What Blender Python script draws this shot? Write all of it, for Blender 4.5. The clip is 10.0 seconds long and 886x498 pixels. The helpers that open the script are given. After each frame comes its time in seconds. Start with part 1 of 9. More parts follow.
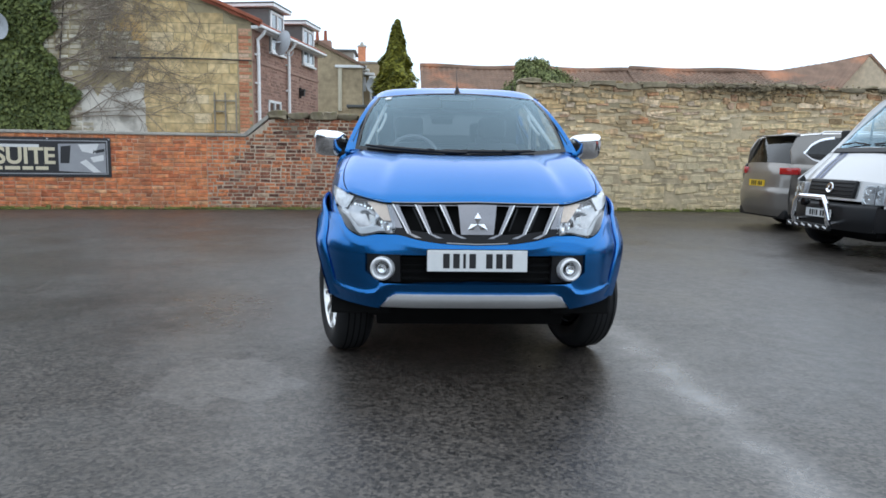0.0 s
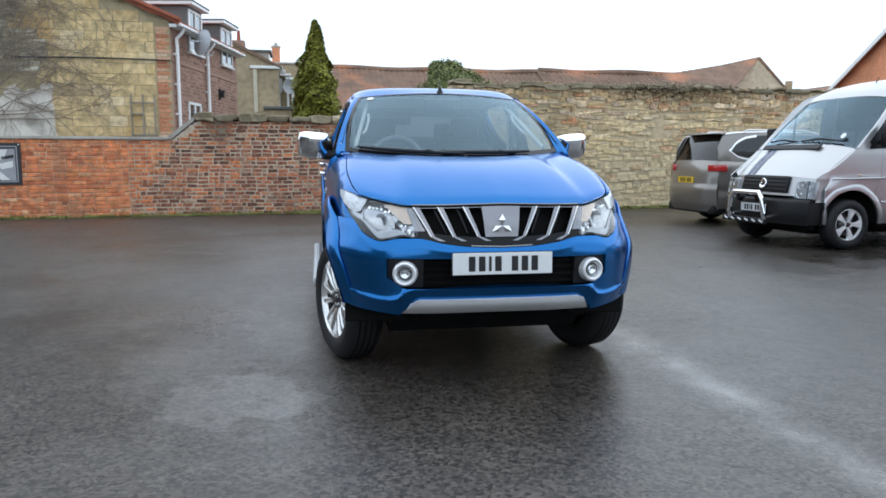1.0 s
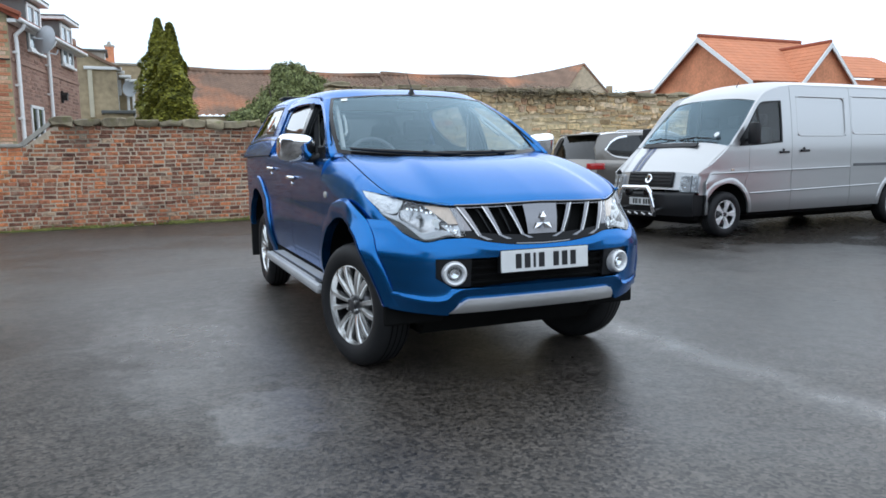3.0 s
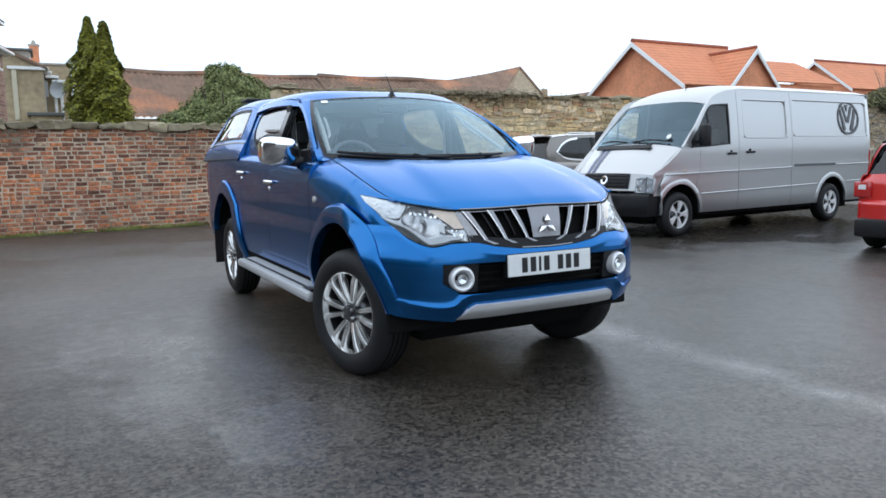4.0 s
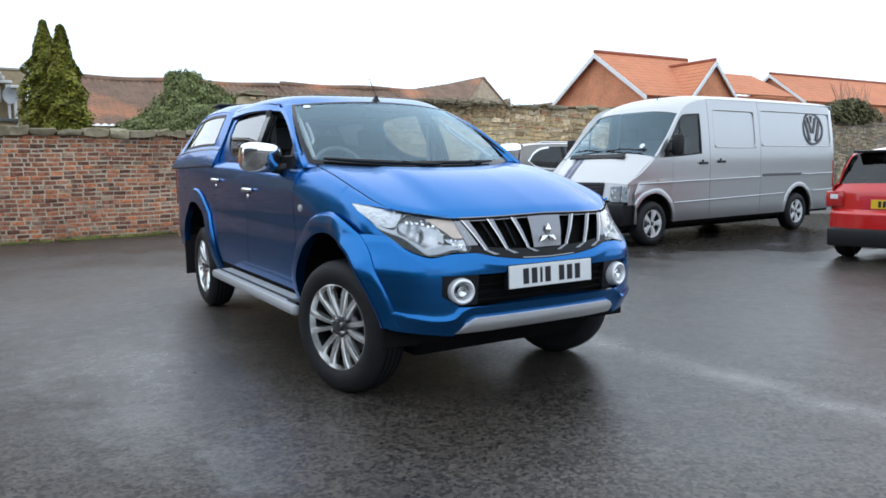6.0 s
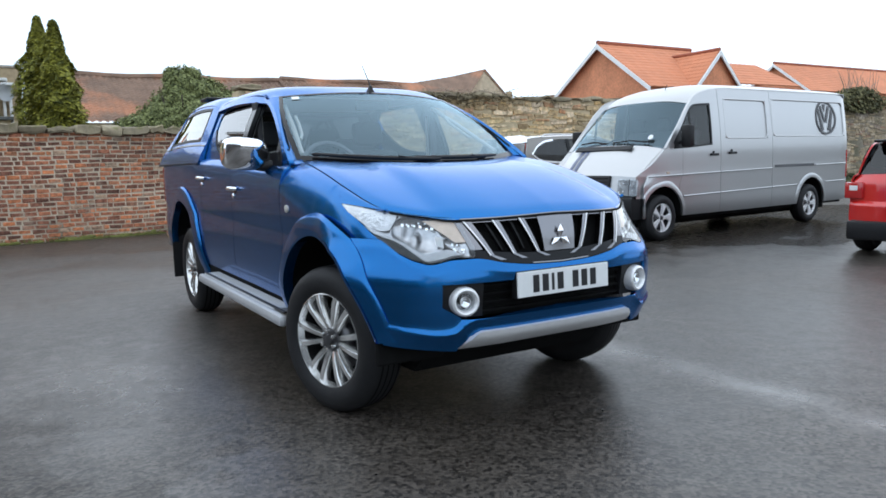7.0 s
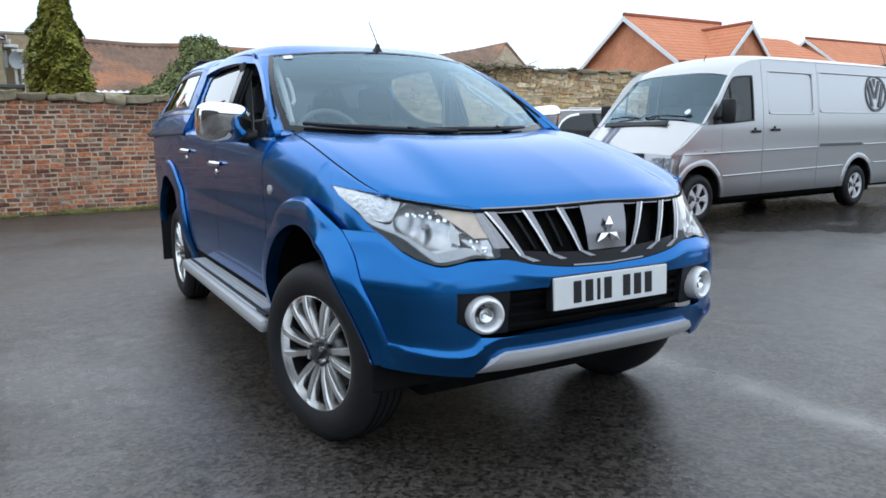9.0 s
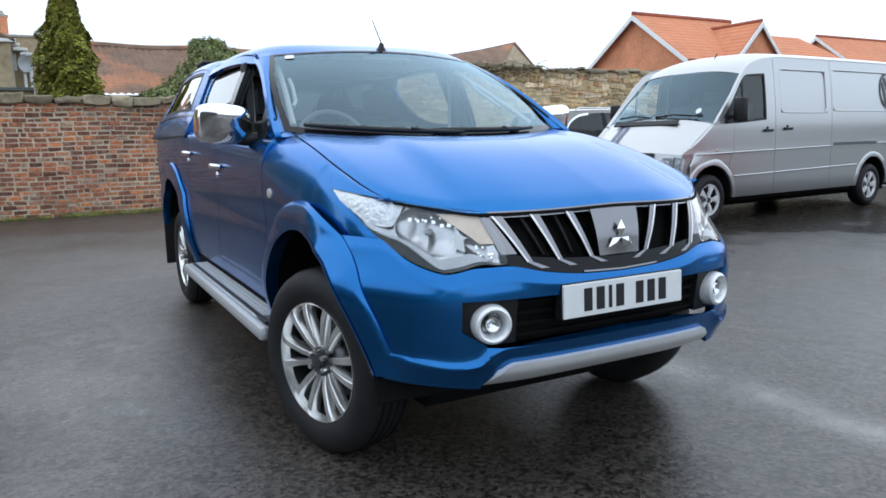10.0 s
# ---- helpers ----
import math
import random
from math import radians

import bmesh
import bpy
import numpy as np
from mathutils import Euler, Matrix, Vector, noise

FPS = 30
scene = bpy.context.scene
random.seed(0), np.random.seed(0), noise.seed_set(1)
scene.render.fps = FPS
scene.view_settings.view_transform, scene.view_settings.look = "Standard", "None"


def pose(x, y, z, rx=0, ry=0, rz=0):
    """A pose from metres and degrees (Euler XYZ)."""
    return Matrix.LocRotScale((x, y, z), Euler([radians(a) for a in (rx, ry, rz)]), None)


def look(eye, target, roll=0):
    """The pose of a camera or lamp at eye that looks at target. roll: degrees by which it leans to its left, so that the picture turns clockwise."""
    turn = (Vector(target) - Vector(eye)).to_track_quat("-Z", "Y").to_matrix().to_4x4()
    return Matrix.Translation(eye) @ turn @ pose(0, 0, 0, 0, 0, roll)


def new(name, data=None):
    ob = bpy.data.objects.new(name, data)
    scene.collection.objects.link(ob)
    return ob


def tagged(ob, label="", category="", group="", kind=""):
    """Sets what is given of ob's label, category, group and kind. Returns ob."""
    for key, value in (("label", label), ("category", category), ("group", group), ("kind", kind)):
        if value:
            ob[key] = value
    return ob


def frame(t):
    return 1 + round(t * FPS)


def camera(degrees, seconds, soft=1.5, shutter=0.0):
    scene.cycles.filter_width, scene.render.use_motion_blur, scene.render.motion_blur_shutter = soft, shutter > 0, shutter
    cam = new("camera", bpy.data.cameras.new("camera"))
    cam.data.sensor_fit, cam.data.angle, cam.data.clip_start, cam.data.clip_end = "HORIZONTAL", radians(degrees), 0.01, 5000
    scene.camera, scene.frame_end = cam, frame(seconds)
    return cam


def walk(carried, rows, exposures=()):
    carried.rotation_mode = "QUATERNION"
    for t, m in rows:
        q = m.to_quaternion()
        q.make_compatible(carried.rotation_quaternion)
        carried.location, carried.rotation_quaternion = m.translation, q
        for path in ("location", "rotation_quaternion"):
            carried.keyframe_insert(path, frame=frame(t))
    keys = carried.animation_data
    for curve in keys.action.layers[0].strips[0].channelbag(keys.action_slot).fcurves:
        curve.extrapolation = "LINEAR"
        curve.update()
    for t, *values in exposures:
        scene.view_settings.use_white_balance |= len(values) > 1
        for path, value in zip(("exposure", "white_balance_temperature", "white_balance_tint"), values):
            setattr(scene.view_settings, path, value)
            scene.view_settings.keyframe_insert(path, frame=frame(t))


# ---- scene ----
cam = camera(62.9, 10.0, soft=1.65)
PATH = [
    (0, (-0.396, -4.578, 1.216), (-0.28, -2.598, 0.958), 0.8),
    (0.5, (-0.676, -4.492, 1.219), (-0.433, -2.522, 0.971), 0.3),
    (1, (-0.965, -4.41, 1.208), (-0.603, -2.459, 0.956), 0.1),
    (1.5, (-1.235, -4.364, 1.218), (-0.771, -2.435, 0.966), 0.8),
    (2, (-1.493, -4.229, 1.196), (-0.905, -2.335, 0.937), -0.2),
    (2.5, (-1.764, -4.188, 1.193), (-1.069, -2.329, 0.948), -0.5),
    (4, (-2.262, -3.891, 1.207), (-1.316, -2.145, 0.965), -1.2),
    (4.5, (-2.366, -3.831, 1.208), (-1.357, -2.114, 1.016), -0.6),
    (5, (-2.419, -3.772, 1.204), (-1.376, -2.075, 1.027), -0.9),
    (5.5, (-2.389, -3.748, 1.197), (-1.35, -2.05, 0.996), -0.9),
    (7, (-2.128, -3.349, 1.205), (-1.098, -1.65, 0.97), -1.6),
    (7.5, (-1.984, -3.195, 1.216), (-0.985, -1.48, 0.965), -1.3),
    (8, (-1.914, -3.012, 1.198), (-0.906, -1.307, 0.917), -1.1),
    (8.5, (-1.861, -2.875, 1.206), (-0.866, -1.166, 0.904), -1.3),
    (9, (-1.762, -2.762, 1.198), (-0.781, -1.046, 0.896), -0.9),
    (9.5, (-1.698, -2.695, 1.194), (-0.736, -0.966, 0.906), -1.2),
    (10, (-1.697, -2.678, 1.2), (-0.737, -0.95, 0.9), -1.2),
]
walk(cam, [(t, look(eye, target, roll)) for t, eye, target, roll in PATH])

# ---- light ----
SUN_ELEVATION, SUN_ROTATION = 36.0, 200.0
world = bpy.data.worlds.new("sky")
scene.world = world
world.use_nodes = True
wn, wl = world.node_tree.nodes, world.node_tree.links
bg = wn["Background"]
sky = wn.new("ShaderNodeTexSky")
sky.sky_type = "NISHITA"
sky.sun_disc = False
sky.sun_elevation, sky.sun_rotation = radians(SUN_ELEVATION), radians(SUN_ROTATION)
sky.dust_density = 1.0
dim = wn.new("ShaderNodeVectorMath")
dim.operation = "SCALE"
dim.inputs["Scale"].default_value = 0.10
wl.new(sky.outputs[0], dim.inputs[0])
cloud = wn.new("ShaderNodeTexNoise")
cloud.inputs["Scale"].default_value = 2.2
cloud.inputs["Detail"].default_value = 4
shade = wn.new("ShaderNodeMapRange")
shade.inputs["From Min"].default_value, shade.inputs["From Max"].default_value = 0.35, 0.7
shade.inputs["To Min"].default_value, shade.inputs["To Max"].default_value = 0.92, 1.08
wl.new(cloud.outputs["Fac"], shade.inputs["Value"])
white = wn.new("ShaderNodeVectorMath")
white.operation = "SCALE"
white.inputs[0].default_value = (1.45, 1.71, 2.02)
wl.new(shade.outputs["Result"], white.inputs["Scale"])
veil = wn.new("ShaderNodeMix")
veil.data_type = "RGBA"
veil.inputs["Factor"].default_value = 0.78
wl.new(dim.outputs["Vector"], veil.inputs[6])
wl.new(white.outputs["Vector"], veil.inputs[7])
wl.new(veil.outputs[2], bg.inputs[0])
bg.inputs[1].default_value = 1.0
sun = new("sun", bpy.data.lights.new("sun", "SUN"))
sun.data.energy, sun.data.angle, sun.data.color = 1.35, radians(150), (1.0, 0.98, 0.95)
sun.matrix_world = pose(0, 0, 0, 90 - SUN_ELEVATION, 0, 180 - SUN_ROTATION + 180)

# ---- building helpers ----
def pw(*pairs):
    """A smooth monotone curve through (x, y) pairs."""
    xs = np.array([p[0] for p in pairs], float)
    ys = np.array([p[1] for p in pairs], float)
    h = np.diff(xs)
    d = np.diff(ys) / h
    m = np.zeros(len(xs))
    m[0], m[-1] = d[0], d[-1]
    for i in range(1, len(xs) - 1):
        if d[i - 1] * d[i] > 0:
            a, b = 2 * h[i] + h[i - 1], h[i] + 2 * h[i - 1]
            m[i] = (a + b) / (a / d[i - 1] + b / d[i])

    def f(x):
        x = np.clip(np.asarray(x, float), xs[0], xs[-1])
        i = np.clip(np.searchsorted(xs, x) - 1, 0, len(xs) - 2)
        t = (x - xs[i]) / h[i]
        return ((1 + 2 * t) * (1 - t) ** 2 * ys[i] + t * (1 - t) ** 2 * h[i] * m[i]
                + t * t * (3 - 2 * t) * ys[i + 1] + t * t * (t - 1) * h[i] * m[i + 1])
    return f


def mesh_from(name, verts, faces, smooth=True, mats=()):
    me = bpy.data.meshes.new(name)
    me.from_pydata([tuple(v) for v in verts], [], [tuple(int(i) for i in f) for f in faces])
    me.update()
    if smooth:
        me.polygons.foreach_set("use_smooth", [True] * len(me.polygons))
    for m in mats:
        me.materials.append(m)
    return me


def thing(name, label, category, group="", kind="", at=None):
    ob = new(name)
    ob.empty_display_size = 0.1
    if at is not None:
        ob.matrix_world = at
    return tagged(ob, label, category, group, kind)


def put_part(name, me, parent, label="", m=None):
    ob = new(name, me)
    ob.parent = parent
    if m is not None:
        ob.matrix_basis = m
    if label:
        ob["label"] = label
    return ob


def grid_geo(grids, out, thick):
    """Vertices and faces of surfaces given as arrays (n, m, 3), with an edge turned in by thick."""
    V, F = [], []
    for P in grids:
        P = np.asarray(P, float)
        n, m = P.shape[:2]
        du = np.gradient(P, axis=0)
        dv = np.gradient(P, axis=1)
        N = np.cross(du, dv)
        N /= np.maximum(np.linalg.norm(N, axis=2, keepdims=True), 1e-9)
        o = np.array(out(P) if callable(out) else out, float)
        sgn = 1.0 if (N * o).sum() >= 0 else -1.0
        N *= sgn
        base = len(V)
        V.extend(P.reshape(-1, 3))
        idx = np.arange(n * m).reshape(n, m) + base
        for i in range(n - 1):
            for j in range(m - 1):
                q = (idx[i, j], idx[i + 1, j], idx[i + 1, j + 1], idx[i, j + 1])
                F.append(q if sgn > 0 else q[::-1])
        if thick:
            loop = [(i, 0) for i in range(n)] + [(n - 1, j) for j in range(1, m)] + [(i, m - 1) for i in range(n - 2, -1, -1)] + [(0, j) for j in range(m - 2, 0, -1)]
            b = len(V)
            for i, j in loop:
                V.append(P[i, j])
                V.append(P[i, j] - N[i, j] * thick)
            L = len(loop)
            for k in range(L):
                a, c = b + 2 * k, b + 2 * ((k + 1) % L)
                q = (a, c, c + 1, a + 1)
                F.append(q[::-1] if sgn > 0 else q)
    return V, F


def surf(name, grids, mat, parent, out=(0, 0, 1), thick=0.02, label="", smooth=True):
    V, F = grid_geo(grids, out, thick)
    return put_part(name, mesh_from(name, V, F, smooth, [mat]), parent, label)


def geo_box(p0, p1, bevel=0.0, seg=2):
    """A box between two corners with rounded edges: vertices and faces."""
    bm = bmesh.new()
    bmesh.ops.create_cube(bm, size=1)
    for v in bm.verts:
        v.co = Vector([(p0[i] + p1[i]) / 2 + v.co[i] * (p1[i] - p0[i]) for i in range(3)])
    if bevel:
        bmesh.ops.bevel(bm, geom=bm.edges[:], offset=bevel, segments=seg, profile=0.5, affect="EDGES")
    bm.verts.index_update()
    V = [v.co.copy() for v in bm.verts]
    F = [[v.index for v in f.verts] for f in bm.faces]
    bm.free()
    return V, F


def geo_lathe(profile, n=32, axis="x", close=False):
    """A turned shape: profile of (along, radius)."""
    V, F = [], []
    m = len(profile)
    for k in range(n):
        a = 2 * math.pi * k / n
        for s, r in profile:
            c, d = r * math.cos(a), r * math.sin(a)
            V.append((s, c, d) if axis == "x" else (c, s, d) if axis == "y" else (c, d, s))
    for k in range(n):
        k2 = (k + 1) % n
        for j in range(m - 1):
            F.append((k * m + j, k * m + j + 1, k2 * m + j + 1, k2 * m + j))
        if close:
            F.append((k * m + m - 1, k * m, k2 * m, k2 * m + m - 1))
    return V, F


def geo_tube(pts, r, n=10):
    """A round bar along points, with closed ends."""
    pts = [Vector(p) for p in pts]
    V, F = [], []
    up = Vector((0, 0, 1))
    for i, p in enumerate(pts):
        t = (pts[min(i + 1, len(pts) - 1)] - pts[max(i - 1, 0)]).normalized()
        a = t.cross(up)
        if a.length < 0.05:
            a = t.cross(Vector((0, 1, 0)))
        a.normalize()
        b = a.cross(t)
        rr = r[i] if isinstance(r, (list, tuple)) else r
        for k in range(n):
            w = 2 * math.pi * k / n
            V.append(p + a * rr * math.cos(w) + b * rr * math.sin(w))
    for i in range(len(pts) - 1):
        for k in range(n):
            k2 = (k + 1) % n
            F.append((i * n + k, i * n + k2, (i + 1) * n + k2, (i + 1) * n + k))
    F.append(tuple(range(n - 1, -1, -1)))
    F.append(tuple((len(pts) - 1) * n + k for k in range(n)))
    return V, F


def geo_prism(poly, d0, d1, axis="y"):
    """A flat polygon pushed out from d0 to d1 along an axis; poly in the other two axes."""
    def at(p, d):
        return (d, p[0], p[1]) if axis == "x" else (p[0], d, p[1]) if axis == "y" else (p[0], p[1], d)
    n = len(poly)
    V = [at(p, d0) for p in poly] + [at(p, d1) for p in poly]
    F = [tuple(range(n - 1, -1, -1)), tuple(range(n, 2 * n))] + [(i, (i + 1) % n, n + (i + 1) % n, n + i) for i in range(n)]
    return V, F


def join(*geos):
    V, F = [], []
    for v, f in geos:
        b = len(V)
        V.extend(v)
        F.extend([tuple(i + b for i in q) for q in f])
    return V, F


def moved(geo, m):
    return [m @ Vector(v) for v in geo[0]], geo[1]


def solid(name, geo, mat, parent, label="", smooth=False, m=None):
    me = mesh_from(name, geo[0], geo[1], smooth, [mat])
    if smooth:
        me.set_sharp_from_angle(angle=radians(38))
    return put_part(name, me, parent, label, m)


def lone(name, geo, mat, label, category, group="", kind="", smooth=False, m=None):
    me = mesh_from(name, geo[0], geo[1], smooth, [mat])
    if smooth:
        me.set_sharp_from_angle(angle=radians(38))
    ob = new(name, me)
    if m is not None:
        ob.matrix_world = m
    return tagged(ob, label, category, group, kind)

# ---- materials ----
def material(name, color, rough=0.5, metal=0.0, coat=0.0, spec=0.5, emit=None, noise_amt=0.0, noise_scale=8.0, rough_var=0.0, bump=0.0, bump_scale=60.0, random_amt=0.0, tint=None):
    """A surface with two scales of variation in colour and fine relief."""
    m = bpy.data.materials.new(name)
    m.use_nodes = True
    n, l = m.node_tree.nodes, m.node_tree.links
    b = n["Principled BSDF"]
    b.inputs["Base Color"].default_value = (*color, 1)
    b.inputs["Roughness"].default_value = rough
    b.inputs["Metallic"].default_value = metal
    b.inputs["Specular IOR Level"].default_value = spec
    b.inputs["Coat Weight"].default_value = coat
    b.inputs["Coat Roughness"].default_value = 0.03
    if emit:
        b.inputs["Emission Color"].default_value = (*emit[:3], 1)
        b.inputs["Emission Strength"].default_value = emit[3]
    if noise_amt or rough_var or bump or random_amt:
        tc = n.new("ShaderNodeTexCoord")
        src = tc.outputs["Object"]
        nz = n.new("ShaderNodeTexNoise")
        nz.inputs["Scale"].default_value = noise_scale
        nz.inputs["Detail"].default_value = 6
        l.new(src, nz.inputs["Vector"])
        if noise_amt or random_amt:
            big = n.new("ShaderNodeTexNoise")
            big.inputs["Scale"].default_value = noise_scale * 0.12
            l.new(src, big.inputs["Vector"])
            add = n.new("ShaderNodeMath")
            add.operation = "ADD"
            l.new(nz.outputs["Fac"], add.inputs[0])
            l.new(big.outputs["Fac"], add.inputs[1])
            mr = n.new("ShaderNodeMapRange")
            mr.inputs["From Min"].default_value, mr.inputs["From Max"].default_value = 0.6, 1.4
            mr.inputs["To Min"].default_value, mr.inputs["To Max"].default_value = 1 - noise_amt, 1 + noise_amt
            l.new(add.outputs[0], mr.inputs["Value"])
            fac = mr.outputs["Result"]
            if random_amt:
                oi = n.new("ShaderNodeObjectInfo")
                r2 = n.new("ShaderNodeMapRange")
                r2.inputs["To Min"].default_value, r2.inputs["To Max"].default_value = 1 - random_amt, 1 + random_amt
                l.new(oi.outputs["Random"], r2.inputs["Value"])
                mu = n.new("ShaderNodeMath")
                mu.operation = "MULTIPLY"
                l.new(fac, mu.inputs[0])
                l.new(r2.outputs["Result"], mu.inputs[1])
                fac = mu.outputs[0]
            vm = n.new("ShaderNodeVectorMath")
            vm.operation = "SCALE"
            vm.inputs[0].default_value = color
            l.new(fac, vm.inputs["Scale"])
            col = vm.outputs["Vector"]
            if tint:
                mx = n.new("ShaderNodeMix")
                mx.data_type = "RGBA"
                t2 = n.new("ShaderNodeTexNoise")
                t2.inputs["Scale"].default_value = tint[3]
                t2.inputs["Detail"].default_value = 4
                l.new(src, t2.inputs["Vector"])
                rmp = n.new("ShaderNodeMapRange")
                rmp.inputs["From Min"].default_value, rmp.inputs["From Max"].default_value = tint[4], tint[4] + 0.15
                l.new(t2.outputs["Fac"], rmp.inputs["Value"])
                l.new(rmp.outputs["Result"], mx.inputs["Factor"])
                l.new(col, mx.inputs[6])
                mx.inputs[7].default_value = (*tint[:3], 1)
                col = mx.outputs[2]
            l.new(col, b.inputs["Base Color"])
        if rough_var:
            rr = n.new("ShaderNodeMapRange")
            rr.inputs["From Min"].default_value, rr.inputs["From Max"].default_value = 0.3, 0.7
            rr.inputs["To Min"].default_value, rr.inputs["To Max"].default_value = max(0.02, rough - rough_var), min(1, rough + rough_var)
            l.new(nz.outputs["Fac"], rr.inputs["Value"])
            l.new(rr.outputs["Result"], b.inputs["Roughness"])
        if bump:
            fz = n.new("ShaderNodeTexNoise")
            fz.inputs["Scale"].default_value = bump_scale
            fz.inputs["Detail"].default_value = 5
            l.new(src, fz.inputs["Vector"])
            bp = n.new("ShaderNodeBump")
            bp.inputs["Strength"].default_value = min(1, bump * 4)
            bp.inputs["Distance"].default_value = 0.02 * bump
            l.new(fz.outputs["Fac"], bp.inputs["Height"])
            l.new(bp.outputs["Normal"], b.inputs["Normal"])
    return m


def glass(name, tint=(0.6, 0.66, 0.66), gloss=(1.0, 1.0, 1.0), ior=1.6):
    """Thin car or window glass: clear with a Fresnel gloss."""
    m = bpy.data.materials.new(name)
    m.use_nodes = True
    n, l = m.node_tree.nodes, m.node_tree.links
    n.remove(n["Principled BSDF"])
    t = n.new("ShaderNodeBsdfTransparent")
    t.inputs[0].default_value = (*tint, 1)
    g = n.new("ShaderNodeBsdfGlossy")
    g.inputs["Roughness"].default_value = 0.01
    g.inputs[0].default_value = (*gloss, 1)
    lw = n.new("ShaderNodeLayerWeight")
    lw.inputs[0].default_value = 0.5
    pwr = n.new("ShaderNodeMath")
    pwr.operation = "POWER"
    pwr.inputs[1].default_value = 5.0
    l.new(lw.outputs["Facing"], pwr.inputs[0])
    f = n.new("ShaderNodeMath")
    f.operation = "MULTIPLY_ADD"
    r0 = ((ior - 1) / (ior + 1)) ** 2
    f.inputs[1].default_value, f.inputs[2].default_value = 1 - r0, r0
    l.new(pwr.outputs[0], f.inputs[0])
    mx = n.new("ShaderNodeMixShader")
    l.new(f.outputs[0], mx.inputs[0])
    l.new(t.outputs[0], mx.inputs[1])
    l.new(g.outputs[0], mx.inputs[2])
    l.new(mx.outputs[0], n["Material Output"].inputs["Surface"])
    return m


BLUE = material("blue_paint", (0.006, 0.124, 0.355), rough=0.26, metal=0.92, coat=0.40, noise_amt=0.05, noise_scale=1500)
BLUE.node_tree.nodes["Principled BSDF"].inputs["Specular Tint"].default_value = (0.66, 0.75, 1.0, 1)
GRILLE = material("smoked_chrome", (0.24, 0.235, 0.245), rough=0.20, metal=1.0, rough_var=0.04, noise_scale=30)
CHROME = material("chrome", (0.86, 0.86, 0.87), rough=0.06, metal=1.0, rough_var=0.03, noise_scale=20)
LAMP_CELL = material("lamp_cell", (0.33, 0.34, 0.35), rough=0.25, metal=0.5, noise_amt=0.3, noise_scale=40, bump=0.2, bump_scale=70)
SATIN = material("satin_silver", (0.78, 0.78, 0.78), rough=0.36, metal=0.35, noise_amt=0.05, noise_scale=40)
ALLOY = material("machined_alloy", (0.70, 0.70, 0.69), rough=0.20, metal=0.9, noise_amt=0.06, noise_scale=60)
BARREL = material("wheel_barrel", (0.045, 0.045, 0.047), rough=0.34, metal=0.85, noise_amt=0.1)
ALLOY_DARK = material("dark_alloy", (0.10, 0.10, 0.105), rough=0.35, metal=0.8, noise_amt=0.1)
RUBBER = material("tyre_rubber", (0.017, 0.017, 0.018), rough=0.58, spec=0.22, noise_amt=0.25, noise_scale=14, bump=0.1, bump_scale=90)
PLASTIC = material("black_plastic", (0.012, 0.012, 0.013), rough=0.45, spec=0.28, noise_amt=0.15, noise_scale=25, bump=0.06, bump_scale=300)
GLOSSBLACK = material("gloss_black", (0.005, 0.005, 0.006), rough=0.14, spec=0.22)
STEP = material("step_aluminium", (0.42, 0.43, 0.44), rough=0.45, metal=0.2, noise_amt=0.08, noise_scale=30)
UNDER = material("underbody", (0.008, 0.008, 0.008), rough=0.85, spec=0.08, noise_amt=0.4)
CABIN = material("cabin_trim", (0.035, 0.035, 0.037), rough=0.75, noise_amt=0.2)
WHEEL_GREY = material("steering_wheel_grey", (0.11, 0.11, 0.115), rough=0.6, noise_amt=0.1)
CABIN_LIGHT = material("cabin_light_trim", (0.42, 0.40, 0.36), rough=0.8, noise_amt=0.1)
SCREEN = glass("windscreen_glass", (0.80, 0.87, 0.91), (0.64, 0.87, 1.0), 2.0)
SIDE_GLASS = glass("side_glass", (0.72, 0.76, 0.76))
TINT_GLASS = glass("tinted_glass", (0.55, 0.60, 0.62), (1.0, 1.0, 1.0), 2.0)
CANOPY_GLASS = glass("canopy_glass", (0.55, 0.60, 0.62), (1.0, 1.0, 1.0), 2.7)
DARK_GLASS = glass("privacy_glass", (0.10, 0.11, 0.12))
LENS = glass("lamp_lens", (0.95, 0.97, 0.98), (1.0, 1.0, 1.0), 1.45)
REFLECT = material("lamp_reflector", (0.46, 0.46, 0.47), rough=0.20, metal=0.92, noise_amt=0.25, noise_scale=26, bump=0.10, bump_scale=34)
AMBER = material("amber_lens", (0.60, 0.47, 0.37), rough=0.25, coat=0.5, noise_amt=.30, noise_scale=45)
RED_LENS = material("red_lens", (0.42, 0.012, 0.012), rough=0.15, coat=0.8)
PLATE_WHITE = material("plate_white", (0.72, 0.73, 0.72), rough=0.35, noise_amt=0.05, noise_scale=30)
PLATE_YELLOW = material("plate_yellow", (0.72, 0.46, 0.02), rough=0.35, noise_amt=0.05, noise_scale=30)
PLATE_INK = material("plate_ink", (0.012, 0.012, 0.014), rough=0.4)
WHITE_PAPER = material("white_paper", (0.78, 0.80, 0.80), rough=0.6)

# ---- blue pickup truck ----
truck = thing("pickup_truck", "metallic blue double-cab pickup with a matching hardtop canopy and chrome grille", "pickup truck", at=Matrix.Translation((0, -.88, 0)) @ pose(0, 0, 0, 0, 0, -.8) @ Matrix.Translation((0, .88, 0)))

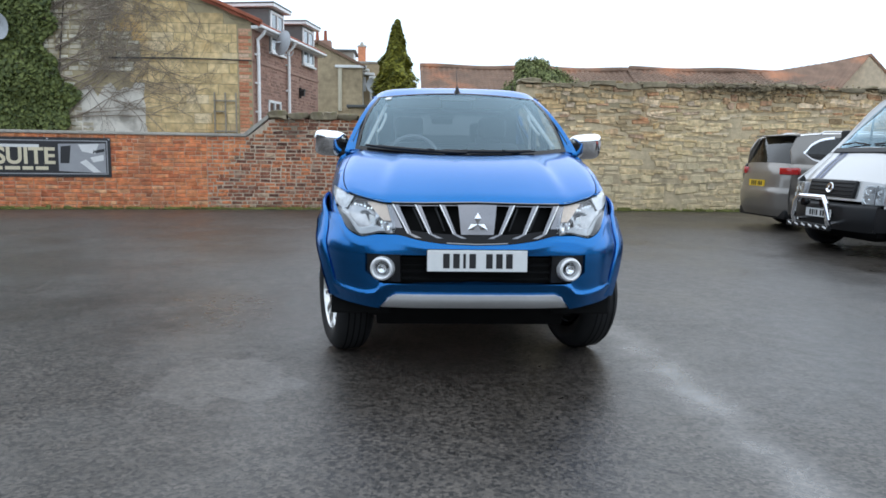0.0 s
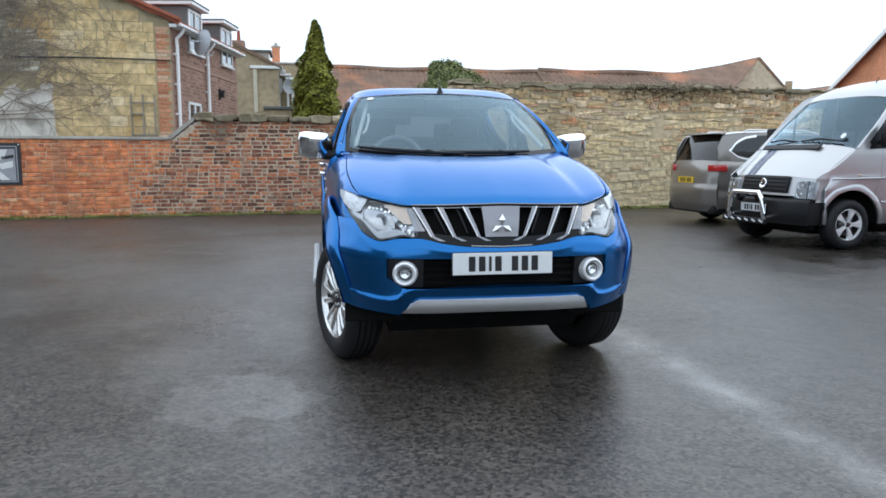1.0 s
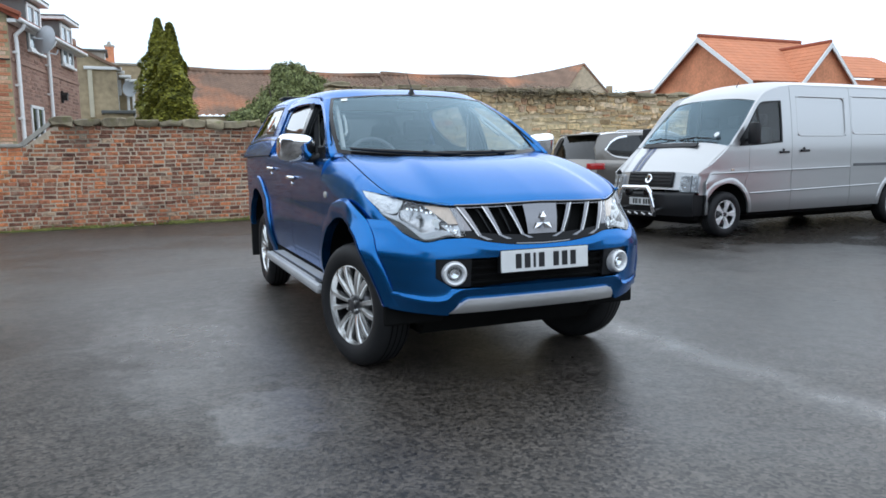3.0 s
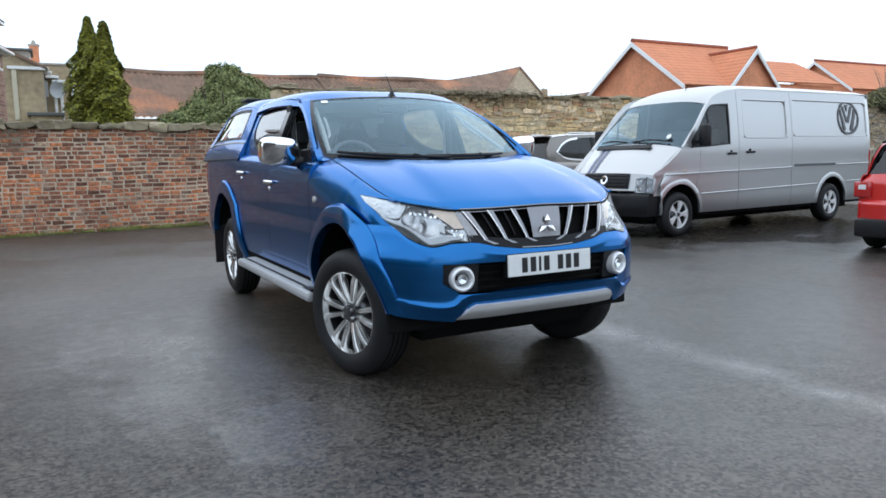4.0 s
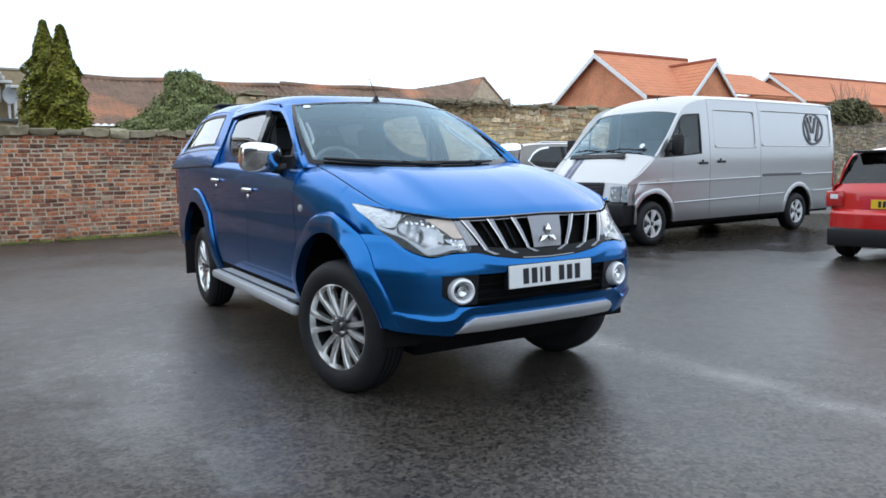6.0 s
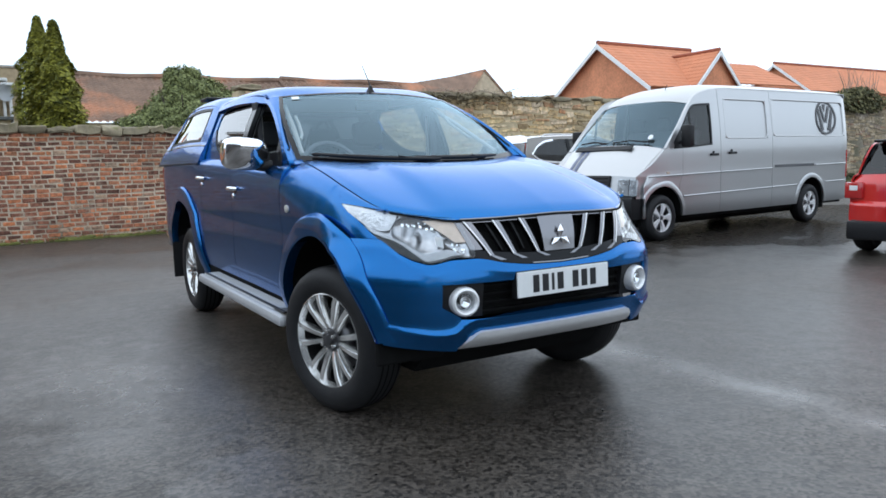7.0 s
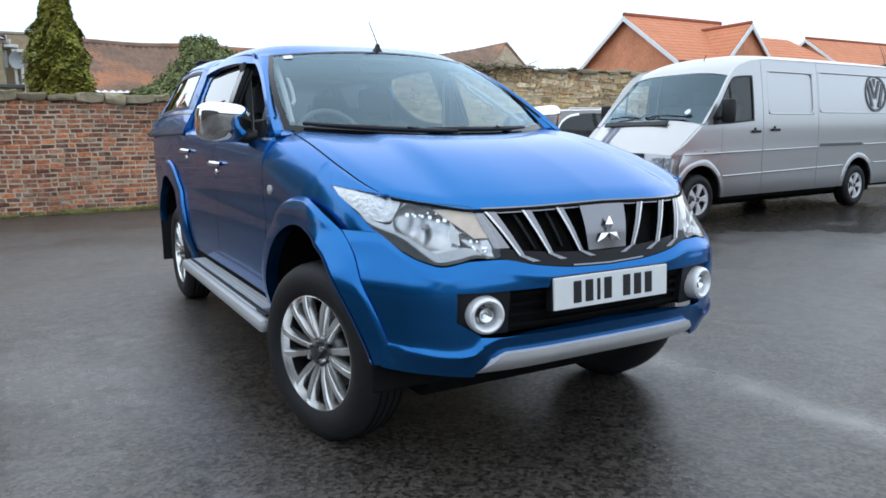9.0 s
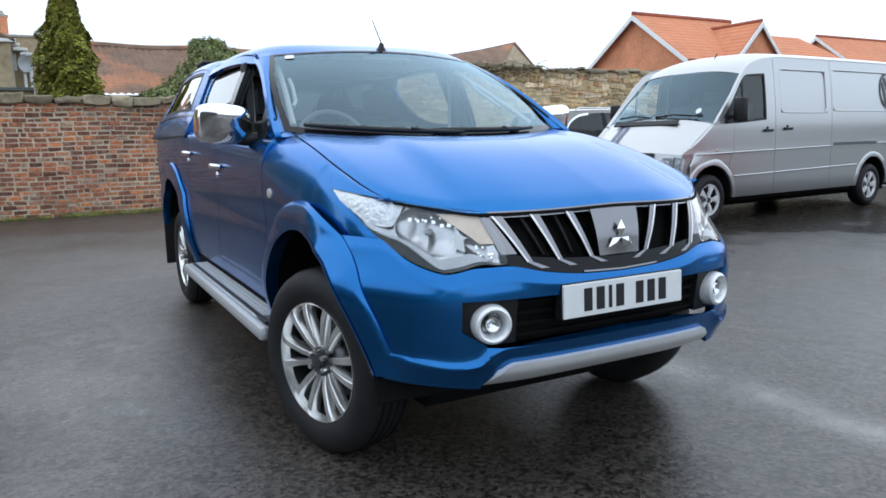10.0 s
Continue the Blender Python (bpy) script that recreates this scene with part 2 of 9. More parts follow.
LEVELS = (0.38, 0.50, 0.60, 0.72, 0.80, 0.90, 1.00, 1.06)
_us = np.linspace(0, 1, 6)
_plans = (
    ((0, -.80), (.25, -.80), (.48, -.775), (.66, -.68), (.78, -.56), (.86, -.45)),
    ((0, -.845), (.25, -.84), (.50, -.81), (.68, -.71), (.80, -.56), (.875, -.45)),
    ((0, -.85), (.25, -.85), (.51, -.82), (.70, -.71), (.81, -.56), (.88, -.43)),
    ((0, -.872), (.25, -.868), (.51, -.825), (.70, -.71), (.815, -.55), (.885, -.39)),
    ((0, -.852), (.25, -.845), (.50, -.79), (.69, -.67), (.805, -.50), (.88, -.31)),
    ((0, -.84), (.25, -.82), (.48, -.75), (.67, -.605), (.80, -.42), (.872, -.19)),
    ((0, -.80), (.25, -.785), (.46, -.70), (.645, -.565), (.77, -.415), (.838, -.17)),
    ((0, -.76), (.25, -.745), (.45, -.66), (.625, -.53), (.752, -.375), (.82, -.13)),
)
_ud = np.linspace(0, 1, 60)
_dense = [(pw(*[(u, p[0]) for u, p in zip(_us, pl)])(_ud), pw(*[(u, p[1]) for u, p in zip(_us, pl)])(_ud)) for pl in _plans]


def between_levels(rows, z):
    """A smooth curve through the values that rows give at the front face's levels."""
    lv = np.array(LEVELS)
    zz = np.clip(z, lv[0], lv[-1])
    i = np.clip(np.searchsorted(lv, zz) - 1, 0, len(lv) - 2)
    m = np.empty_like(rows)
    m[1:-1] = (rows[2:] - rows[:-2]) / (lv[2:] - lv[:-2]).reshape((-1,) + (1,) * (rows.ndim - 1))
    m[0], m[-1] = (rows[1] - rows[0]) / (lv[1] - lv[0]), (rows[-1] - rows[-2]) / (lv[-1] - lv[-2])
    h = lv[i + 1] - lv[i]
    t = (zz - lv[i]) / h
    take = lambda q, j: np.take_along_axis(q, j[None], 0)[0]
    return ((1 + 2 * t) * (1 - t) ** 2 * take(rows, i) + t * (1 - t) ** 2 * h * take(m, i)
            + t * t * (3 - 2 * t) * take(rows, i + 1) + t * t * (t - 1) * h * take(m, i + 1))


def y_front(x, z):
    """The front face of the truck: how far forward it lies at a width and a height."""
    x, z = np.broadcast_arrays(np.abs(np.asarray(x, float)), np.asarray(z, float))
    return between_levels(np.array([np.interp(x, a, b) for a, b in _dense]), z)


def x_front(y, z):
    """The front face again, as the half width that it has at a depth and a height."""
    y, z = np.broadcast_arrays(np.asarray(y, float), np.asarray(z, float))
    return between_levels(np.array([np.interp(y, b, a) for a, b in _dense]), z)


def face_patch(x0, x1, low, high, nx=24, nz=8, d=0.0):
    """A piece of the front face between two curves over x, pushed forward by d."""
    xs = np.linspace(x0, x1, nx)
    lo = low(xs) if callable(low) else np.full(nx, low)
    hi = high(xs) if callable(high) else np.full(nx, high)
    t = np.linspace(0, 1, nz)
    Z = lo[:, None] + (hi - lo)[:, None] * t
    X = np.repeat(xs[:, None], nz, 1)
    D = d(X, Z) if callable(d) else d
    return np.stack([X, y_front(X, Z) - D, Z], 2)


def face_quad(top, bottom, nx=4, nz=8, d=0.0):
    """A slanted piece of the front face: top and bottom are (x0, x1, z)."""
    t = np.linspace(0, 1, nz)[None, :]
    s = np.linspace(0, 1, nx)[:, None]
    xt = top[0] + (top[1] - top[0]) * s
    xb = bottom[0] + (bottom[1] - bottom[0]) * s
    X = xb + (xt - xb) * t
    Z = bottom[2] + (top[2] - bottom[2]) * t + 0 * s
    return np.stack([X, y_front(X, Z) - d, Z], 2)


AF, AR = (-.085, .385, .50), (3.03, .435, .525)
absf = lambda f: (lambda x: f(np.abs(x)))
lamp_low = absf(pw((.42, .815), (.445, .802), (.50, .806), (.56, .793), (.61, .785), (.66, .80), (.70, .828), (.755, .90), (.785, .962), (.80, 1.0)))
lamp_high = absf(pw((.42, .83), (.434, .88), (.47, .966), (.55, .978), (.65, .998), (.745, 1.018), (.80, 1.034)))
grille_low = absf(pw((0, .752), (.15, .757), (.30, .775), (.43, .802)))
hood_edge = absf(pw((0, .982), (.3, .975), (.47, .972), (.60, .993), (.735, 1.022)))
bump_top = absf(pw((0, .750), (.15, .755), (.30, .773), (.43, .798), (.47, .797), (.52, .796), (.61, .78), (.66, .795), (.70, .823), (.745, .884), (.90, .886)))
bump_low = absf(pw((0, .40), (.5, .40), (.62, .41), (.75, .425), (.82, .44), (.9, .46)))
crease = absf(pw((0, .545), (.46, .543), (.50, .522), (.54, .490), (.60, .482), (.70, .496), (.80, .515), (.9, .530)))


def ridge(X, Z):
    return .005 * np.exp(-((Z - (bump_top(X) - .034)) / .018) ** 2) * np.clip((Z - .698) / .01, 0, 1)


def bump_shape(X, Z):
    dz = Z - crease(X)
    under = np.where(dz < 0, 0.028 * np.exp(dz / 0.05), 0.028 * np.exp(-dz / 0.014))
    under = under + ridge(X, Z)
    return under * np.clip((0.90 - np.abs(X)) / 0.1, 0, 1)


def bumper_corner(s, nx=30, nz=40):
    """The side of the bumper, from the fog lamp back to the wheel opening."""
    U, W = np.meshgrid(np.linspace(0, 1, nx), np.linspace(0, 1, nz), indexing="ij")
    X = .585 + .29 * U
    for _ in range(6):
        Z = bump_low(X) + (bump_top(X) - bump_low(X)) * W
        rim_y = AF[0] - np.sqrt(np.clip(.50 ** 2 - (Z - AF[1]) ** 2, 0, None))
        X = .585 + (np.minimum(.876, x_front(rim_y, Z)) - .585) * U
    Y = y_front(X, Z) - bump_shape(X, Z)
    return np.stack([s * X, Y, Z], 2)


def front_bumper():
    g = [face_patch(-.585, .585, .698, bump_top, 60, 24, ridge)]
    for s in (-1, 1):
        g.append(bumper_corner(s))
        g.append(face_patch(s * .51, s * .585, bump_low, absf(pw((.5, .545), (.585, .60))), 24, 40, bump_shape))
    g.append(face_patch(-.51, .51, absf(pw((0, .486), (.42, .486), (.51, .41))), .545, 60, 16, bump_shape))
    b = surf("front_bumper", g, BLUE, truck, (0, -1, 0), 0.03)
    surf("lower_intake", [face_patch(-.60, .60, .54, .705, 50, 6, -.06)], UNDER, b, (0, -1, 0), 0.01, "black lower intake")
    for k in range(4):
        z = .565 + k * .037
        surf("intake_slat", [face_patch(-.44, .44, z - .005, z + .005, 30, 3, -.036)], UNDER, b, (0, -1, 0), 0.025)
    for s in (-1, 1):
        surf("lamp_surround", [face_patch(s * .41, s * .583, absf(pw((.41, .548), (.5, .548), (.585, .60))), .697, 10, 8, -.02)], PLASTIC, b, (0, -1, 0), 0.03)
        surf("intake_cheek", [face_patch(s * .40, s * .415, .548, .697, 3, 8, -.02)], PLASTIC, b, (0, -1, 0), 0.03)
    surf("skid_plate", [face_patch(-.505, .505, .402, absf(pw((0, .484), (.42, .484), (.505, .405))), 50, 8, lambda X, Z: -.030 + .054 * np.clip((Z - .40) / .055, 0, 1) ** .7)], SATIN, b, (0, -1, 0), 0.03, "silver skid plate")
    surf("chin", [np.stack([np.array([[x, y, z] for y, z in ((-.77 + .3 * abs(x) ** 3, .402), (-.70 + .3 * abs(x) ** 3, .385), (-.58, .372))]) for x in np.linspace(-.47, .47, 30)])], UNDER, b, (0, -1, 0), 0.01)


def fog_lamps():
    for s in (-1, 1):
        c = Vector((s * .497, float(y_front(.497, .622)) - .012, .622))
        m = Matrix.Translation(c) @ pose(0, 0, 0, 0, 0, s * 12)
        f = solid("fog_lamp", geo_lathe([(.03, .036), (.006, .040), (-.008, .046), (-.012, .052), (-.006, .060), (.01, .064), (.04, .064)], 36, "y"), SATIN, truck, "round fog lamp with a silver ring", True, m)
        solid("bulb_shield", geo_lathe([(.016, .0), (.004, .012), (.0, .020), (.004, .024), (.02, .024)], 20, "y"), CHROME, f, "", True)
        solid("bowl", geo_lathe([(.045, .001), (.035, .02), (.012, .041)], 30, "y"), REFLECT, f, "", True)
        solid("lens", geo_lathe([(-.012, .001), (-.011, .02), (-.006, .041)], 30, "y"), LENS, f, "", True)


TIP = material("tip_reflector", (0.62, 0.62, 0.63), rough=0.30, metal=0.6, noise_amt=0.22, noise_scale=45, bump=0.25, bump_scale=60)
LAMP_CELLS = ((.612, .900, .078, .050), (.500, .850, .034, .030), (.725, .965, .034, .014))


def lamp_depth(X, Z):
    """How deep the reflector lies behind the lens: a shallow tray with round bowls in it."""
    X = np.abs(X)
    rim_ = np.clip((X - .425) / .05, 0, 1) * np.clip((.802 - X) / .05, 0, 1) * np.clip((Z - lamp_low(X)) / .022, 0, 1) * np.clip((lamp_high(X) - Z) / .018, 0, 1)
    d = .004 + .030 * np.sqrt(rim_)
    for cx, cz, r, deep in LAMP_CELLS:
        q = ((X - cx) / r) ** 2 + ((Z - cz) / r) ** 2
        d = d + deep * np.sqrt(rim_) * np.clip(1 - q, 0, 1) ** .8
    return d


def headlights():
    for s in (-1, 1):
        h = surf("headlight", [face_patch(s * .425, s * .799, lamp_low, lamp_high, 48, 14, .004)], LENS, truck, (0, -1, 0), 0.0, "clear headlight with chrome reflectors and an amber corner")
        surf("housing", [face_patch(s * .425, s * .799, lamp_low, lamp_high, 96, 44, lambda X, Z: -lamp_depth(X, Z))], REFLECT, h, (0, -1, 0), 0.0)
        span = lambda x: lamp_high(x) - lamp_low(x)
        wedge = lambda x: np.clip((np.abs(x) - .62) / .06, 0, 1) * np.clip((.765 - np.abs(x)) / .06, 0, 1)
        surf("dark_bezel", [face_patch(s * .47, s * .79, lambda x: lamp_low(x) + .001, lambda x: lamp_low(x) + .004 + .046 * wedge(x), 40, 4, -.002)], GLOSSBLACK, h, (0, -1, 0), 0.012)
        ease = lambda x: np.clip((np.abs(x) - .47) / .06, 0, 1) * np.clip((.75 - np.abs(x)) / .08, 0, 1)
        surf("trough", [face_patch(s * .480, s * .745, lambda x: lamp_low(x) + .009 + .032 * wedge(x), lambda x: lamp_low(x) + .013 + .032 * wedge(x) + .026 * ease(x), 36, 4, -.010)], LAMP_CELL, h, (0, -1, 0), 0.01)
        tv, tu = np.meshgrid(np.linspace(0, 1, 8), np.linspace(0, 1, 20), indexing="ij")
        tx = (.700 - .040 * tv) + (.797 - (.700 - .040 * tv)) * tu
        tz = lamp_low(tx) + span(tx) * ((.52 - .46 * tu) + (.955 - (.52 - .46 * tu)) * tv)
        surf("tip_reflector", [np.stack([s * tx, y_front(tx, tz) + .006 + .010 * np.abs(((tu * 2.6 + tv * .7) % 1) - .5) * (1 - tu), tz], 2)], TIP, h, (0, -1, 0), 0.004, "white outer reflector")
        fr = random.Random(5)
        spots = [(.520 + .019 * k, .918 + .0035 * k + fr.uniform(-.004, .004), fr.uniform(.5, .95)) for k in range(8)]
        spots += [(fr.uniform(.458, .505), fr.uniform(.826, .872), fr.uniform(.35, .6)) for _ in range(9)]
        spots += [(fr.uniform(.54, .66), fr.uniform(.935, .955), fr.uniform(.3, .6)) for _ in range(5)]
        for x_, z_, k_ in spots:
            if z_ > float(lamp_high(x_)) - .010 or z_ < float(lamp_low(x_)) + .016:
                continue
            c_ = Vector((s * x_, float(y_front(x_, z_)) + .014, z_))
            t_ = pose(0, 0, 0, fr.uniform(-42, -12), fr.uniform(-14, 14), s * 30 + fr.uniform(-22, 22))
            V = [tuple(c_ + t_.to_3x3() @ Vector((dx * k_, 0, dz * k_))) for dx, dz in ((-.008, -.008), (.008, -.009), (.009, .007), (-.007, .008))]
            solid("facet", (V, [(0, 1, 2, 3)]), CHROME, h)
        # a white plate imitates the bright highlight in the reflector
        x_, z_ = .552, .872
        c_ = Vector((s * x_, float(y_front(x_, z_)) - .001, z_))
        V = [tuple(c_ + Vector((s * dx * .017, dx * .008, dz * .022 + .007 * dx))) for dx, dz in ((-1, -1), (.75, -.9), (1, .8), (-.7, 1))]
        solid("bright_facet", (V, [(3, 2, 1, 0)] if s < 0 else [(0, 1, 2, 3)]), WHITE_PAPER, h, "white plate painted as a highlight in the lamp")
        for cx, cz, r, deep in LAMP_CELLS[:1]:
            c = Vector((s * cx, float(y_front(cx, cz)) + .035, cz))
            m = Matrix.Translation(c) @ pose(0, 0, 0, 0, 0, s * (40 if cx > .6 else 28))
            solid("bulb", geo_lathe([(-.010, .001), (-.008, .007), (.0, .010), (.04, .010)], 16, "y"), LAMP_CELL, h, "", True, m)
        surf("corner_lamp", [face_quad((s * .470, s * .585, .960), (s * .442, s * .492, .868), 8, 8, -.006)], AMBER, h, (0, -1, 0), 0.004, "amber corner lens")


def grille():
    back = surf("grille", [face_patch(-.45, .45, grille_low, lambda x: hood_edge(x) - .004, 60, 10, -.06)], UNDER, truck, (0, -1, 0), 0.0, "black grille with slanted chrome fins")
    band = absf(pw((0, .800), (.15, .806), (.30, .818), (.43, .835)))
    surf("lower_band", [face_patch(-.445, .445, grille_low, band, 60, 6, -.002)], GLOSSBLACK, back, (0, -1, 0), 0.03)
    surf("lower_strip", [face_patch(-.16, .16, lambda x: grille_low(x) + .003, lambda x: grille_low(x) + .008, 30, 3, .003)], GRILLE, back, (0, -1, 0), 0.012)
    surf("top_strip", [face_patch(-.45, .45, lambda x: hood_edge(x) - .026, lambda x: hood_edge(x) - .006, 60, 4, .0)], GRILLE, back, (0, -1, 0), 0.03, "satin chrome top strip")
    # a dark strip stands in for the shade in the bonnet gap
    surf("bonnet_gap", [face_patch(-.69, .69, lambda x: hood_edge(x) - .019, lambda x: hood_edge(x) - .010, 90, 3, .007)], UNDER, back, (0, -1, 0), 0.004, "dark strip standing for the shaded gap under the bonnet")
    for s in (-1, 1):
        surf("cheek", [face_quad((s * .478, s * .452, .958), (s * .440, s * .388, .834), 6, 8, -.001)], GRILLE, back, (0, -1, 0), 0.03)
        for xt_, wt_, xb_, wb_ in ((.450, .033, .364, .021), (.330, .031, .254, .019), (.201, .028, .128, .018)):
            fin = surf("fin", [face_quad((s * xt_, s * (xt_ - wt_), .964), (s * xb_, s * (xb_ - wb_), .808), 4, 10, .004)], GRILLE, back, (0, -1, 0), 0.03, "satin chrome fin")
            surf("fin_edge", [face_quad((s * xt_, s * (xt_ - .008), .962), (s * xb_, s * (xb_ - .006), .810), 3, 10, .0065)], SATIN, fin, (0, -1, 0), 0.004, "bright polished fin edge")
            gap_ = .100
            surf("inner_slat", [face_quad((s * (xt_ - gap_), s * (xt_ - gap_ - .012), .958), (s * (xb_ - gap_ + .020), s * (xb_ - gap_ + .012), .822), 3, 8, -.030)], PLASTIC, fin, (0, -1, 0), 0.025, "dark inner slat")
            surf("fin_tip", [face_quad((s * xb_, s * (xb_ - wb_), .808), (s * (xb_ - .045), s * (xb_ - wb_ - .055), .786), 4, 5, .003)], GRILLE, fin, (0, -1, 0), 0.02)
    surf("badge_shield", [face_quad((-.102, .102, .970), (-.085, .085, .806), 10, 8, .004)], GRILLE, back, (0, -1, 0), 0.03, "satin chrome shield")
    y0 = float(y_front(0, .86)) - .012
    for a in (90, 210, 330):
        d = Vector((math.cos(radians(a)), math.sin(radians(a))))
        n = Vector((-d.y, d.x))
        c = Vector((0, .862))
        q = [c, c + d * .030 + n * .0175, c + d * .060, c + d * .030 - n * .0175]
        mid = [(p.x, p.y) for p in q]
        V = [(p[0], y0, p[1]) for p in mid] + [((c + d * .03).x, y0 - .009, (c + d * .03).y)]
        solid("diamond", (V, [(0, 1, 4), (1, 2, 4), (2, 3, 4), (3, 0, 4)]), CHROME, back, "chrome diamond")


def number_plate(parent, m, face, yellow=False):
    p = solid("number_plate", geo_box((-.26, -.004, -.0555), (.26, .006, .0555), .003), face, parent, "number plate with dark bars", False, m)
    widths = (.034, .034, .014, .034, None, .034, .034, .034)
    x = -.178
    for w in widths:
        if w is None:
            x += .035
            continue
        solid("character_bar", geo_box((x, -.0065, -.038), (x + w, -.003, .038), .001, 1), PLATE_INK, p)
        x += w + .018
    return p


bonnet_edge = pw((0, .685), (.07, .712), (.18, .734), (.4, .748), (.7, .738), (1, .705))
HOOD_Z = float(hood_edge(.685))


def bonnet():
    n, k = 61, 40
    S, K = np.meshgrid(np.linspace(-1, 1, n), np.linspace(0, 1, k), indexing="ij")
    A = np.abs(S)
    xf = .685 * A
    yf = y_front(xf, hood_edge(xf)) - .004
    zf = hood_edge(xf)
    xr = .705 * A
    yr = .205 + .285 * A ** 2
    zr = 1.203 + .042 * A ** 2
    Y = yf + (yr - yf) * K
    X = xf + (xr - xf) * K + (bonnet_edge(K) - (.685 + .020 * K)) * A ** 2
    rise = 1 - (1 - K) ** (1.9 - .35 * A ** 2)
    Z = zf + (zr - zf) * rise
    dome = 1 / (1 + np.exp((X - (.50 - .08 * K)) / .013))
    Z = Z + 0.023 * dome * np.sin(math.pi * np.clip(K * 1.02, 0, 1)) ** .6 - .012 * np.clip((A - .93) / .07, 0, 1) ** 2
    lip = np.clip(1 - K / .05, 0, 1)
    Z = Z - .012 * lip ** 2
    b = surf("bonnet", [np.stack([X * np.sign(S), Y, Z], 2)], BLUE, truck, (0, 0, 1), .025)
    for s in (-1, 1):
        solid("washer_jet", geo_box((s * .30 - .012, .10, 1.189), (s * .30 + .012, .13, 1.203), .004), PLASTIC, b)


_k = np.linspace(0, 1, 30)
_hy0 = float(y_front(.685, HOOD_Z)) - .004
_hy = _hy0 + (.49 - _hy0) * _k
_hz = HOOD_Z + (1.245 - HOOD_Z) * (1 - (1 - _k) ** 1.55) - .012
_hxx = bonnet_edge(_k)


def wing_top(y):
    y = np.asarray(y, float)
    return np.interp(y, _hy, _hz) - .003


def wing_xt(y):
    y = np.asarray(y, float)
    return np.interp(y, _hy, _hxx) + .006


belt = pw((.40, 1.215), (.8, 1.222), (1.4, 1.250), (1.9, 1.272), (2.3, 1.285), (4.3, 1.290))
x_max = pw((-.46, .775), (-.40, .805), (-.3, .838), (-.15, .852), (0, .862), (.4, .868), (1.2, .862), (2.2, .862), (3.0, .866), (3.8, .858), (4.05, .835), (4.25, .78))


def x_side(y, z, top, xt):
    d = np.clip((top - z) / np.interp(y, (0, .43), (.30, .17)), 0, 1)
    r = np.sqrt(np.clip(1 - (1 - d) ** 2, 0, 1))
    tuck = .055 * np.clip((.66 - z) / .24, 0, 1) ** 2
    waist = .008 * np.exp(-((z - .86) / .05) ** 2)
    return xt + (x_max(y) - xt) * r - tuck - waist


def arch(y, c):
    return c[1] + np.sqrt(np.clip(c[2] ** 2 - (y - c[0]) ** 2, 0, None))


def side_panel(y0, y1, low, top, xt, s, ny=30, nz=26):
    ys = np.linspace(y0, y1, ny)
    T = top(ys)
    L = low(ys) if callable(low) else np.full(ny, low)
    L = np.minimum(L, T - .012)
    t = np.linspace(0, 1, nz) ** .8
    Z = L[:, None] + (T - L)[:, None] * t
    Y = np.repeat(ys[:, None], nz, 1)
    X = x_side(Y, Z, T[:, None], (xt(ys) if callable(xt) else np.full(ny, xt))[:, None])
    return np.stack([s * X, Y, Z], 2)


def door_low(y):
    y = np.asarray(y, float)
    return np.maximum(.478, np.where(np.abs(y - AF[0]) < AF[2], arch(y, AF), np.where(np.abs(y - AR[0]) < AR[2], arch(y, AR), 0)))


def flare(c, s, r0, r1, a0, a1, name="wheel_arch"):
    """A swollen lip round a wheel opening."""
    th = np.radians(np.linspace(a0, a1, 64))[:, None]
    q = np.linspace(0, 1, 12)[None, :]
    R = r0 + (r1 - r0 - (.036 * np.clip((np.degrees(th) - 95) / 75, 0, 1) if c[0] < 1 else 0)) * q
    Y = c[0] + R * np.cos(th)
    Z = c[1] + R * np.sin(th)
    top = np.where(Y < .43, wing_top(Y), belt(Y))
    xt = np.where(Y < .43, wing_xt(Y), .80)
    body = x_side(Y, np.minimum(Z, top - .02), top, xt)
    if c[0] < 1:
        nose = np.clip((-.02 - Y) / .36, 0, 1)
        nose = nose * nose * (3 - 2 * nose)
        body = body * (1 - nose) + x_front(Y, np.minimum(Z, .88)) * nose
        front = np.clip((-Y - .10) / .48, 0, 1)
    else:
        front = 0 * Y
    swell = .027 - .009 * front ** 1.2
    w = np.sqrt(np.clip(1 - q ** 2, 0, 1)) ** .8
    X = body + .006 + swell * w
    inner = np.stack([s * np.repeat((X[:, :1] - .055), 2, 1) * [[1, 1]], np.repeat(c[0] + (r0 - .004) * np.cos(th), 2, 1), np.repeat(c[1] + (r0 - .004) * np.sin(th), 2, 1)], 2)
    inner[:, 1, 0] = s * X[:, 0]
    o = surf(name, [np.stack([s * X, Y, Z], 2), inner], BLUE, truck, (s, 0, 0), .014)
    th1 = np.radians(np.linspace(4, 168, 40))
    edge = np.interp(th1, th[:, 0], X[:, 0]) - .045
    liner = np.stack([np.stack([s * np.minimum(edge, xx), c[0] + rr * np.cos(th1), c[1] + rr * np.sin(th1)], 1) for xx, rr in ((.875, r0 + .005), (.70, r0 + .03), (.50, r0 + .02), (.50, .05))])
    surf("arch_liner", [liner], UNDER, o, (-s, 0, 0), 0)


WING_Y = -.13


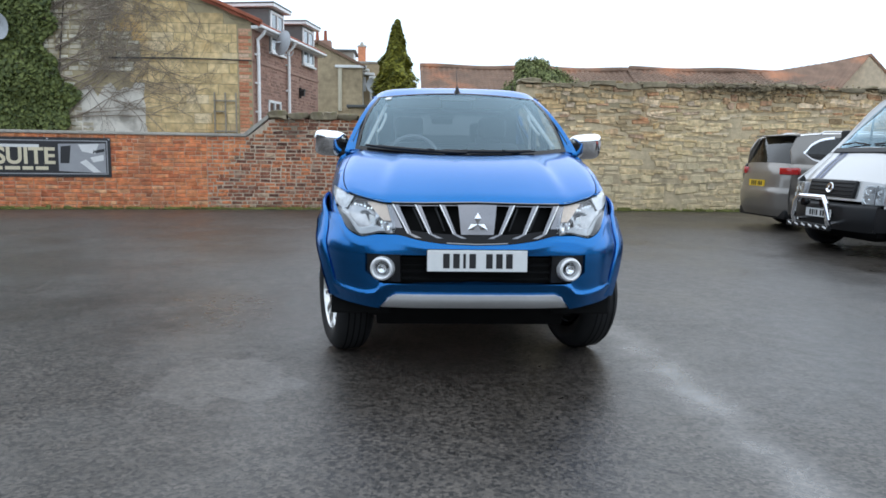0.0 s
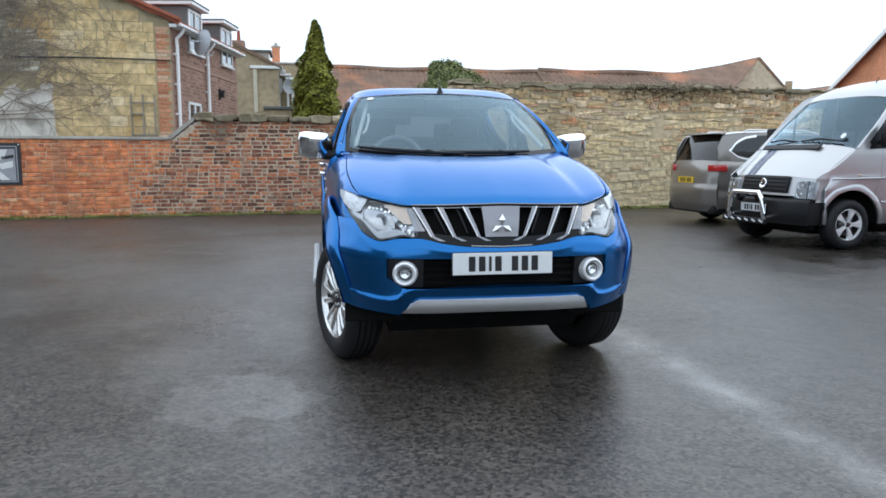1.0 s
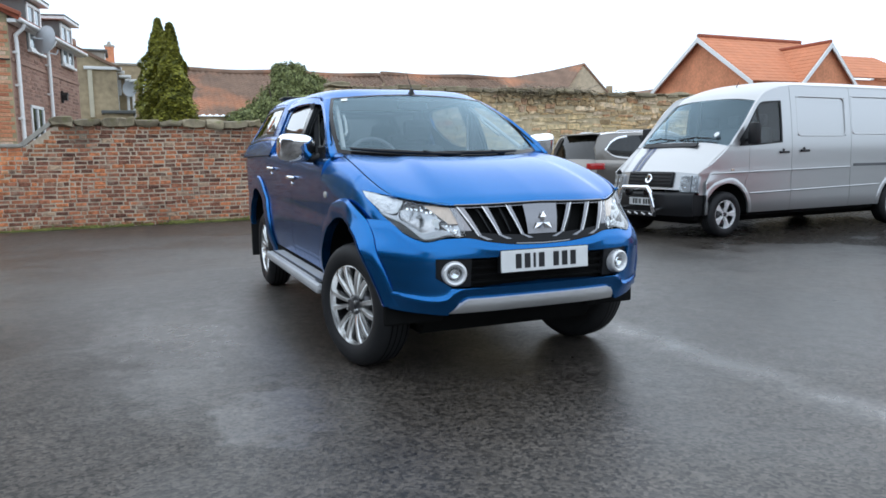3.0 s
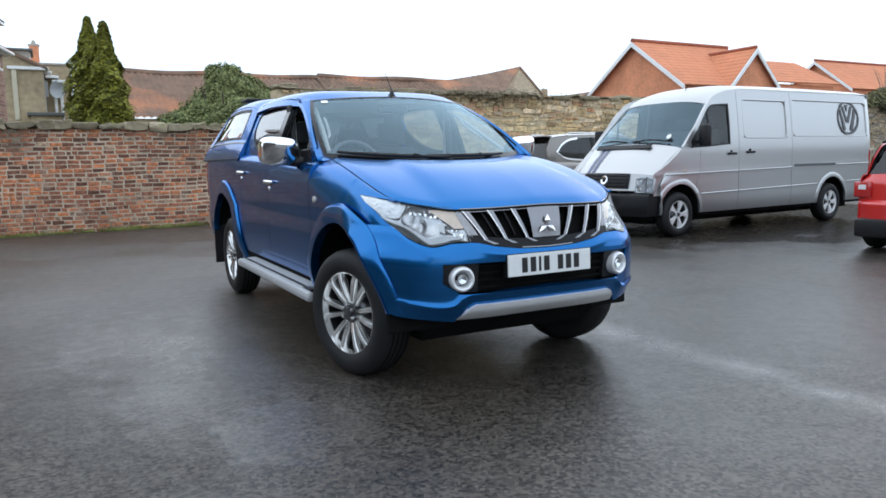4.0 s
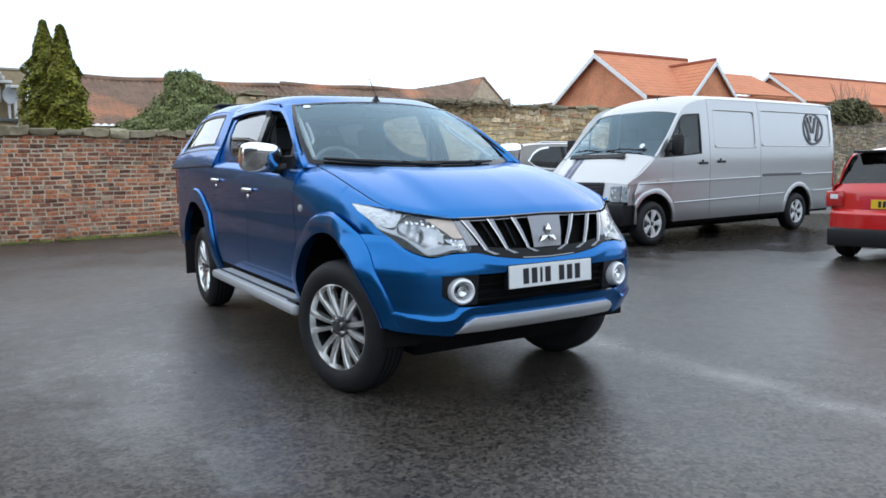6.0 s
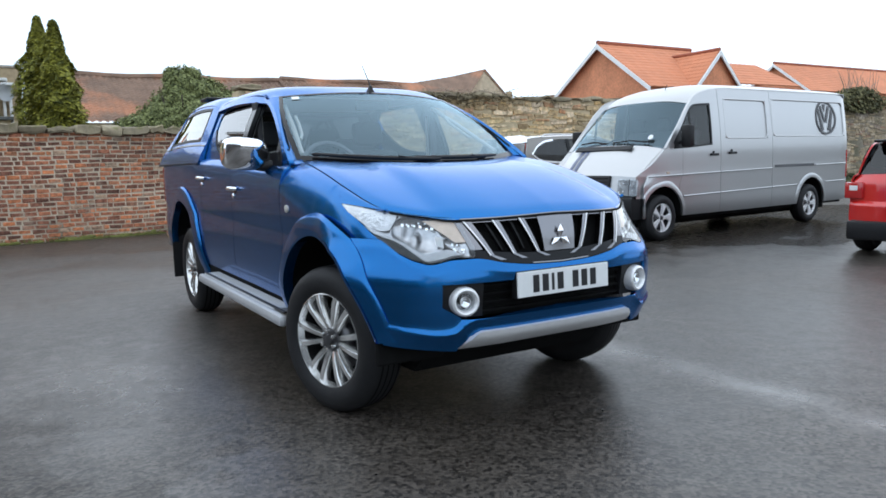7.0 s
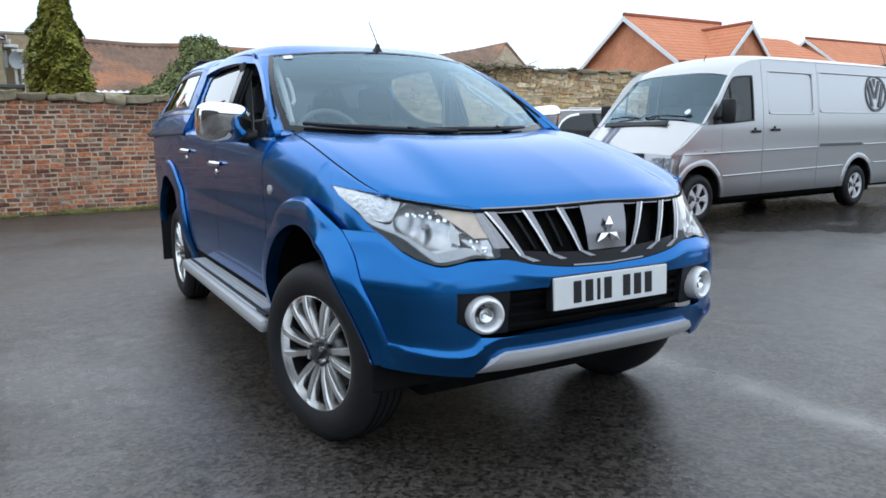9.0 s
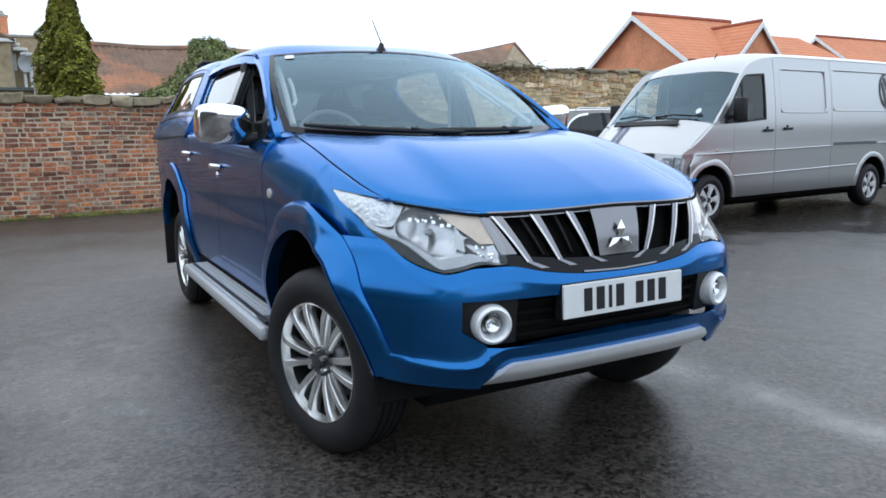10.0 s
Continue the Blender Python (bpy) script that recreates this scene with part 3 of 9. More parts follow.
def wing_brow(s):
    """The wing's narrow strip between the headlight's top edge and the bonnet."""
    u = np.linspace(0, 1, 20)
    x = .691 + (.8015 - .691) * u
    z = lamp_high(x) + .001
    low_ = np.stack([x, y_front(x, z), z], 1)
    y = _hy[0] + (WING_Y - _hy[0]) * u
    high = np.stack([wing_xt(y), y, wing_top(y) + .003 * (1 - u) ** 2], 1)
    q = np.linspace(0, 1, 8)[None, :, None]
    P = low_[:, None] * (1 - q) + high[:, None] * q
    P[..., 2] += .010 * np.sin(math.pi * q[..., 0]) * u[:, None]
    P[..., 0] *= s
    return P


def wing_nose(s):
    """The wing's corner below the headlight's tip, from the lamp back to the side."""
    nv, nt = 36, 18
    tip = .62
    v = np.linspace(0, 1, nv)
    zt = float(wing_top(WING_Y))
    a = np.clip(v / tip, 0, 1)
    zi = .886 + (1.035 - .886) * a
    xi = np.interp(zi, (.886, .90, .965, 1.0, 1.035), (.744, .755, .786, .80, .8015))
    yi = y_front(xi, zi)
    b = np.clip((v - tip) / (1 - tip), 0, 1)
    end = np.array([float(wing_xt(WING_Y)), WING_Y, zt])
    tip_p = np.array([xi[-1], yi[-1], zi[-1]])
    inner = np.stack([xi, yi, zi], 1)
    inner = np.where((v > tip)[:, None], tip_p + (end - tip_p) * b[:, None] + np.stack([0 * b, 0 * b, .010 * np.sin(math.pi * b)], 1), inner)
    zo = .886 + (zt - .886) * v
    outer = np.stack([x_side(np.full(nv, WING_Y), zo, zt, float(wing_xt(WING_Y))), np.full(nv, WING_Y), zo], 1)
    t = np.linspace(0, 1, nt)[:, None, None]
    P = inner[None] * (1 - t) + outer[None] * t
    # the lower part keeps to the curve of the front face
    tt = np.linspace(0, 1, nt)[:, None]
    F = y_front(P[..., 0], P[..., 2])
    F = F + (WING_Y - F[-1:]) * tt ** 2
    k = np.clip((.85 - v) / .7, 0, 1)[None, :]
    k = k * k * (3 - 2 * k)
    P[..., 1] = P[..., 1] * (1 - k) + F * k
    P[..., 0] += .008 * np.sin(math.pi * tt) * (1 - v)[None, :]
    P[..., 0] *= s
    return P


def body_sides():
    for s in (-1, 1):
        w = surf("front_wing", [side_panel(WING_Y, .43, lambda y: np.maximum(.886 - np.clip((y - .2) / .2, 0, 1) * .2, np.where(np.abs(y - AF[0]) < AF[2], arch(y, AF), .6)), wing_top, wing_xt, s, 44, 20), wing_nose(s), wing_brow(s),
                              side_panel(.36, .43, door_low, lambda y: np.full_like(y, .90), lambda y: x_side(y, np.full_like(y, .9), wing_top(y), wing_xt(y)), s, 6, 10)], BLUE, truck, (s, 0, 0), .02)
        solid("side_repeater", geo_lathe([(s * .0, .024), (s * .008, .022), (s * .012, .012), (s * .013, .001)], 20, "x"), CABIN_LIGHT, w, "pale oval side repeater", True, Matrix.Translation((s * .866, .315, .990)) @ Matrix.Diagonal((1, 1.25, .9, 1)))
        fd = surf("front_door", [side_panel(.436, 1.462, door_low, belt, .80, s, 40, 26)], BLUE, truck, (s, 0, 0), .02)
        rd = surf("rear_door", [side_panel(1.468, 2.35, door_low, belt, .80, s, 44, 26)], BLUE, truck, (s, 0, 0), .02)
        surf("bed_side", [side_panel(2.357, 4.24, door_low, belt, pw((2.357, .80), (2.65, .826), (4.24, .815)), s, 90, 26)], BLUE, truck, (s, 0, 0), .02)
        for d, y, z in ((fd, 1.375, 1.078), (rd, 2.275, 1.142)):
            x = float(x_side(y, z, belt(y), .80))
            h = solid("door_handle", join(geo_tube([(s * (x + .004), y - .085, z), (s * (x + .030), y - .06, z + .002), (s * (x + .036), y, z + .003), (s * (x + .030), y + .06, z + .002), (s * (x + .004), y + .085, z)], [.010, .014, .015, .014, .010], 12)), CHROME, d, "chrome door handle", True)
            solid("lock_cap", geo_lathe([(0, .016), (s * .01, .013), (s * .011, .001)], 16, "x"), CHROME, h, "", True, Matrix.Translation((s * x, y + .02, z - .045)))
            solid("handle_cup", geo_lathe([(s * .002, .034), (s * .003, .001)], 24, "x"), GLOSSBLACK, h, "", True, Matrix.Translation((s * x, y, z - .005)) @ Matrix.Diagonal((1, 1.7, .8, 1)))
        flare(AF, s, .495, .60, 2, 174)
        flare(AR, s, .52, .635, -4, 184)
        # sill under the doors
        solid("sill", geo_box((s * .79 - .03, .45, .40), (s * .79 + .03, 2.55, .49), .01), UNDER, truck)


def x_glass(z):
    return .800 - .182 * np.clip((z - 1.24) / .47, 0, 1.2) ** 1.3


cab_top = pw((.44, 1.235), (.60, 1.34), (.80, 1.463), (1.0, 1.562), (1.18, 1.630), (1.32, 1.668), (1.6, 1.694), (2.2, 1.702), (2.46, 1.690))
win_top = pw((.56, 1.262), (.66, 1.345), (.82, 1.445), (1.0, 1.535), (1.18, 1.604), (1.32, 1.636), (1.6, 1.662), (2.10, 1.668), (2.25, 1.656), (2.36, 1.60))
win_low = pw((.56, 1.247), (.8, 1.238), (1.4, 1.262), (1.6, 1.272), (1.9, 1.292), (2.10, 1.335), (2.25, 1.405), (2.36, 1.50))


def glass_strip(y0, y1, lo, hi, s, ny=24, nz=5, off=0.0):
    ys = np.linspace(y0, y1, ny)
    L, H = lo(ys), hi(ys)
    H = np.maximum(H, L + .001)
    Z = L[:, None] + (H - L)[:, None] * np.linspace(0, 1, nz)
    return np.stack([s * (x_glass(Z) + off), np.repeat(ys[:, None], nz, 1), Z], 2)


def greenhouse():
    for s in (-1, 1):
        o = (s, 0, 0)
        surf("door_frame", [glass_strip(.44, .56, belt, cab_top, s, 6, 4), glass_strip(.56, 1.40, win_top, cab_top, s, 24, 4), glass_strip(1.40, 1.60, win_top, cab_top, s, 6, 4),
                            glass_strip(1.60, 2.36, win_top, cab_top, s, 24, 4), glass_strip(2.36, 2.44, belt, cab_top, s, 6, 8),
                            glass_strip(1.56, 2.36, belt, win_low, s, 24, 4)], BLUE, truck, o, .03)
        surf("frame_trim", [glass_strip(.56, 1.40, lambda y: win_top(y) - .006, cab_top, s, 24, 4, -.036), glass_strip(1.38, 1.62, win_low, cab_top, s, 6, 8, -.036),
                            glass_strip(1.60, 2.36, lambda y: win_top(y) - .020, cab_top, s, 24, 4, -.036), glass_strip(2.335, 2.44, belt, cab_top, s, 6, 8, -.036),
                            glass_strip(1.56, 2.36, belt, lambda y: win_low(y) + .020, s, 24, 4, -.036)], CABIN, truck, (-s, 0, 0), .004, "dark inner window trim")
        surf("belt_strip", [glass_strip(.56, 1.56, belt, win_low, s, 30, 3, .004)], PLASTIC, truck, o, .02)
        surf("window_pillar", [glass_strip(1.395, 1.505, lambda y: win_low(y), lambda y: win_top(y) + .004, s, 6, 10, .003)], GLOSSBLACK, truck, o, .05, "gloss black door pillar")
        surf("corner_trim", [glass_strip(.57, .70, win_low, win_top, s, 6, 6, -.004)], PLASTIC, truck, o, .02)
        surf("rear_side_window", [glass_strip(1.50, 2.355, win_low, win_top, s, 30, 8, -.008)], TINT_GLASS, truck, o, 0, "tinted rear door glass")
        surf("window_seal", [glass_strip(1.50, 2.355, lambda y: win_top(y) - .014, win_top, s, 30, 2, -.003), glass_strip(1.50, 2.355, win_low, lambda y: win_low(y) + .012, s, 30, 2, -.003)], PLASTIC, truck, o, .008)
        if s > 0:
            surf("front_side_window", [glass_strip(.66, 1.40, win_low, win_top, s, 30, 8, -.008)], SIDE_GLASS, truck, o, 0, "clear front door glass")


def ws(a, b):
    """The windscreen: a across from -1 to 1, b up from 0 to 1."""
    A = np.abs(a)
    p0 = np.stack([.736 * a, .215 + .285 * A ** 2, 1.203 + .044 * A ** 2], -1)
    p1 = np.stack([.602 * a, 1.035 + .125 * A ** 2, 1.680 - .028 * A ** 2], -1)
    P = p0 + (p1 - p0) * b[..., None]
    P[..., 2] += .022 * np.sin(math.pi * b)
    P[..., 0] += .028 * np.sin(math.pi * b) * a
    return P


def cab_front():
    a, b = np.meshgrid(np.linspace(-1, 1, 41), np.linspace(0, 1, 16), indexing="ij")
    w = surf("windscreen", [ws(a, b)], SCREEN, truck, (0, -1, .5), 0, "clear windscreen with a black border")
    g = []
    for s in (-1, 1):
        g.append(ws(*np.meshgrid(np.linspace(s * .965, s * 1.0, 4), np.linspace(0, 1, 16), indexing="ij")) + [0, -.002, .002])
    g.append(ws(*np.meshgrid(np.linspace(-1, 1, 41), np.linspace(0, .05, 3), indexing="ij")) + [0, -.002, .002])
    g.append(ws(*np.meshgrid(np.linspace(-1, 1, 41), np.linspace(.975, 1, 3), indexing="ij")) + [0, -.002, .002])
    surf("windscreen_border", g, GLOSSBLACK, w, (0, -1, .5), 0)
    surf("sticker", [ws(*np.meshgrid(np.linspace(-.885, -.815, 4), np.linspace(.90, .955, 4), indexing="ij")) + [0, -.004, .004]], WHITE_PAPER, w, (0, -1, .5), 0.001, "small white sticker")
    surf("mirror_shade", [ws(*np.meshgrid(np.linspace(-.22, .22, 8), np.linspace(.90, .97, 4), indexing="ij")) + [0, .01, -.01]], PLASTIC, w, (0, -1, .5), 0.002)
    for s in (-1, 1):
        n = 24
        t = np.linspace(0, 1, n)
        inner = ws(np.full(n, s * 1.0), t)
        yo = .44 + (1.24 - .44) * t
        zo = cab_top(yo)
        outer = np.stack([s * x_glass(zo), yo, zo], 1)
        q = np.linspace(0, 1, 8)[None, :, None]
        P = inner[:, None, :] * (1 - q) + outer[:, None, :] * q
        bul = (q[..., 0] * (1 - q[..., 0]) * 4) * .009
        P = P + np.stack([s * bul * .7 + 0 * P[..., 0], -bul * .7 + 0 * P[..., 0], bul * .2 + 0 * P[..., 0]], 2)
        surf("windscreen_pillar", [P], BLUE, truck, (s, -1, .3), .02)
        # cowl corner between bonnet, wing and pillar
        c = np.array([[(s * .712, .44, 1.228), (s * .745, .43, 1.224), (s * .795, .44, 1.222)], [(s * .700, .51, 1.247), (s * .745, .50, 1.247), (s * .798, .50, 1.245)]])
        surf("cowl_corner", [c], BLUE, truck, (0, 0, 1), .01)
    cw = np.stack([np.array([[x, .19 + .285 * (x / .7) ** 2 + dy, 1.188 + .042 * (x / .7) ** 2 + dz] for dy, dz in ((0, 0), (.05, .0), (.07, .012))]) for x in np.linspace(-.71, .71, 30)])
    surf("cowl", [cw], PLASTIC, truck, (0, 0, 1), .01)
    for x0, x1 in ((-.12, .46), (-.62, .02)):
        pts = []
        for t in np.linspace(0, 1, 9):
            x = x0 + (x1 - x0) * t
            p = ws(np.array(x / .69), np.array(.030 + .022 * (1 - t)))
            pts.append(Vector(p) + Vector((0, -.018, .012)))
        wp = solid("wiper", geo_tube(pts, [.008, .010, .012, .013, .013, .013, .012, .010, .008], 8), PLASTIC, truck, "black wiper", True)
        solid("wiper_arm", geo_tube([Vector((x1 + .04, .235 + .285 * ((x1 + .04) / .7) ** 2, 1.205)), pts[5] + Vector((0, -.012, .012))], [.012, .006], 8), PLASTIC, wp, "", True)


def roof():
    prof = pw((0, 0), (.3, .004), (.45, .012), (.56, .030), (.62, .058), (.665, .118))
    zc = pw((1.0, 1.700), (1.25, 1.735), (1.6, 1.766), (2.0, 1.778), (2.46, 1.768))
    n, k = 51, 26
    S, K = np.meshgrid(np.linspace(-1, 1, n), np.linspace(0, 1, k), indexing="ij")
    A = np.abs(S)
    sx = np.sin(A * math.pi / 2) * .5 + A * .5
    wide = .662 + .013 * np.clip(K * 3, 0, 1)
    X = wide * sx
    yf = 1.035 + .125 * np.clip(X / .595, 0, 1.2) ** 2
    Y = yf + (2.45 - yf) * K
    drop = prof(X * .665 / wide)
    Z = zc(Y) - drop
    zw = 1.680 - .028 * np.clip(X / .595, 0, 1.2) ** 2
    f = np.clip(1 - K * 6, 0, 1) ** 2
    Z = Z * (1 - f) + np.minimum(Z, zw) * f
    r = surf("roof", [np.stack([X * np.sign(S), Y, Z], 2)], BLUE, truck, (0, 0, 1), .02)
    for s in (-1, 1):
        n2 = 40
        ys = np.linspace(1.24, 2.45, n2)
        zt = cab_top(ys) - .002
        outer = np.stack([s * (x_glass(zt) + .001), ys, zt], 1)
        ze = zc(ys) - .118
        xi = np.full(n2, .655)
        inner = np.stack([s * (xi - .01), ys, np.maximum(ze, zt + .004)], 1)
        surf("roof_rail_panel", [np.stack([outer, (outer + inner) / 2 + [s * .006, 0, .003], inner], 1)], BLUE, r, (s, 0, .5), .01)
    a = solid("aerial", geo_lathe([(0, .036), (.012, .034), (.03, .020), (.052, .012), (.056, .001)], 20, "z"), PLASTIC, r, "black roof aerial with a thin whip", True, Matrix.Translation((0, 1.085, 1.678)) @ pose(0, 0, 0, 10, 0, 0) @ Matrix.Diagonal((.8, 1.3, 1, 1)))
    solid("whip", geo_tube([(0, 0, .05), (-.005, .10, .17)], [.004, .0025], 6), PLASTIC, a, "", True)


def canopy():
    top = pw((2.46, 1.765), (2.7, 1.806), (3.2, 1.826), (3.7, 1.810), (3.94, 1.775))
    edge = pw((2.46, .650), (2.9, .642), (3.5, .632), (3.94, .61))
    n = 40
    # roof shell
    S, K = np.meshgrid(np.linspace(-1, 1, 41), np.linspace(0, 1, n), indexing="ij")
    A = np.abs(S)
    Y = 2.47 + 1.47 * K
    E_ = edge(Y)
    X = E_ * (np.sin(A * math.pi / 2) * .5 + A * .5)
    dr = pw((0, 0), (.55, .006), (.8, .022), (.92, .048), (1, .085))
    Z = top(Y) - dr(X / E_)
    c = surf("canopy", [np.stack([X * np.sign(S), Y, Z], 2)], BLUE, truck, (0, 0, 1), .02, "blue hardtop canopy over the bed")
    for s in (-1, 1):
        base = 1.252

        def side(y, t):
            zt = top(y) - .085
            z = base + (zt - base) * t
            x = np.where(t < .38, .852 + (.768 - .852) * (t / .38) ** 1.25, .768 + (edge(y) - .006 - .768) * (t - .38) / .62)
            return np.stack([s * x, y + 0 * t, z], -1)

        def patch(y0, y1, t0, t1, ny=20, nt=6, off=0.0):
            Yk, T = np.meshgrid(np.linspace(0, 1, ny), np.linspace(0, 1, nt), indexing="ij")
            Tt = (t0 if not callable(t0) else t0(Yk)) + ((t1 if not callable(t1) else t1(Yk)) - (t0 if not callable(t0) else t0(Yk))) * T
            ya = y0(Tt) if callable(y0) else y0
            yb = y1(Tt) if callable(y1) else y1
            yy = ya + (yb - ya) * Yk
            P = side(yy, Tt)
            P[..., 0] += s * off
            return P
        rear = lambda t: 4.17 - .23 * t ** 1.3
        wf = lambda t: 2.70 - .02 * t
        wr = lambda t: 4.04 - .26 * t
        lo, hi = .38, .95
        surf("canopy_side", [patch(2.47, rear, 0, lo, 40, 5), patch(2.47, rear, hi, 1, 40, 4), patch(2.47, wf, lo, hi, 5, 6), patch(wr, rear, lo, hi, 8, 6)], BLUE, c, (s, 0, 0), .02)
        surf("canopy_window", [patch(lambda t: wf(t) + .0, lambda t: wr(t), lo, hi, 20, 6, -.006)], CANOPY_GLASS, c, (s, 0, 0), 0, "tinted canopy side window")
        fr = [patch(wf, wr, lo, lo + .045, 30, 2, .002), patch(wf, wr, hi - .045, hi, 30, 2, .002), patch(wf, lambda t: wf(t) + .025, lo, hi, 2, 6, .002), patch(lambda t: wr(t) - .025, wr, lo, hi, 2, 6, .002)]
        surf("window_rubber", fr, PLASTIC, c, (s, 0, 0), .012)
        surf("base_seal", [patch(2.47, rear, .0, .02, 30, 2, .004)], PLASTIC, c, (s, 0, 0), .01)
        surf("drip_rail", [patch(2.47, rear, lo - .065, lo - .04, 40, 2, .006)], GLOSSBLACK, c, (s, 0, 0), .01)
    ends = []
    for y0, yt in ((2.47, 2.47), (4.17, 3.94)):
        n2 = 21
        xs = np.linspace(-1, 1, n2)
        lowr = np.stack([.82 * xs, np.full(n2, y0), np.full(n2, 1.29)], 1)
        e = float(edge(yt))
        upr = np.stack([e * xs, np.full(n2, yt), float(top(yt)) - dr(np.abs(xs))], 1)
        t = np.linspace(0, 1, 6)[None, :, None]
        ends.append((lowr[:, None] * (1 - t) + upr[:, None] * t, y0))
    # the bulkhead has an opening for the rear cab window
    P = ends[0][0]
    surf("canopy_front", [P[:5], P[16:], P[4:17, :3]], BLUE, c, (0, -1, 0), .01)
    surf("canopy_rear", [ends[1][0][:2], ends[1][0][19:], ends[1][0][1:20, :2]], BLUE, c, (0, 1, 0), .01)
    surf("canopy_rear_window", [ends[1][0][1:20, 1:] + [0, -.004, 0]], SIDE_GLASS, c, (0, 1, 0), 0)
    solid("spoiler", join(geo_box((-.50, 3.56, 1.842), (.50, 3.82, 1.872), .014), geo_box((-.44, 3.60, 1.800), (-.38, 3.75, 1.85), .006), geo_box((.38, 3.60, 1.800), (.44, 3.75, 1.85), .006)), PLASTIC, c, "black spoiler on the canopy roof", True)


def wing_mirrors():
    for s in (-1, 1):
        n, k = 41, 19
        th = np.linspace(0, 2 * math.pi, n)
        ph = np.linspace(0, math.pi / 2, k)
        TH, PH = np.meshgrid(th, ph, indexing="ij")

        def squared(v, e):
            return np.sign(v) * np.abs(v) ** e
        # a squared-off shell with a gently domed face, taller towards the outer end
        R = np.sin(PH) ** .62
        cx, cz = squared(np.cos(TH), .52) * R, squared(np.sin(TH), .58) * R
        X = s * (.937 + .128 * cx)
        Z = 1.288 + (.092 + .004 * cx) * cz + .008 * cx
        Y = .790 - .105 * np.cos(PH) ** .75 - .022 * cz + .045 * cx ** 2 + .016 * cx
        shell = surf("wing_mirror", [np.stack([X, Y, Z], 2)], CHROME, truck, (0, -1, 0), .0, "chrome wing mirror shell")
        surf("mirror_base", [np.stack([X, .790 - .022 * cz + .045 * cx ** 2 + .016 * cx + .03 * (1 - R), Z], 2)], PLASTIC, shell, (0, 1, 0), 0)
        solid("mirror_stalk", geo_tube([(s * .79, .74, 1.225), (s * .85, .76, 1.215), (s * .92, .79, 1.222)], [.030, .030, .022], 10), PLASTIC, shell, "", True)
        solid("mirror_foot", geo_box((s * .79 - .012, .62, 1.20), (s * .79 + .012, .78, 1.30), .01), PLASTIC, shell)


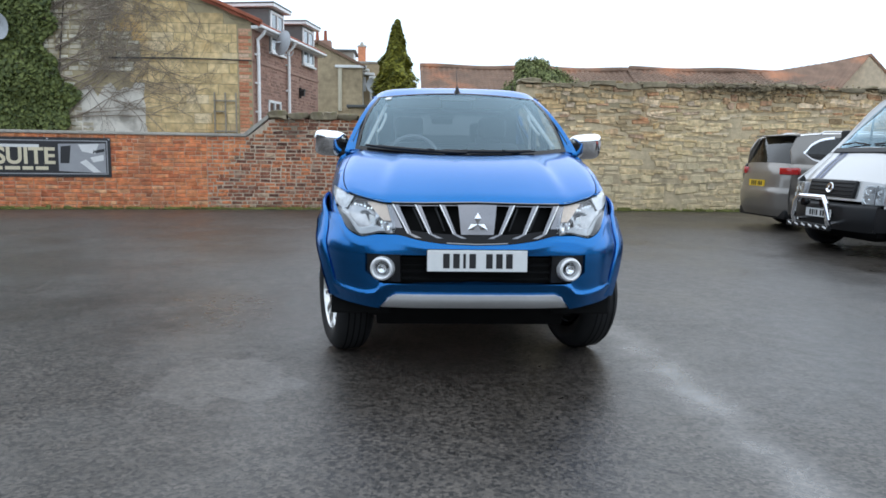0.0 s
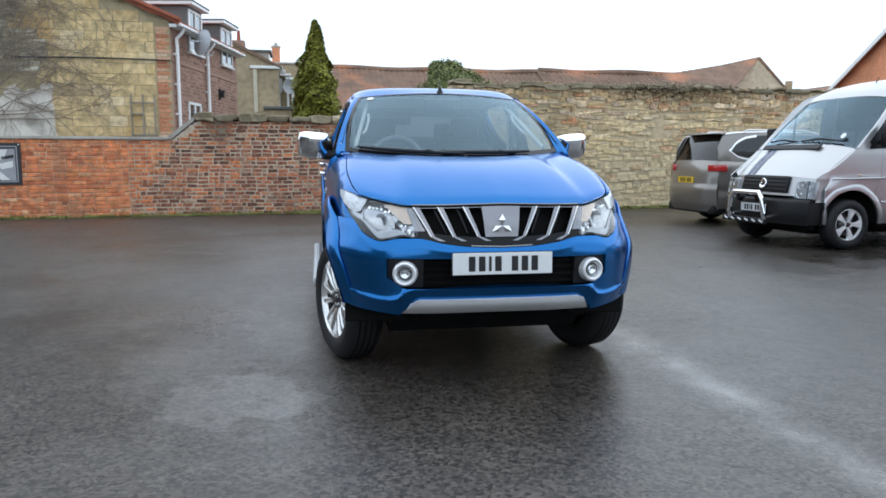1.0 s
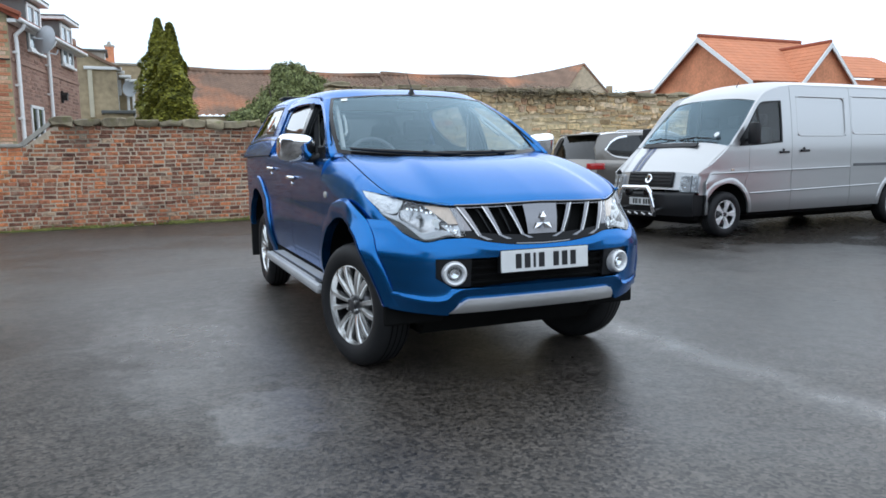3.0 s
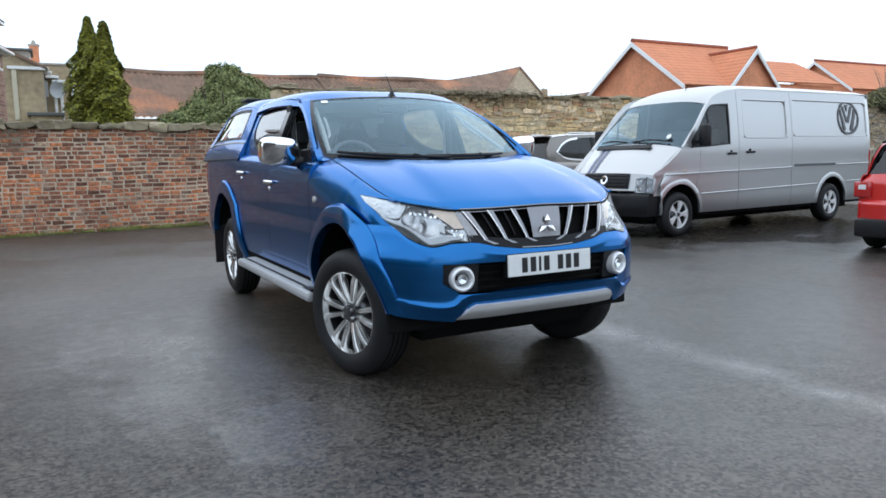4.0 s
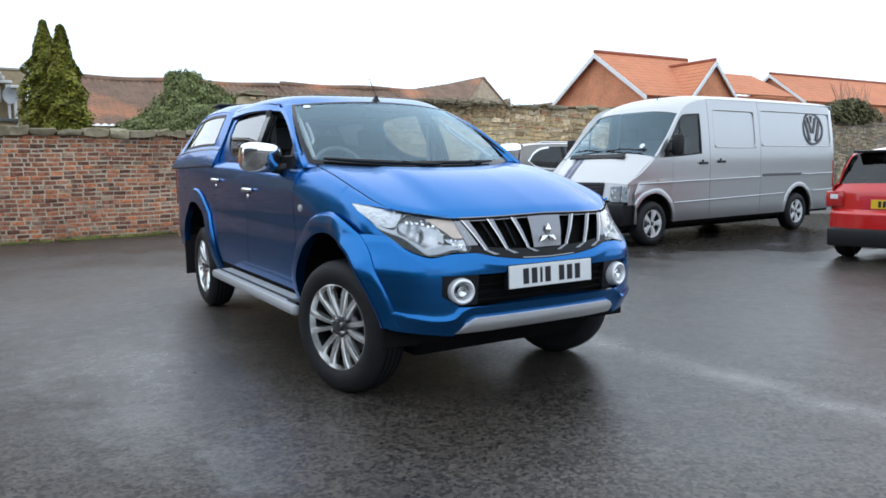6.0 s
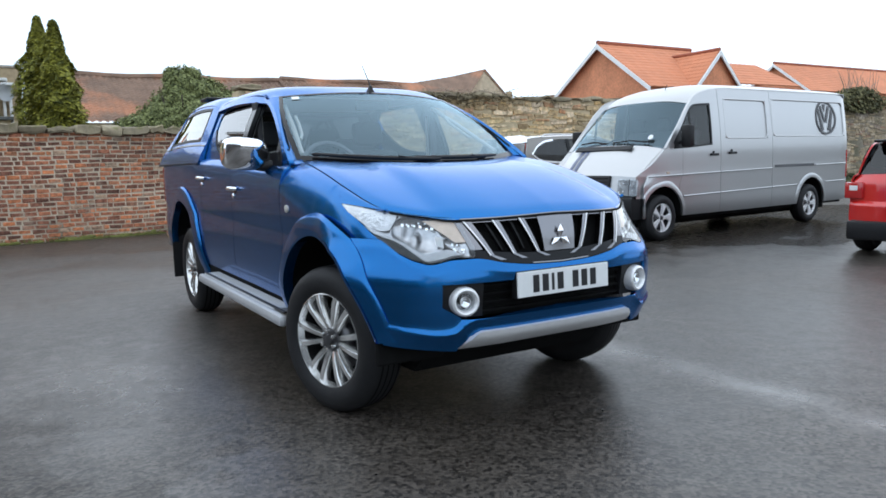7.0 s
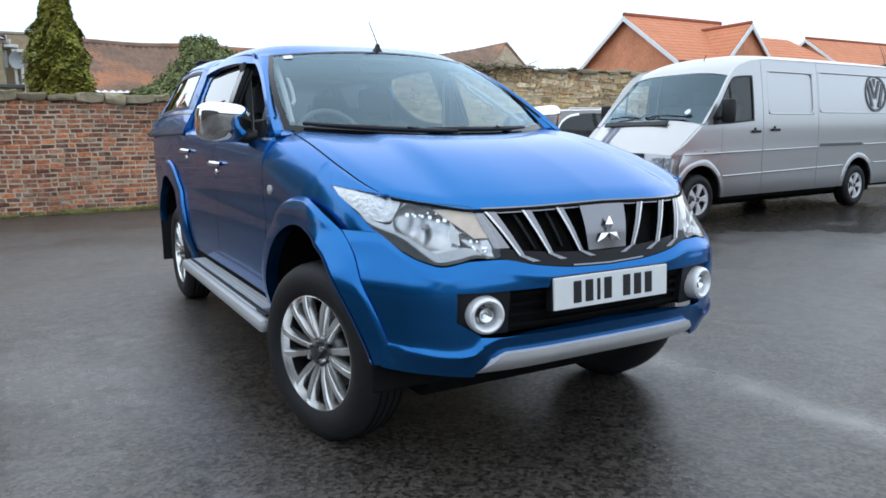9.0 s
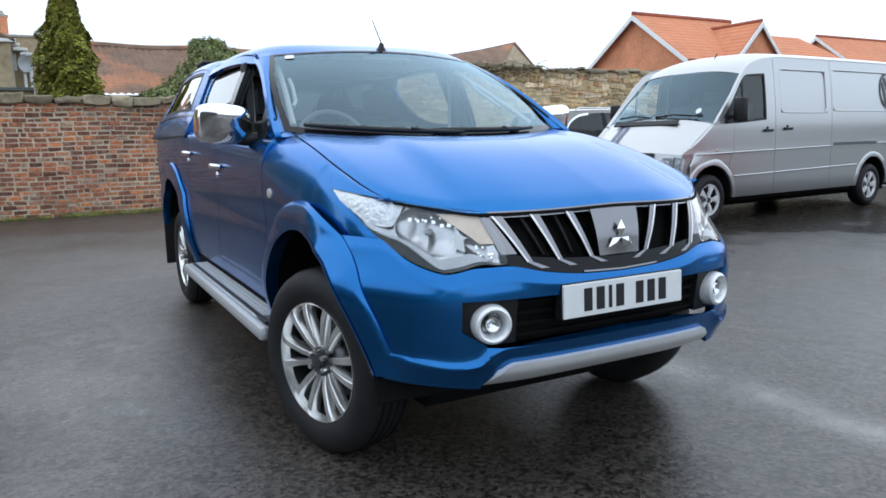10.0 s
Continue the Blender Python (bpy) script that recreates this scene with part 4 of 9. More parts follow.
def wheel(parent, x, y, z, s, r=.375, rim=.228, width=.245, spokes=6, name="wheel", style="split", steer=0.0, face=None):
    """A wheel with its tyre, alloy rim and spokes; s is the side it faces."""
    h = width / 2
    w = put_part(name, mesh_from(name, *geo_lathe([(-h + .02, .05), (-h + .02, .10), (h - .06, .10), (h - .06, .05)], 20, "x"), True, [ALLOY_DARK]), parent, "", Matrix.Translation((x, y, z)) @ pose(0, 0, 0, 0, 0, steer + (0 if s > 0 else 180)))
    face = face or ALLOY
    sh = r - rim
    solid("tyre", geo_lathe([(-h + .02, rim - .005), (-h, rim + .03), (-h - .004, rim + sh * .55), (-h + .010, r - .034), (-h + .028, r - .012), (-h + .050, r - .003), (0, r), (h - .050, r - .003), (h - .028, r - .012), (h - .010, r - .034), (h + .004, rim + sh * .55), (h, rim + .03), (h - .012, rim + .004), (h - .02, rim - .005)], 56, "x"), RUBBER, w, "black tyre", True)
    grooves = []
    for gx in (-.06, -.02, .02, .06):
        grooves.append(geo_lathe([(gx * width / .245 - .004, r + .0006), (gx * width / .245 + .004, r + .0006)], 48, "x"))
    solid("tread_groove", join(*grooves), UNDER, w, "", True)
    solid("rim", geo_lathe([(h - .022, rim + .002), (h - .012, rim + .001), (h - .011, rim - .003), (h - .022, rim - .006), (h - .045, rim - .014)], 56, "x"), face, w, "machined alloy rim", True)
    solid("rim_barrel", geo_lathe([(h - .045, rim - .015), (h - .09, rim - .026), (-h + .03, rim - .034)], 40, "x"), BARREL if style == "bars" else ALLOY_DARK, w, "", True)
    solid("brake_disc", geo_lathe([(h - .115, .05), (h - .11, .155), (h - .12, .155)], 36, "x"), ALLOY_DARK, w, "", True)
    solid("backing_plate", geo_lathe([(-h + .045, .02), (-h + .045, rim - .036), (-h + .052, rim - .034)], 32, "x"), UNDER, w)
    fx = h - .012
    if style == "bars":
        # twelve straight bars, each with a machined face and painted flanks
        for k in range(spokes):
            ang = 2 * math.pi * (k + .5 + (.08 if k % 2 else -.08)) / spokes
            bar = []
            for rad, ww, xx in ((.046, .021, fx - .030), (rim * .45, .026, fx - .012), (rim * .80, .030, fx - .004), (rim - .006, .033, fx - .008)):
                for side_, drop_ in ((-.5, .006), (-.36, 0), (.36, 0), (.5, .006), (.62, .040), (-.62, .040)):
                    bar.append((xx - drop_, rad, side_ * ww))
            F = []
            for q in range(3):
                for e in range(6):
                    e2 = (e + 1) % 6
                    F.append((q * 6 + e, q * 6 + e2, q * 6 + 6 + e2, q * 6 + 6 + e))
            F.append(tuple(range(18, 24)))
            solid("spoke", moved((bar, F), pose(0, 0, 0, math.degrees(ang), 0, 0)), face, w, "", True)
    for k in range(0 if style == "bars" else spokes):
        for d in ((-.5, .5) if style == "split" else (0,)):
            a0 = 2 * math.pi * k / spokes
            lean = d * 2 * math.pi / spokes * .52
            def at(rad, ang, xx):
                return (xx, rad * math.cos(ang), rad * math.sin(ang))
            w0, w1 = (.019, .026) if style == "split" else (.040, .085)
            V = []
            for rad, ww, xx in ((.034, w0 * .8, fx - .020), (rim * .55, w0, fx - .006), (rim - .007, w1, fx - .007)):
                ang = a0 + lean * (.45 + .55 * (rad / rim))
                for side_ in (-1, 1):
                    V.append(at(rad, ang + side_ * ww / rad * .5, xx + (side_ * d * .010 if style == "split" else 0)))
                for side_ in (-1, 1):
                    V.append(at(rad, ang + side_ * (ww * 1.35) / rad * .5, xx - .03))
            F = []
            for q in (0, 4):
                F += [(q, q + 1, q + 5, q + 4), (q, q + 4, q + 6, q + 2), (q + 1, q + 3, q + 7, q + 5)]
            F += [(8, 9, 11, 10)]
            solid("spoke", (V, F), face, w)
    solid("hub_cap", geo_lathe([(fx - .035, .060), (fx - .024, .058), (fx - .020, .030), (fx - .004, .027), (fx - .001, .001)], 24, "x"), ALLOY_DARK, w, "", True)
    nuts = 6 if style == "bars" else spokes if spokes < 7 else 5
    for k in range(nuts):
        a = 2 * math.pi * (k + .5) / nuts
        solid("wheel_nut", geo_lathe([(fx - .03, .009), (fx - .002, .010), (fx + .001, .001)], 8, "x"), face, w, "", False, Matrix.Translation((0, .046 * math.cos(a), .046 * math.sin(a))))
    return w


def underside():
    for s in (-1, 1):
        step = solid("side_step", geo_box((s * .940 - .026, .24, .378), (s * .940 + .026, 2.16, .440), .022), STEP, truck, "silver aluminium side step", True)
        solid("step_plate", join(geo_box((s * .845 - .082, .45, .410), (s * .845 + .082, 2.13, .444), .006), *[geo_box((s * (.894 - k * .022) - .005, .49, .442), (s * (.894 - k * .022) + .005, 2.09, .4475), .002) for k in range(1, 5)]), STEP, step)
        solid("step_tread", geo_box((s * .911 - .011, .30, .438), (s * .911 + .011, 2.10, .4475), .002), PLASTIC, step, "black rubber strip")
        for y in (.6, 1.2, 1.8):
            solid("step_bracket", geo_box((s * .78 - .10, y - .03, .388), (s * .78 + .10, y + .03, .412)), UNDER, truck)
        solid("mud_flap", geo_box((s * .78 - .11, 3.53, .24), (s * .78 + .09, 3.545, .62), .006), PLASTIC, truck)
        solid("front_air_guide", geo_box((s * .62 - .17, -.57, .325), (s * .62 + .17, -.54, .44), .012), UNDER, truck)
    solid("underbody", join(geo_box((-.56, -.55, .36), (.56, -.47, .60)), geo_prism([(-.56, .36), (-.44, .235), (.30, .215), (.46, .23), (.46, .36)], -.54, .54, "x"), geo_box((-.58, -.5, .30), (.58, 4.1, .52)), geo_box((-.58, .45, .23), (.58, 2.5, .32)), geo_box((-.78, .50, .40), (.78, 2.50, .50)), geo_box((-.78, 3.55, .45), (.78, 4.15, .60))), UNDER, truck)
    solid("axle", join(geo_tube([(-.7, 3.03, .375), (.7, 3.03, .375)], .05, 12), geo_tube([(-.7, -.08, .375), (.7, -.08, .375)], .035, 12), geo_box((-.14, 2.89, .26), (.14, 3.17, .48), .05)), UNDER, truck, "", True)
    solid("engine_block", geo_box((-.48, -.62, .5), (.48, .42, .93), .03), UNDER, truck)


def cabin():
    solid("dashboard", join(geo_box((-.70, .50, .85), (.70, .98, 1.16), .05), geo_box((-.70, .30, 1.06), (.70, .62, 1.185), .03)), CABIN, truck, "", True)
    st = [(.0 + .19 * math.cos(a), .19 * math.sin(a)) for a in np.linspace(0, 2 * math.pi, 29)]
    m = Matrix.Translation((-.335, .98, 1.185)) @ pose(0, 0, 0, -25, 0, 0)
    sw = solid("steering_wheel", moved(geo_tube([(x, 0, z) for x, z in st], .014, 8), m), WHEEL_GREY, truck, "grey steering wheel", True)
    solid("wheel_boss", moved(join(geo_box((-.06, -.02, -.06), (.06, .03, .05), .015), geo_box((-.18, -.008, -.02), (.18, .012, .02), .006)), m), PLASTIC, sw, "", True)
    for x in (-.37, .37):
        seat = solid("front_seat", join(geo_box((x - .25, 1.25, .55), (x + .25, 1.75, .78), .06), moved(geo_box((-.24, -.07, 0), (.24, .07, .60), .06), Matrix.Translation((x, 1.78, .74)) @ pose(0, 0, 0, -14, 0, 0))), CABIN, truck, "dark cloth front seat", True)
        solid("headrest", moved(geo_box((-.125, -.05, 0), (.125, .05, .19), .045), Matrix.Translation((x, 1.95, 1.36)) @ pose(0, 0, 0, -8, 0, 0)), CABIN, seat, "", True)
    bench = solid("rear_seat", join(geo_box((-.62, 1.95, .55), (.62, 2.35, .80), .05), geo_box((-.62, 2.30, .75), (.62, 2.42, 1.30), .05)), CABIN, truck, "", True)
    for x in (-.38, .38):
        solid("headrest", geo_box((x - .12, 2.31, 1.30), (x + .12, 2.40, 1.43), .03), CABIN, bench, "", True)
    # back of the cab with its window
    solid("cab_back", join(geo_box((-.78, 2.44, .5), (.78, 2.455, 1.33)), geo_box((-.66, 2.44, 1.33), (-.52, 2.455, 1.66)), geo_box((.52, 2.44, 1.33), (.66, 2.455, 1.66)), geo_box((-.60, 2.44, 1.62), (.60, 2.455, 1.72))), CABIN, truck)
    solid("cab_rear_window", geo_box((-.52, 2.445, 1.33), (.52, 2.450, 1.62)), DARK_GLASS, truck, "dark rear cab glass")
    solid("headlining", geo_box((-.56, 1.32, 1.655), (.56, 2.44, 1.672), .004), CABIN_LIGHT, truck, "pale grey headlining")
    for s in (-1, 1):
        solid("grab_handle", geo_tube([(s * .60, .80, 1.37), (s * .575, .84, 1.40), (s * .545, .98, 1.48), (s * .545, 1.03, 1.52)], .010, 8), CABIN_LIGHT, truck, "pale grab handle", True)
        solid("pillar_trim", geo_tube([(s * .665, .60, 1.275), (s * .60, .92, 1.45), (s * .545, 1.22, 1.60)], .014, 8), CABIN_LIGHT, truck, "", True)
        solid("pillar_trim", geo_box((s * .66 - .02, 1.40, 1.2), (s * .66 + .02, 1.50, 1.64), .01), CABIN, truck)
        solid("seat_belt", geo_tube([(s * .635, 1.46, 1.56), (s * .63, 1.45, 1.0)], .012, 6), CABIN_LIGHT, truck, "", True)
        solid("door_trim", geo_box((s * .775 - .02, .60, .55), (s * .775 + .015, 2.4, 1.20), .01), CABIN, truck)
    solid("interior_mirror", geo_box((-.12, 1.05, 1.565), (.12, 1.075, 1.625), .012), PLASTIC, truck, "", True)
    solid("cab_floor", geo_box((-.76, .4, .50), (.76, 2.44, .55)), CABIN, truck)


def truck_rear():
    t = np.linspace(-.80, .80, 20)
    P = np.stack([np.array([[x, 4.235 - .02 * (x / .8) ** 2, z] for z in np.linspace(.60, 1.28, 6)]) for x in t])
    tg = surf("tailgate", [P], BLUE, truck, (0, 1, 0), .03)
    solid("tailgate_handle", geo_box((-.09, 4.22, 1.08), (.09, 4.255, 1.15), .01), CHROME, tg)
    for s in (-1, 1):
        solid("tail_lamp", moved(geo_box((-.065, -.05, -.17), (.065, .05, .17), .02), Matrix.Translation((s * .745, 4.17, 1.07)) @ pose(0, 0, 0, 0, 0, -s * 25)), RED_LENS, truck, "red tail lamp", True)
    solid("rear_bumper", geo_box((-.80, 4.18, .46), (.80, 4.36, .62), .03), CHROME, truck, "", True)
    solid("load_bed", geo_box((-.76, 2.47, .58), (.76, 4.2, .68)), UNDER, truck)


front_bumper()
fog_lamps()
headlights()
grille()
number_plate(truck, Matrix.Translation((0, -.882, .672)) @ pose(0, 0, 0, -2, 0, 0), PLATE_WHITE)
solid("plate_holder", geo_box((-.262, -.876, .612), (.262, -.84, .732), .004), PLASTIC, truck)
bonnet()
body_sides()
greenhouse()
cab_front()
roof()
canopy()
wing_mirrors()
for sx in (-1, 1):
    for wy in (-.08, 3.03):
        wheel(truck, sx * .738 - (.015 if wy < 1 else 0), wy + (.06 if wy < 1 and sx > 0 else 0), .363, sx, r=.363, rim=.232, width=.215, spokes=12, style="bars", steer=17 if wy < 1 else 0)
underside()
cabin()
truck_rear()

# ---- ground ----
def asphalt():
    """Damp tarmac: grain, darker areas for wet and painted shade, a sheen, and a pale streak."""
    m = bpy.data.materials.new("wet_asphalt")
    m.use_nodes = True
    n, l = m.node_tree.nodes, m.node_tree.links
    b = n["Principled BSDF"]
    tc = n.new("ShaderNodeTexCoord")
    src = tc.outputs["Object"]

    def noise_node(scale, detail=5.0, rough=0.55):
        z = n.new("ShaderNodeTexNoise")
        z.inputs["Scale"].default_value, z.inputs["Detail"].default_value, z.inputs["Roughness"].default_value = scale, detail, rough
        l.new(src, z.inputs["Vector"])
        return z.outputs["Fac"]

    def remap(v, a, c, d, e):
        r = n.new("ShaderNodeMapRange")
        for k, x in zip(("From Min", "From Max", "To Min", "To Max"), (a, c, d, e)):
            r.inputs[k].default_value = x
        l.new(v, r.inputs["Value"])
        return r.outputs["Result"]

    def calc(op, a, c):
        q = n.new("ShaderNodeMath")
        q.operation = op
        for i, v in enumerate((a, c)):
            if isinstance(v, (int, float)):
                q.inputs[i].default_value = v
            else:
                l.new(v, q.inputs[i])
        return q.outputs[0]

    vor = n.new("ShaderNodeTexVoronoi")
    vor.inputs["Scale"].default_value = 62.0
    l.new(src, vor.inputs["Vector"])
    chip = n.new("ShaderNodeSeparateColor")
    l.new(vor.outputs["Color"], chip.inputs[0])
    grain = remap(chip.outputs[0], 0, 1, 0.22, 2.3)
    patch = remap(noise_node(0.55, 4), 0.42, 0.60, 0.0, 1.0)
    # wet ground by the van, darkened further to stand for the vehicles' shade
    spot_ = n.new("ShaderNodeVectorMath")
    spot_.operation = "MULTIPLY_ADD"
    spot_.inputs[1].default_value, spot_.inputs[2].default_value = (.17, .27, 0), (-1.8, -1.13, 0)
    l.new(src, spot_.inputs[0])
    size_ = n.new("ShaderNodeVectorMath")
    size_.operation = "LENGTH"
    l.new(spot_.outputs["Vector"], size_.inputs[0])
    wet = remap(calc("ADD", size_.outputs["Value"], remap(noise_node(1.1, 4), 0.3, 0.7, -.22, .22)), .75, 1.1, 1.0, 0.0)
    # a darker, less glossy stretch along the bay's other side
    side_ = n.new("ShaderNodeVectorMath")
    side_.operation = "MULTIPLY_ADD"
    side_.inputs[1].default_value, side_.inputs[2].default_value = (.45, .28, 0), (1.53, .20, 0)
    l.new(src, side_.inputs[0])
    far_ = n.new("ShaderNodeVectorMath")
    far_.operation = "LENGTH"
    l.new(side_.outputs["Vector"], far_.inputs[0])
    damp = remap(calc("ADD", far_.outputs["Value"], remap(noise_node(1.3, 5), 0.3, 0.7, -.28, .28)), .55, 1.1, .90, 0.0)
    patch = calc("MAXIMUM", patch, wet)
    mid = remap(noise_node(4.0, 5), 0.3, 0.7, 0.82, 1.18)
    # pale streak along the bay
    sep = n.new("ShaderNodeSeparateXYZ")
    l.new(src, sep.inputs[0])
    wob = remap(noise_node(1.5, 3), 0.2, 0.8, -0.05, 0.05)
    off = calc("ABSOLUTE", calc("ADD", calc("SUBTRACT", sep.outputs[0], 1.14), wob), 0)
    line = remap(off, 0.02, 0.20, 1.0, 0.0)
    along = calc("MULTIPLY", remap(sep.outputs[1], -3.6, -2.6, 0, 1), remap(sep.outputs[1], 0.2, 0.9, 1, 0))
    line = calc("MULTIPLY", calc("MULTIPLY", line, along), remap(noise_node(3.0, 4), 0.35, 0.6, 0.25, 1.0))
    base = calc("MULTIPLY", calc("MULTIPLY", grain, mid), calc("SUBTRACT", remap(patch, 0, 1, 0.036, 0.028), calc("ADD", calc("MULTIPLY", wet, 0.010), calc("MULTIPLY", damp, 0.005))))
    # thin films of water that catch the sky
    film = calc("MULTIPLY", line, 1.0)
    for cx_, cy_, rx_, ry_, on_ in ((-1.36, -.74, .44, .50, .62), (-1.78, 1.3, .50, 1.3, .26), (-1.75, -.1, .45, .5, .3)):
        q_ = n.new("ShaderNodeVectorMath")
        q_.operation = "MULTIPLY_ADD"
        q_.inputs[1].default_value, q_.inputs[2].default_value = (1 / rx_, 1 / ry_, 0), (-cx_ / rx_, -cy_ / ry_, 0)
        l.new(src, q_.inputs[0])
        d_ = n.new("ShaderNodeVectorMath")
        d_.operation = "LENGTH"
        l.new(q_.outputs["Vector"], d_.inputs[0])
        film = calc("MAXIMUM", film, remap(calc("ADD", d_.outputs["Value"], remap(noise_node(4.2, 6), 0.3, 0.7, -.6, .6)), .6, .95, on_, 0.0))
    # streak and films get a paler base colour too, as painted sheen
    base = calc("ADD", base, calc("ADD", calc("MULTIPLY", line, 0.010), calc("MULTIPLY", film, 0.006)))
    col = n.new("ShaderNodeVectorMath")
    col.operation = "SCALE"
    col.inputs[0].default_value = (1.17, 1.0, 0.85)
    l.new(base, col.inputs["Scale"])
    l.new(col.outputs["Vector"], b.inputs["Base Color"])
    rough = calc("ADD", remap(patch, 0, 1, 0.44, 0.32), remap(noise_node(9.0, 4), 0.3, 0.7, -0.05, 0.05))
    rough = calc("SUBTRACT", rough, calc("MULTIPLY", film, 0.14))
    rough2 = calc("SUBTRACT", rough, calc("MULTIPLY", wet, 0.06))
    l.new(rough2, b.inputs["Roughness"])
    l.new(calc("ADD", calc("MAXIMUM", 0.01, calc("SUBTRACT", remap(wet, 0, 1, 0.50, 0.012), calc("MULTIPLY", damp, 0.36))), calc("MULTIPLY", film, 0.35)), b.inputs["Specular IOR Level"])
    bp = n.new("ShaderNodeBump")
    l.new(calc("MULTIPLY", remap(wet, 0, 1, 0.5, 0.30), remap(film, 0, 1, 1.0, 0.45)), bp.inputs["Strength"])
    bp.inputs["Distance"].default_value = 0.0034
    hgt = calc("ADD", calc("MULTIPLY", vor.outputs["Distance"], 0.35), calc("MULTIPLY", noise_node(150.0, 5), 0.9))
    l.new(hgt, bp.inputs["Height"])
    l.new(bp.outputs["Normal"], b.inputs["Normal"])
    return m


ASPHALT = asphalt()


gx = np.concatenate([np.linspace(-400, -20, 8), np.linspace(-16, 34, 26), np.linspace(40, 400, 8)])
gy = np.concatenate([np.linspace(-400, -20, 8), np.linspace(-16, 16, 17), np.linspace(20, 600, 10)])
GX, GY = np.meshgrid(gx, gy, indexing="ij")
V, F = grid_geo([np.stack([GX, GY, 0 * GX], 2)], (0, 0, 1), 0)
lone("ground", (V, F), ASPHALT, "damp dark grey tarmac car park with wet sheen", "ground", "", "structure")

# ---- wall faces ----
MORTAR = material("lime_mortar", (0.50, 0.405, 0.30), rough=0.9, noise_amt=0.35, noise_scale=12, bump=0.4, bump_scale=40, tint=(0.22, 0.185, 0.135, 1.2, 0.54))
MORTAR_RED = material("red_wall_mortar", (0.58, 0.36, 0.24), rough=0.9, noise_amt=0.3, noise_scale=12, bump=0.4, bump_scale=40)
STONE_MORTAR = material("stone_wall_mortar", (0.52, 0.415, 0.265), rough=0.95, noise_amt=0.35, noise_scale=9, bump=0.6, bump_scale=30, tint=(0.24, 0.21, 0.13, 0.9, 0.58))
COPING = material("coping_stone", (0.23, 0.19, 0.125), rough=0.9, noise_amt=0.4, noise_scale=9, bump=0.5, bump_scale=30, tint=(0.17, 0.165, 0.06, 3.0, 0.56), random_amt=0.3)
CEMENT = material("cement_cap", (0.40, 0.37, 0.32), rough=0.9, noise_amt=0.25, noise_scale=10, bump=0.3)
SOIL = material("damp_soil", (0.030, 0.025, 0.018), rough=0.95, noise_amt=0.5, noise_scale=10, bump=0.6, bump_scale=40)
MOSS = material("moss", (0.15, 0.155, 0.04), rough=0.95, noise_amt=0.5, noise_scale=25, bump=0.6, bump_scale=80)


class Face:
    """A wall's front face: from one corner of the plan to another."""
    def __init__(self, a, b):
        self.a = Vector((a[0], a[1], 0))
        d = Vector((b[0] - a[0], b[1] - a[1], 0))
        self.length = d.length
        self.d = d.normalized()
        self.n = Vector((self.d.y, -self.d.x, 0))
        self.angle = math.degrees(math.atan2(self.d.y, self.d.x))

    def at(self, s, z, out=0.0):
        p = self.a + self.d * s + self.n * out
        return Vector((p.x, p.y, z))

    def spot(self, s=0, z=0, out=0.0):
        p = self.at(s, z, out)
        return pose(p.x, p.y, p.z, 0, 0, self.angle)


OLD = Face((-4.50, 11.10), (2.30, 11.72))
RED = Face((-13.5, 9.95), (-4.50, 11.10))
STONE = Face((2.22, 11.72), (31.0, 12.05))

wall_1 = lone("wall_1", moved(geo_prism([(0, 0), (OLD.length, 0), (OLD.length, 1.93), (1.36, 1.93), (.84, 1.54), (0, 1.54)], .004, .40, "y"), OLD.spot()), MORTAR, "weathered old brick wall with a rough stone coping", "brick wall", "", "structure")
wall_2 = lone("wall_2", moved(geo_box((0, 0.009, 0), (RED.length, .36, 1.54)), RED.spot()), MORTAR_RED, "orange-red brick wall with a thin cement cap", "brick wall", "", "structure")
DARK_MORTAR = material("damp_stone_mortar", (0.25, 0.215, 0.165), rough=0.95, noise_amt=0.4, noise_scale=9, bump=0.6, bump_scale=30, tint=(0.14, 0.13, 0.08, 0.9, 0.54))
END_S = 11.2
wall_4 = lone("wall_4", moved(geo_box((END_S, 0.004, 0), (STONE.length, .50, 2.80)), STONE.spot()), DARK_MORTAR, "damp grey rubble stone wall behind the parked van", "stone wall", "", "structure")
wall_3 = lone("wall_3", moved(geo_box((0, 0.004, 0), (END_S, .50, 2.80)), STONE.spot()), STONE_MORTAR, "tall buff rubble stone wall with a mossy top", "stone wall", "", "structure")

# cement cap on the red wall, and the sloping fillet up to the coping
solid("wall_cap", moved(geo_box((0, -.035, 1.54), (RED.length + .02, .40, 1.60), .012), RED.spot()), CEMENT, wall_2, "grey cement cap")
solid("wall_cap", moved(geo_box((0, -.035, 1.54), (.80, .40, 1.60), .012), OLD.spot()), CEMENT, wall_1, "grey cement cap")
fil = geo_prism([(0.72, 1.56), (.78, 1.62), (1.28, 2.02), (1.36, 2.02), (1.30, 1.95), (.84, 1.56)], -.02, .36, "y")
solid("cap_fillet", moved(fil, OLD.spot()), CEMENT, wall_1, "sloping cement fillet")

rng = random.Random(5)


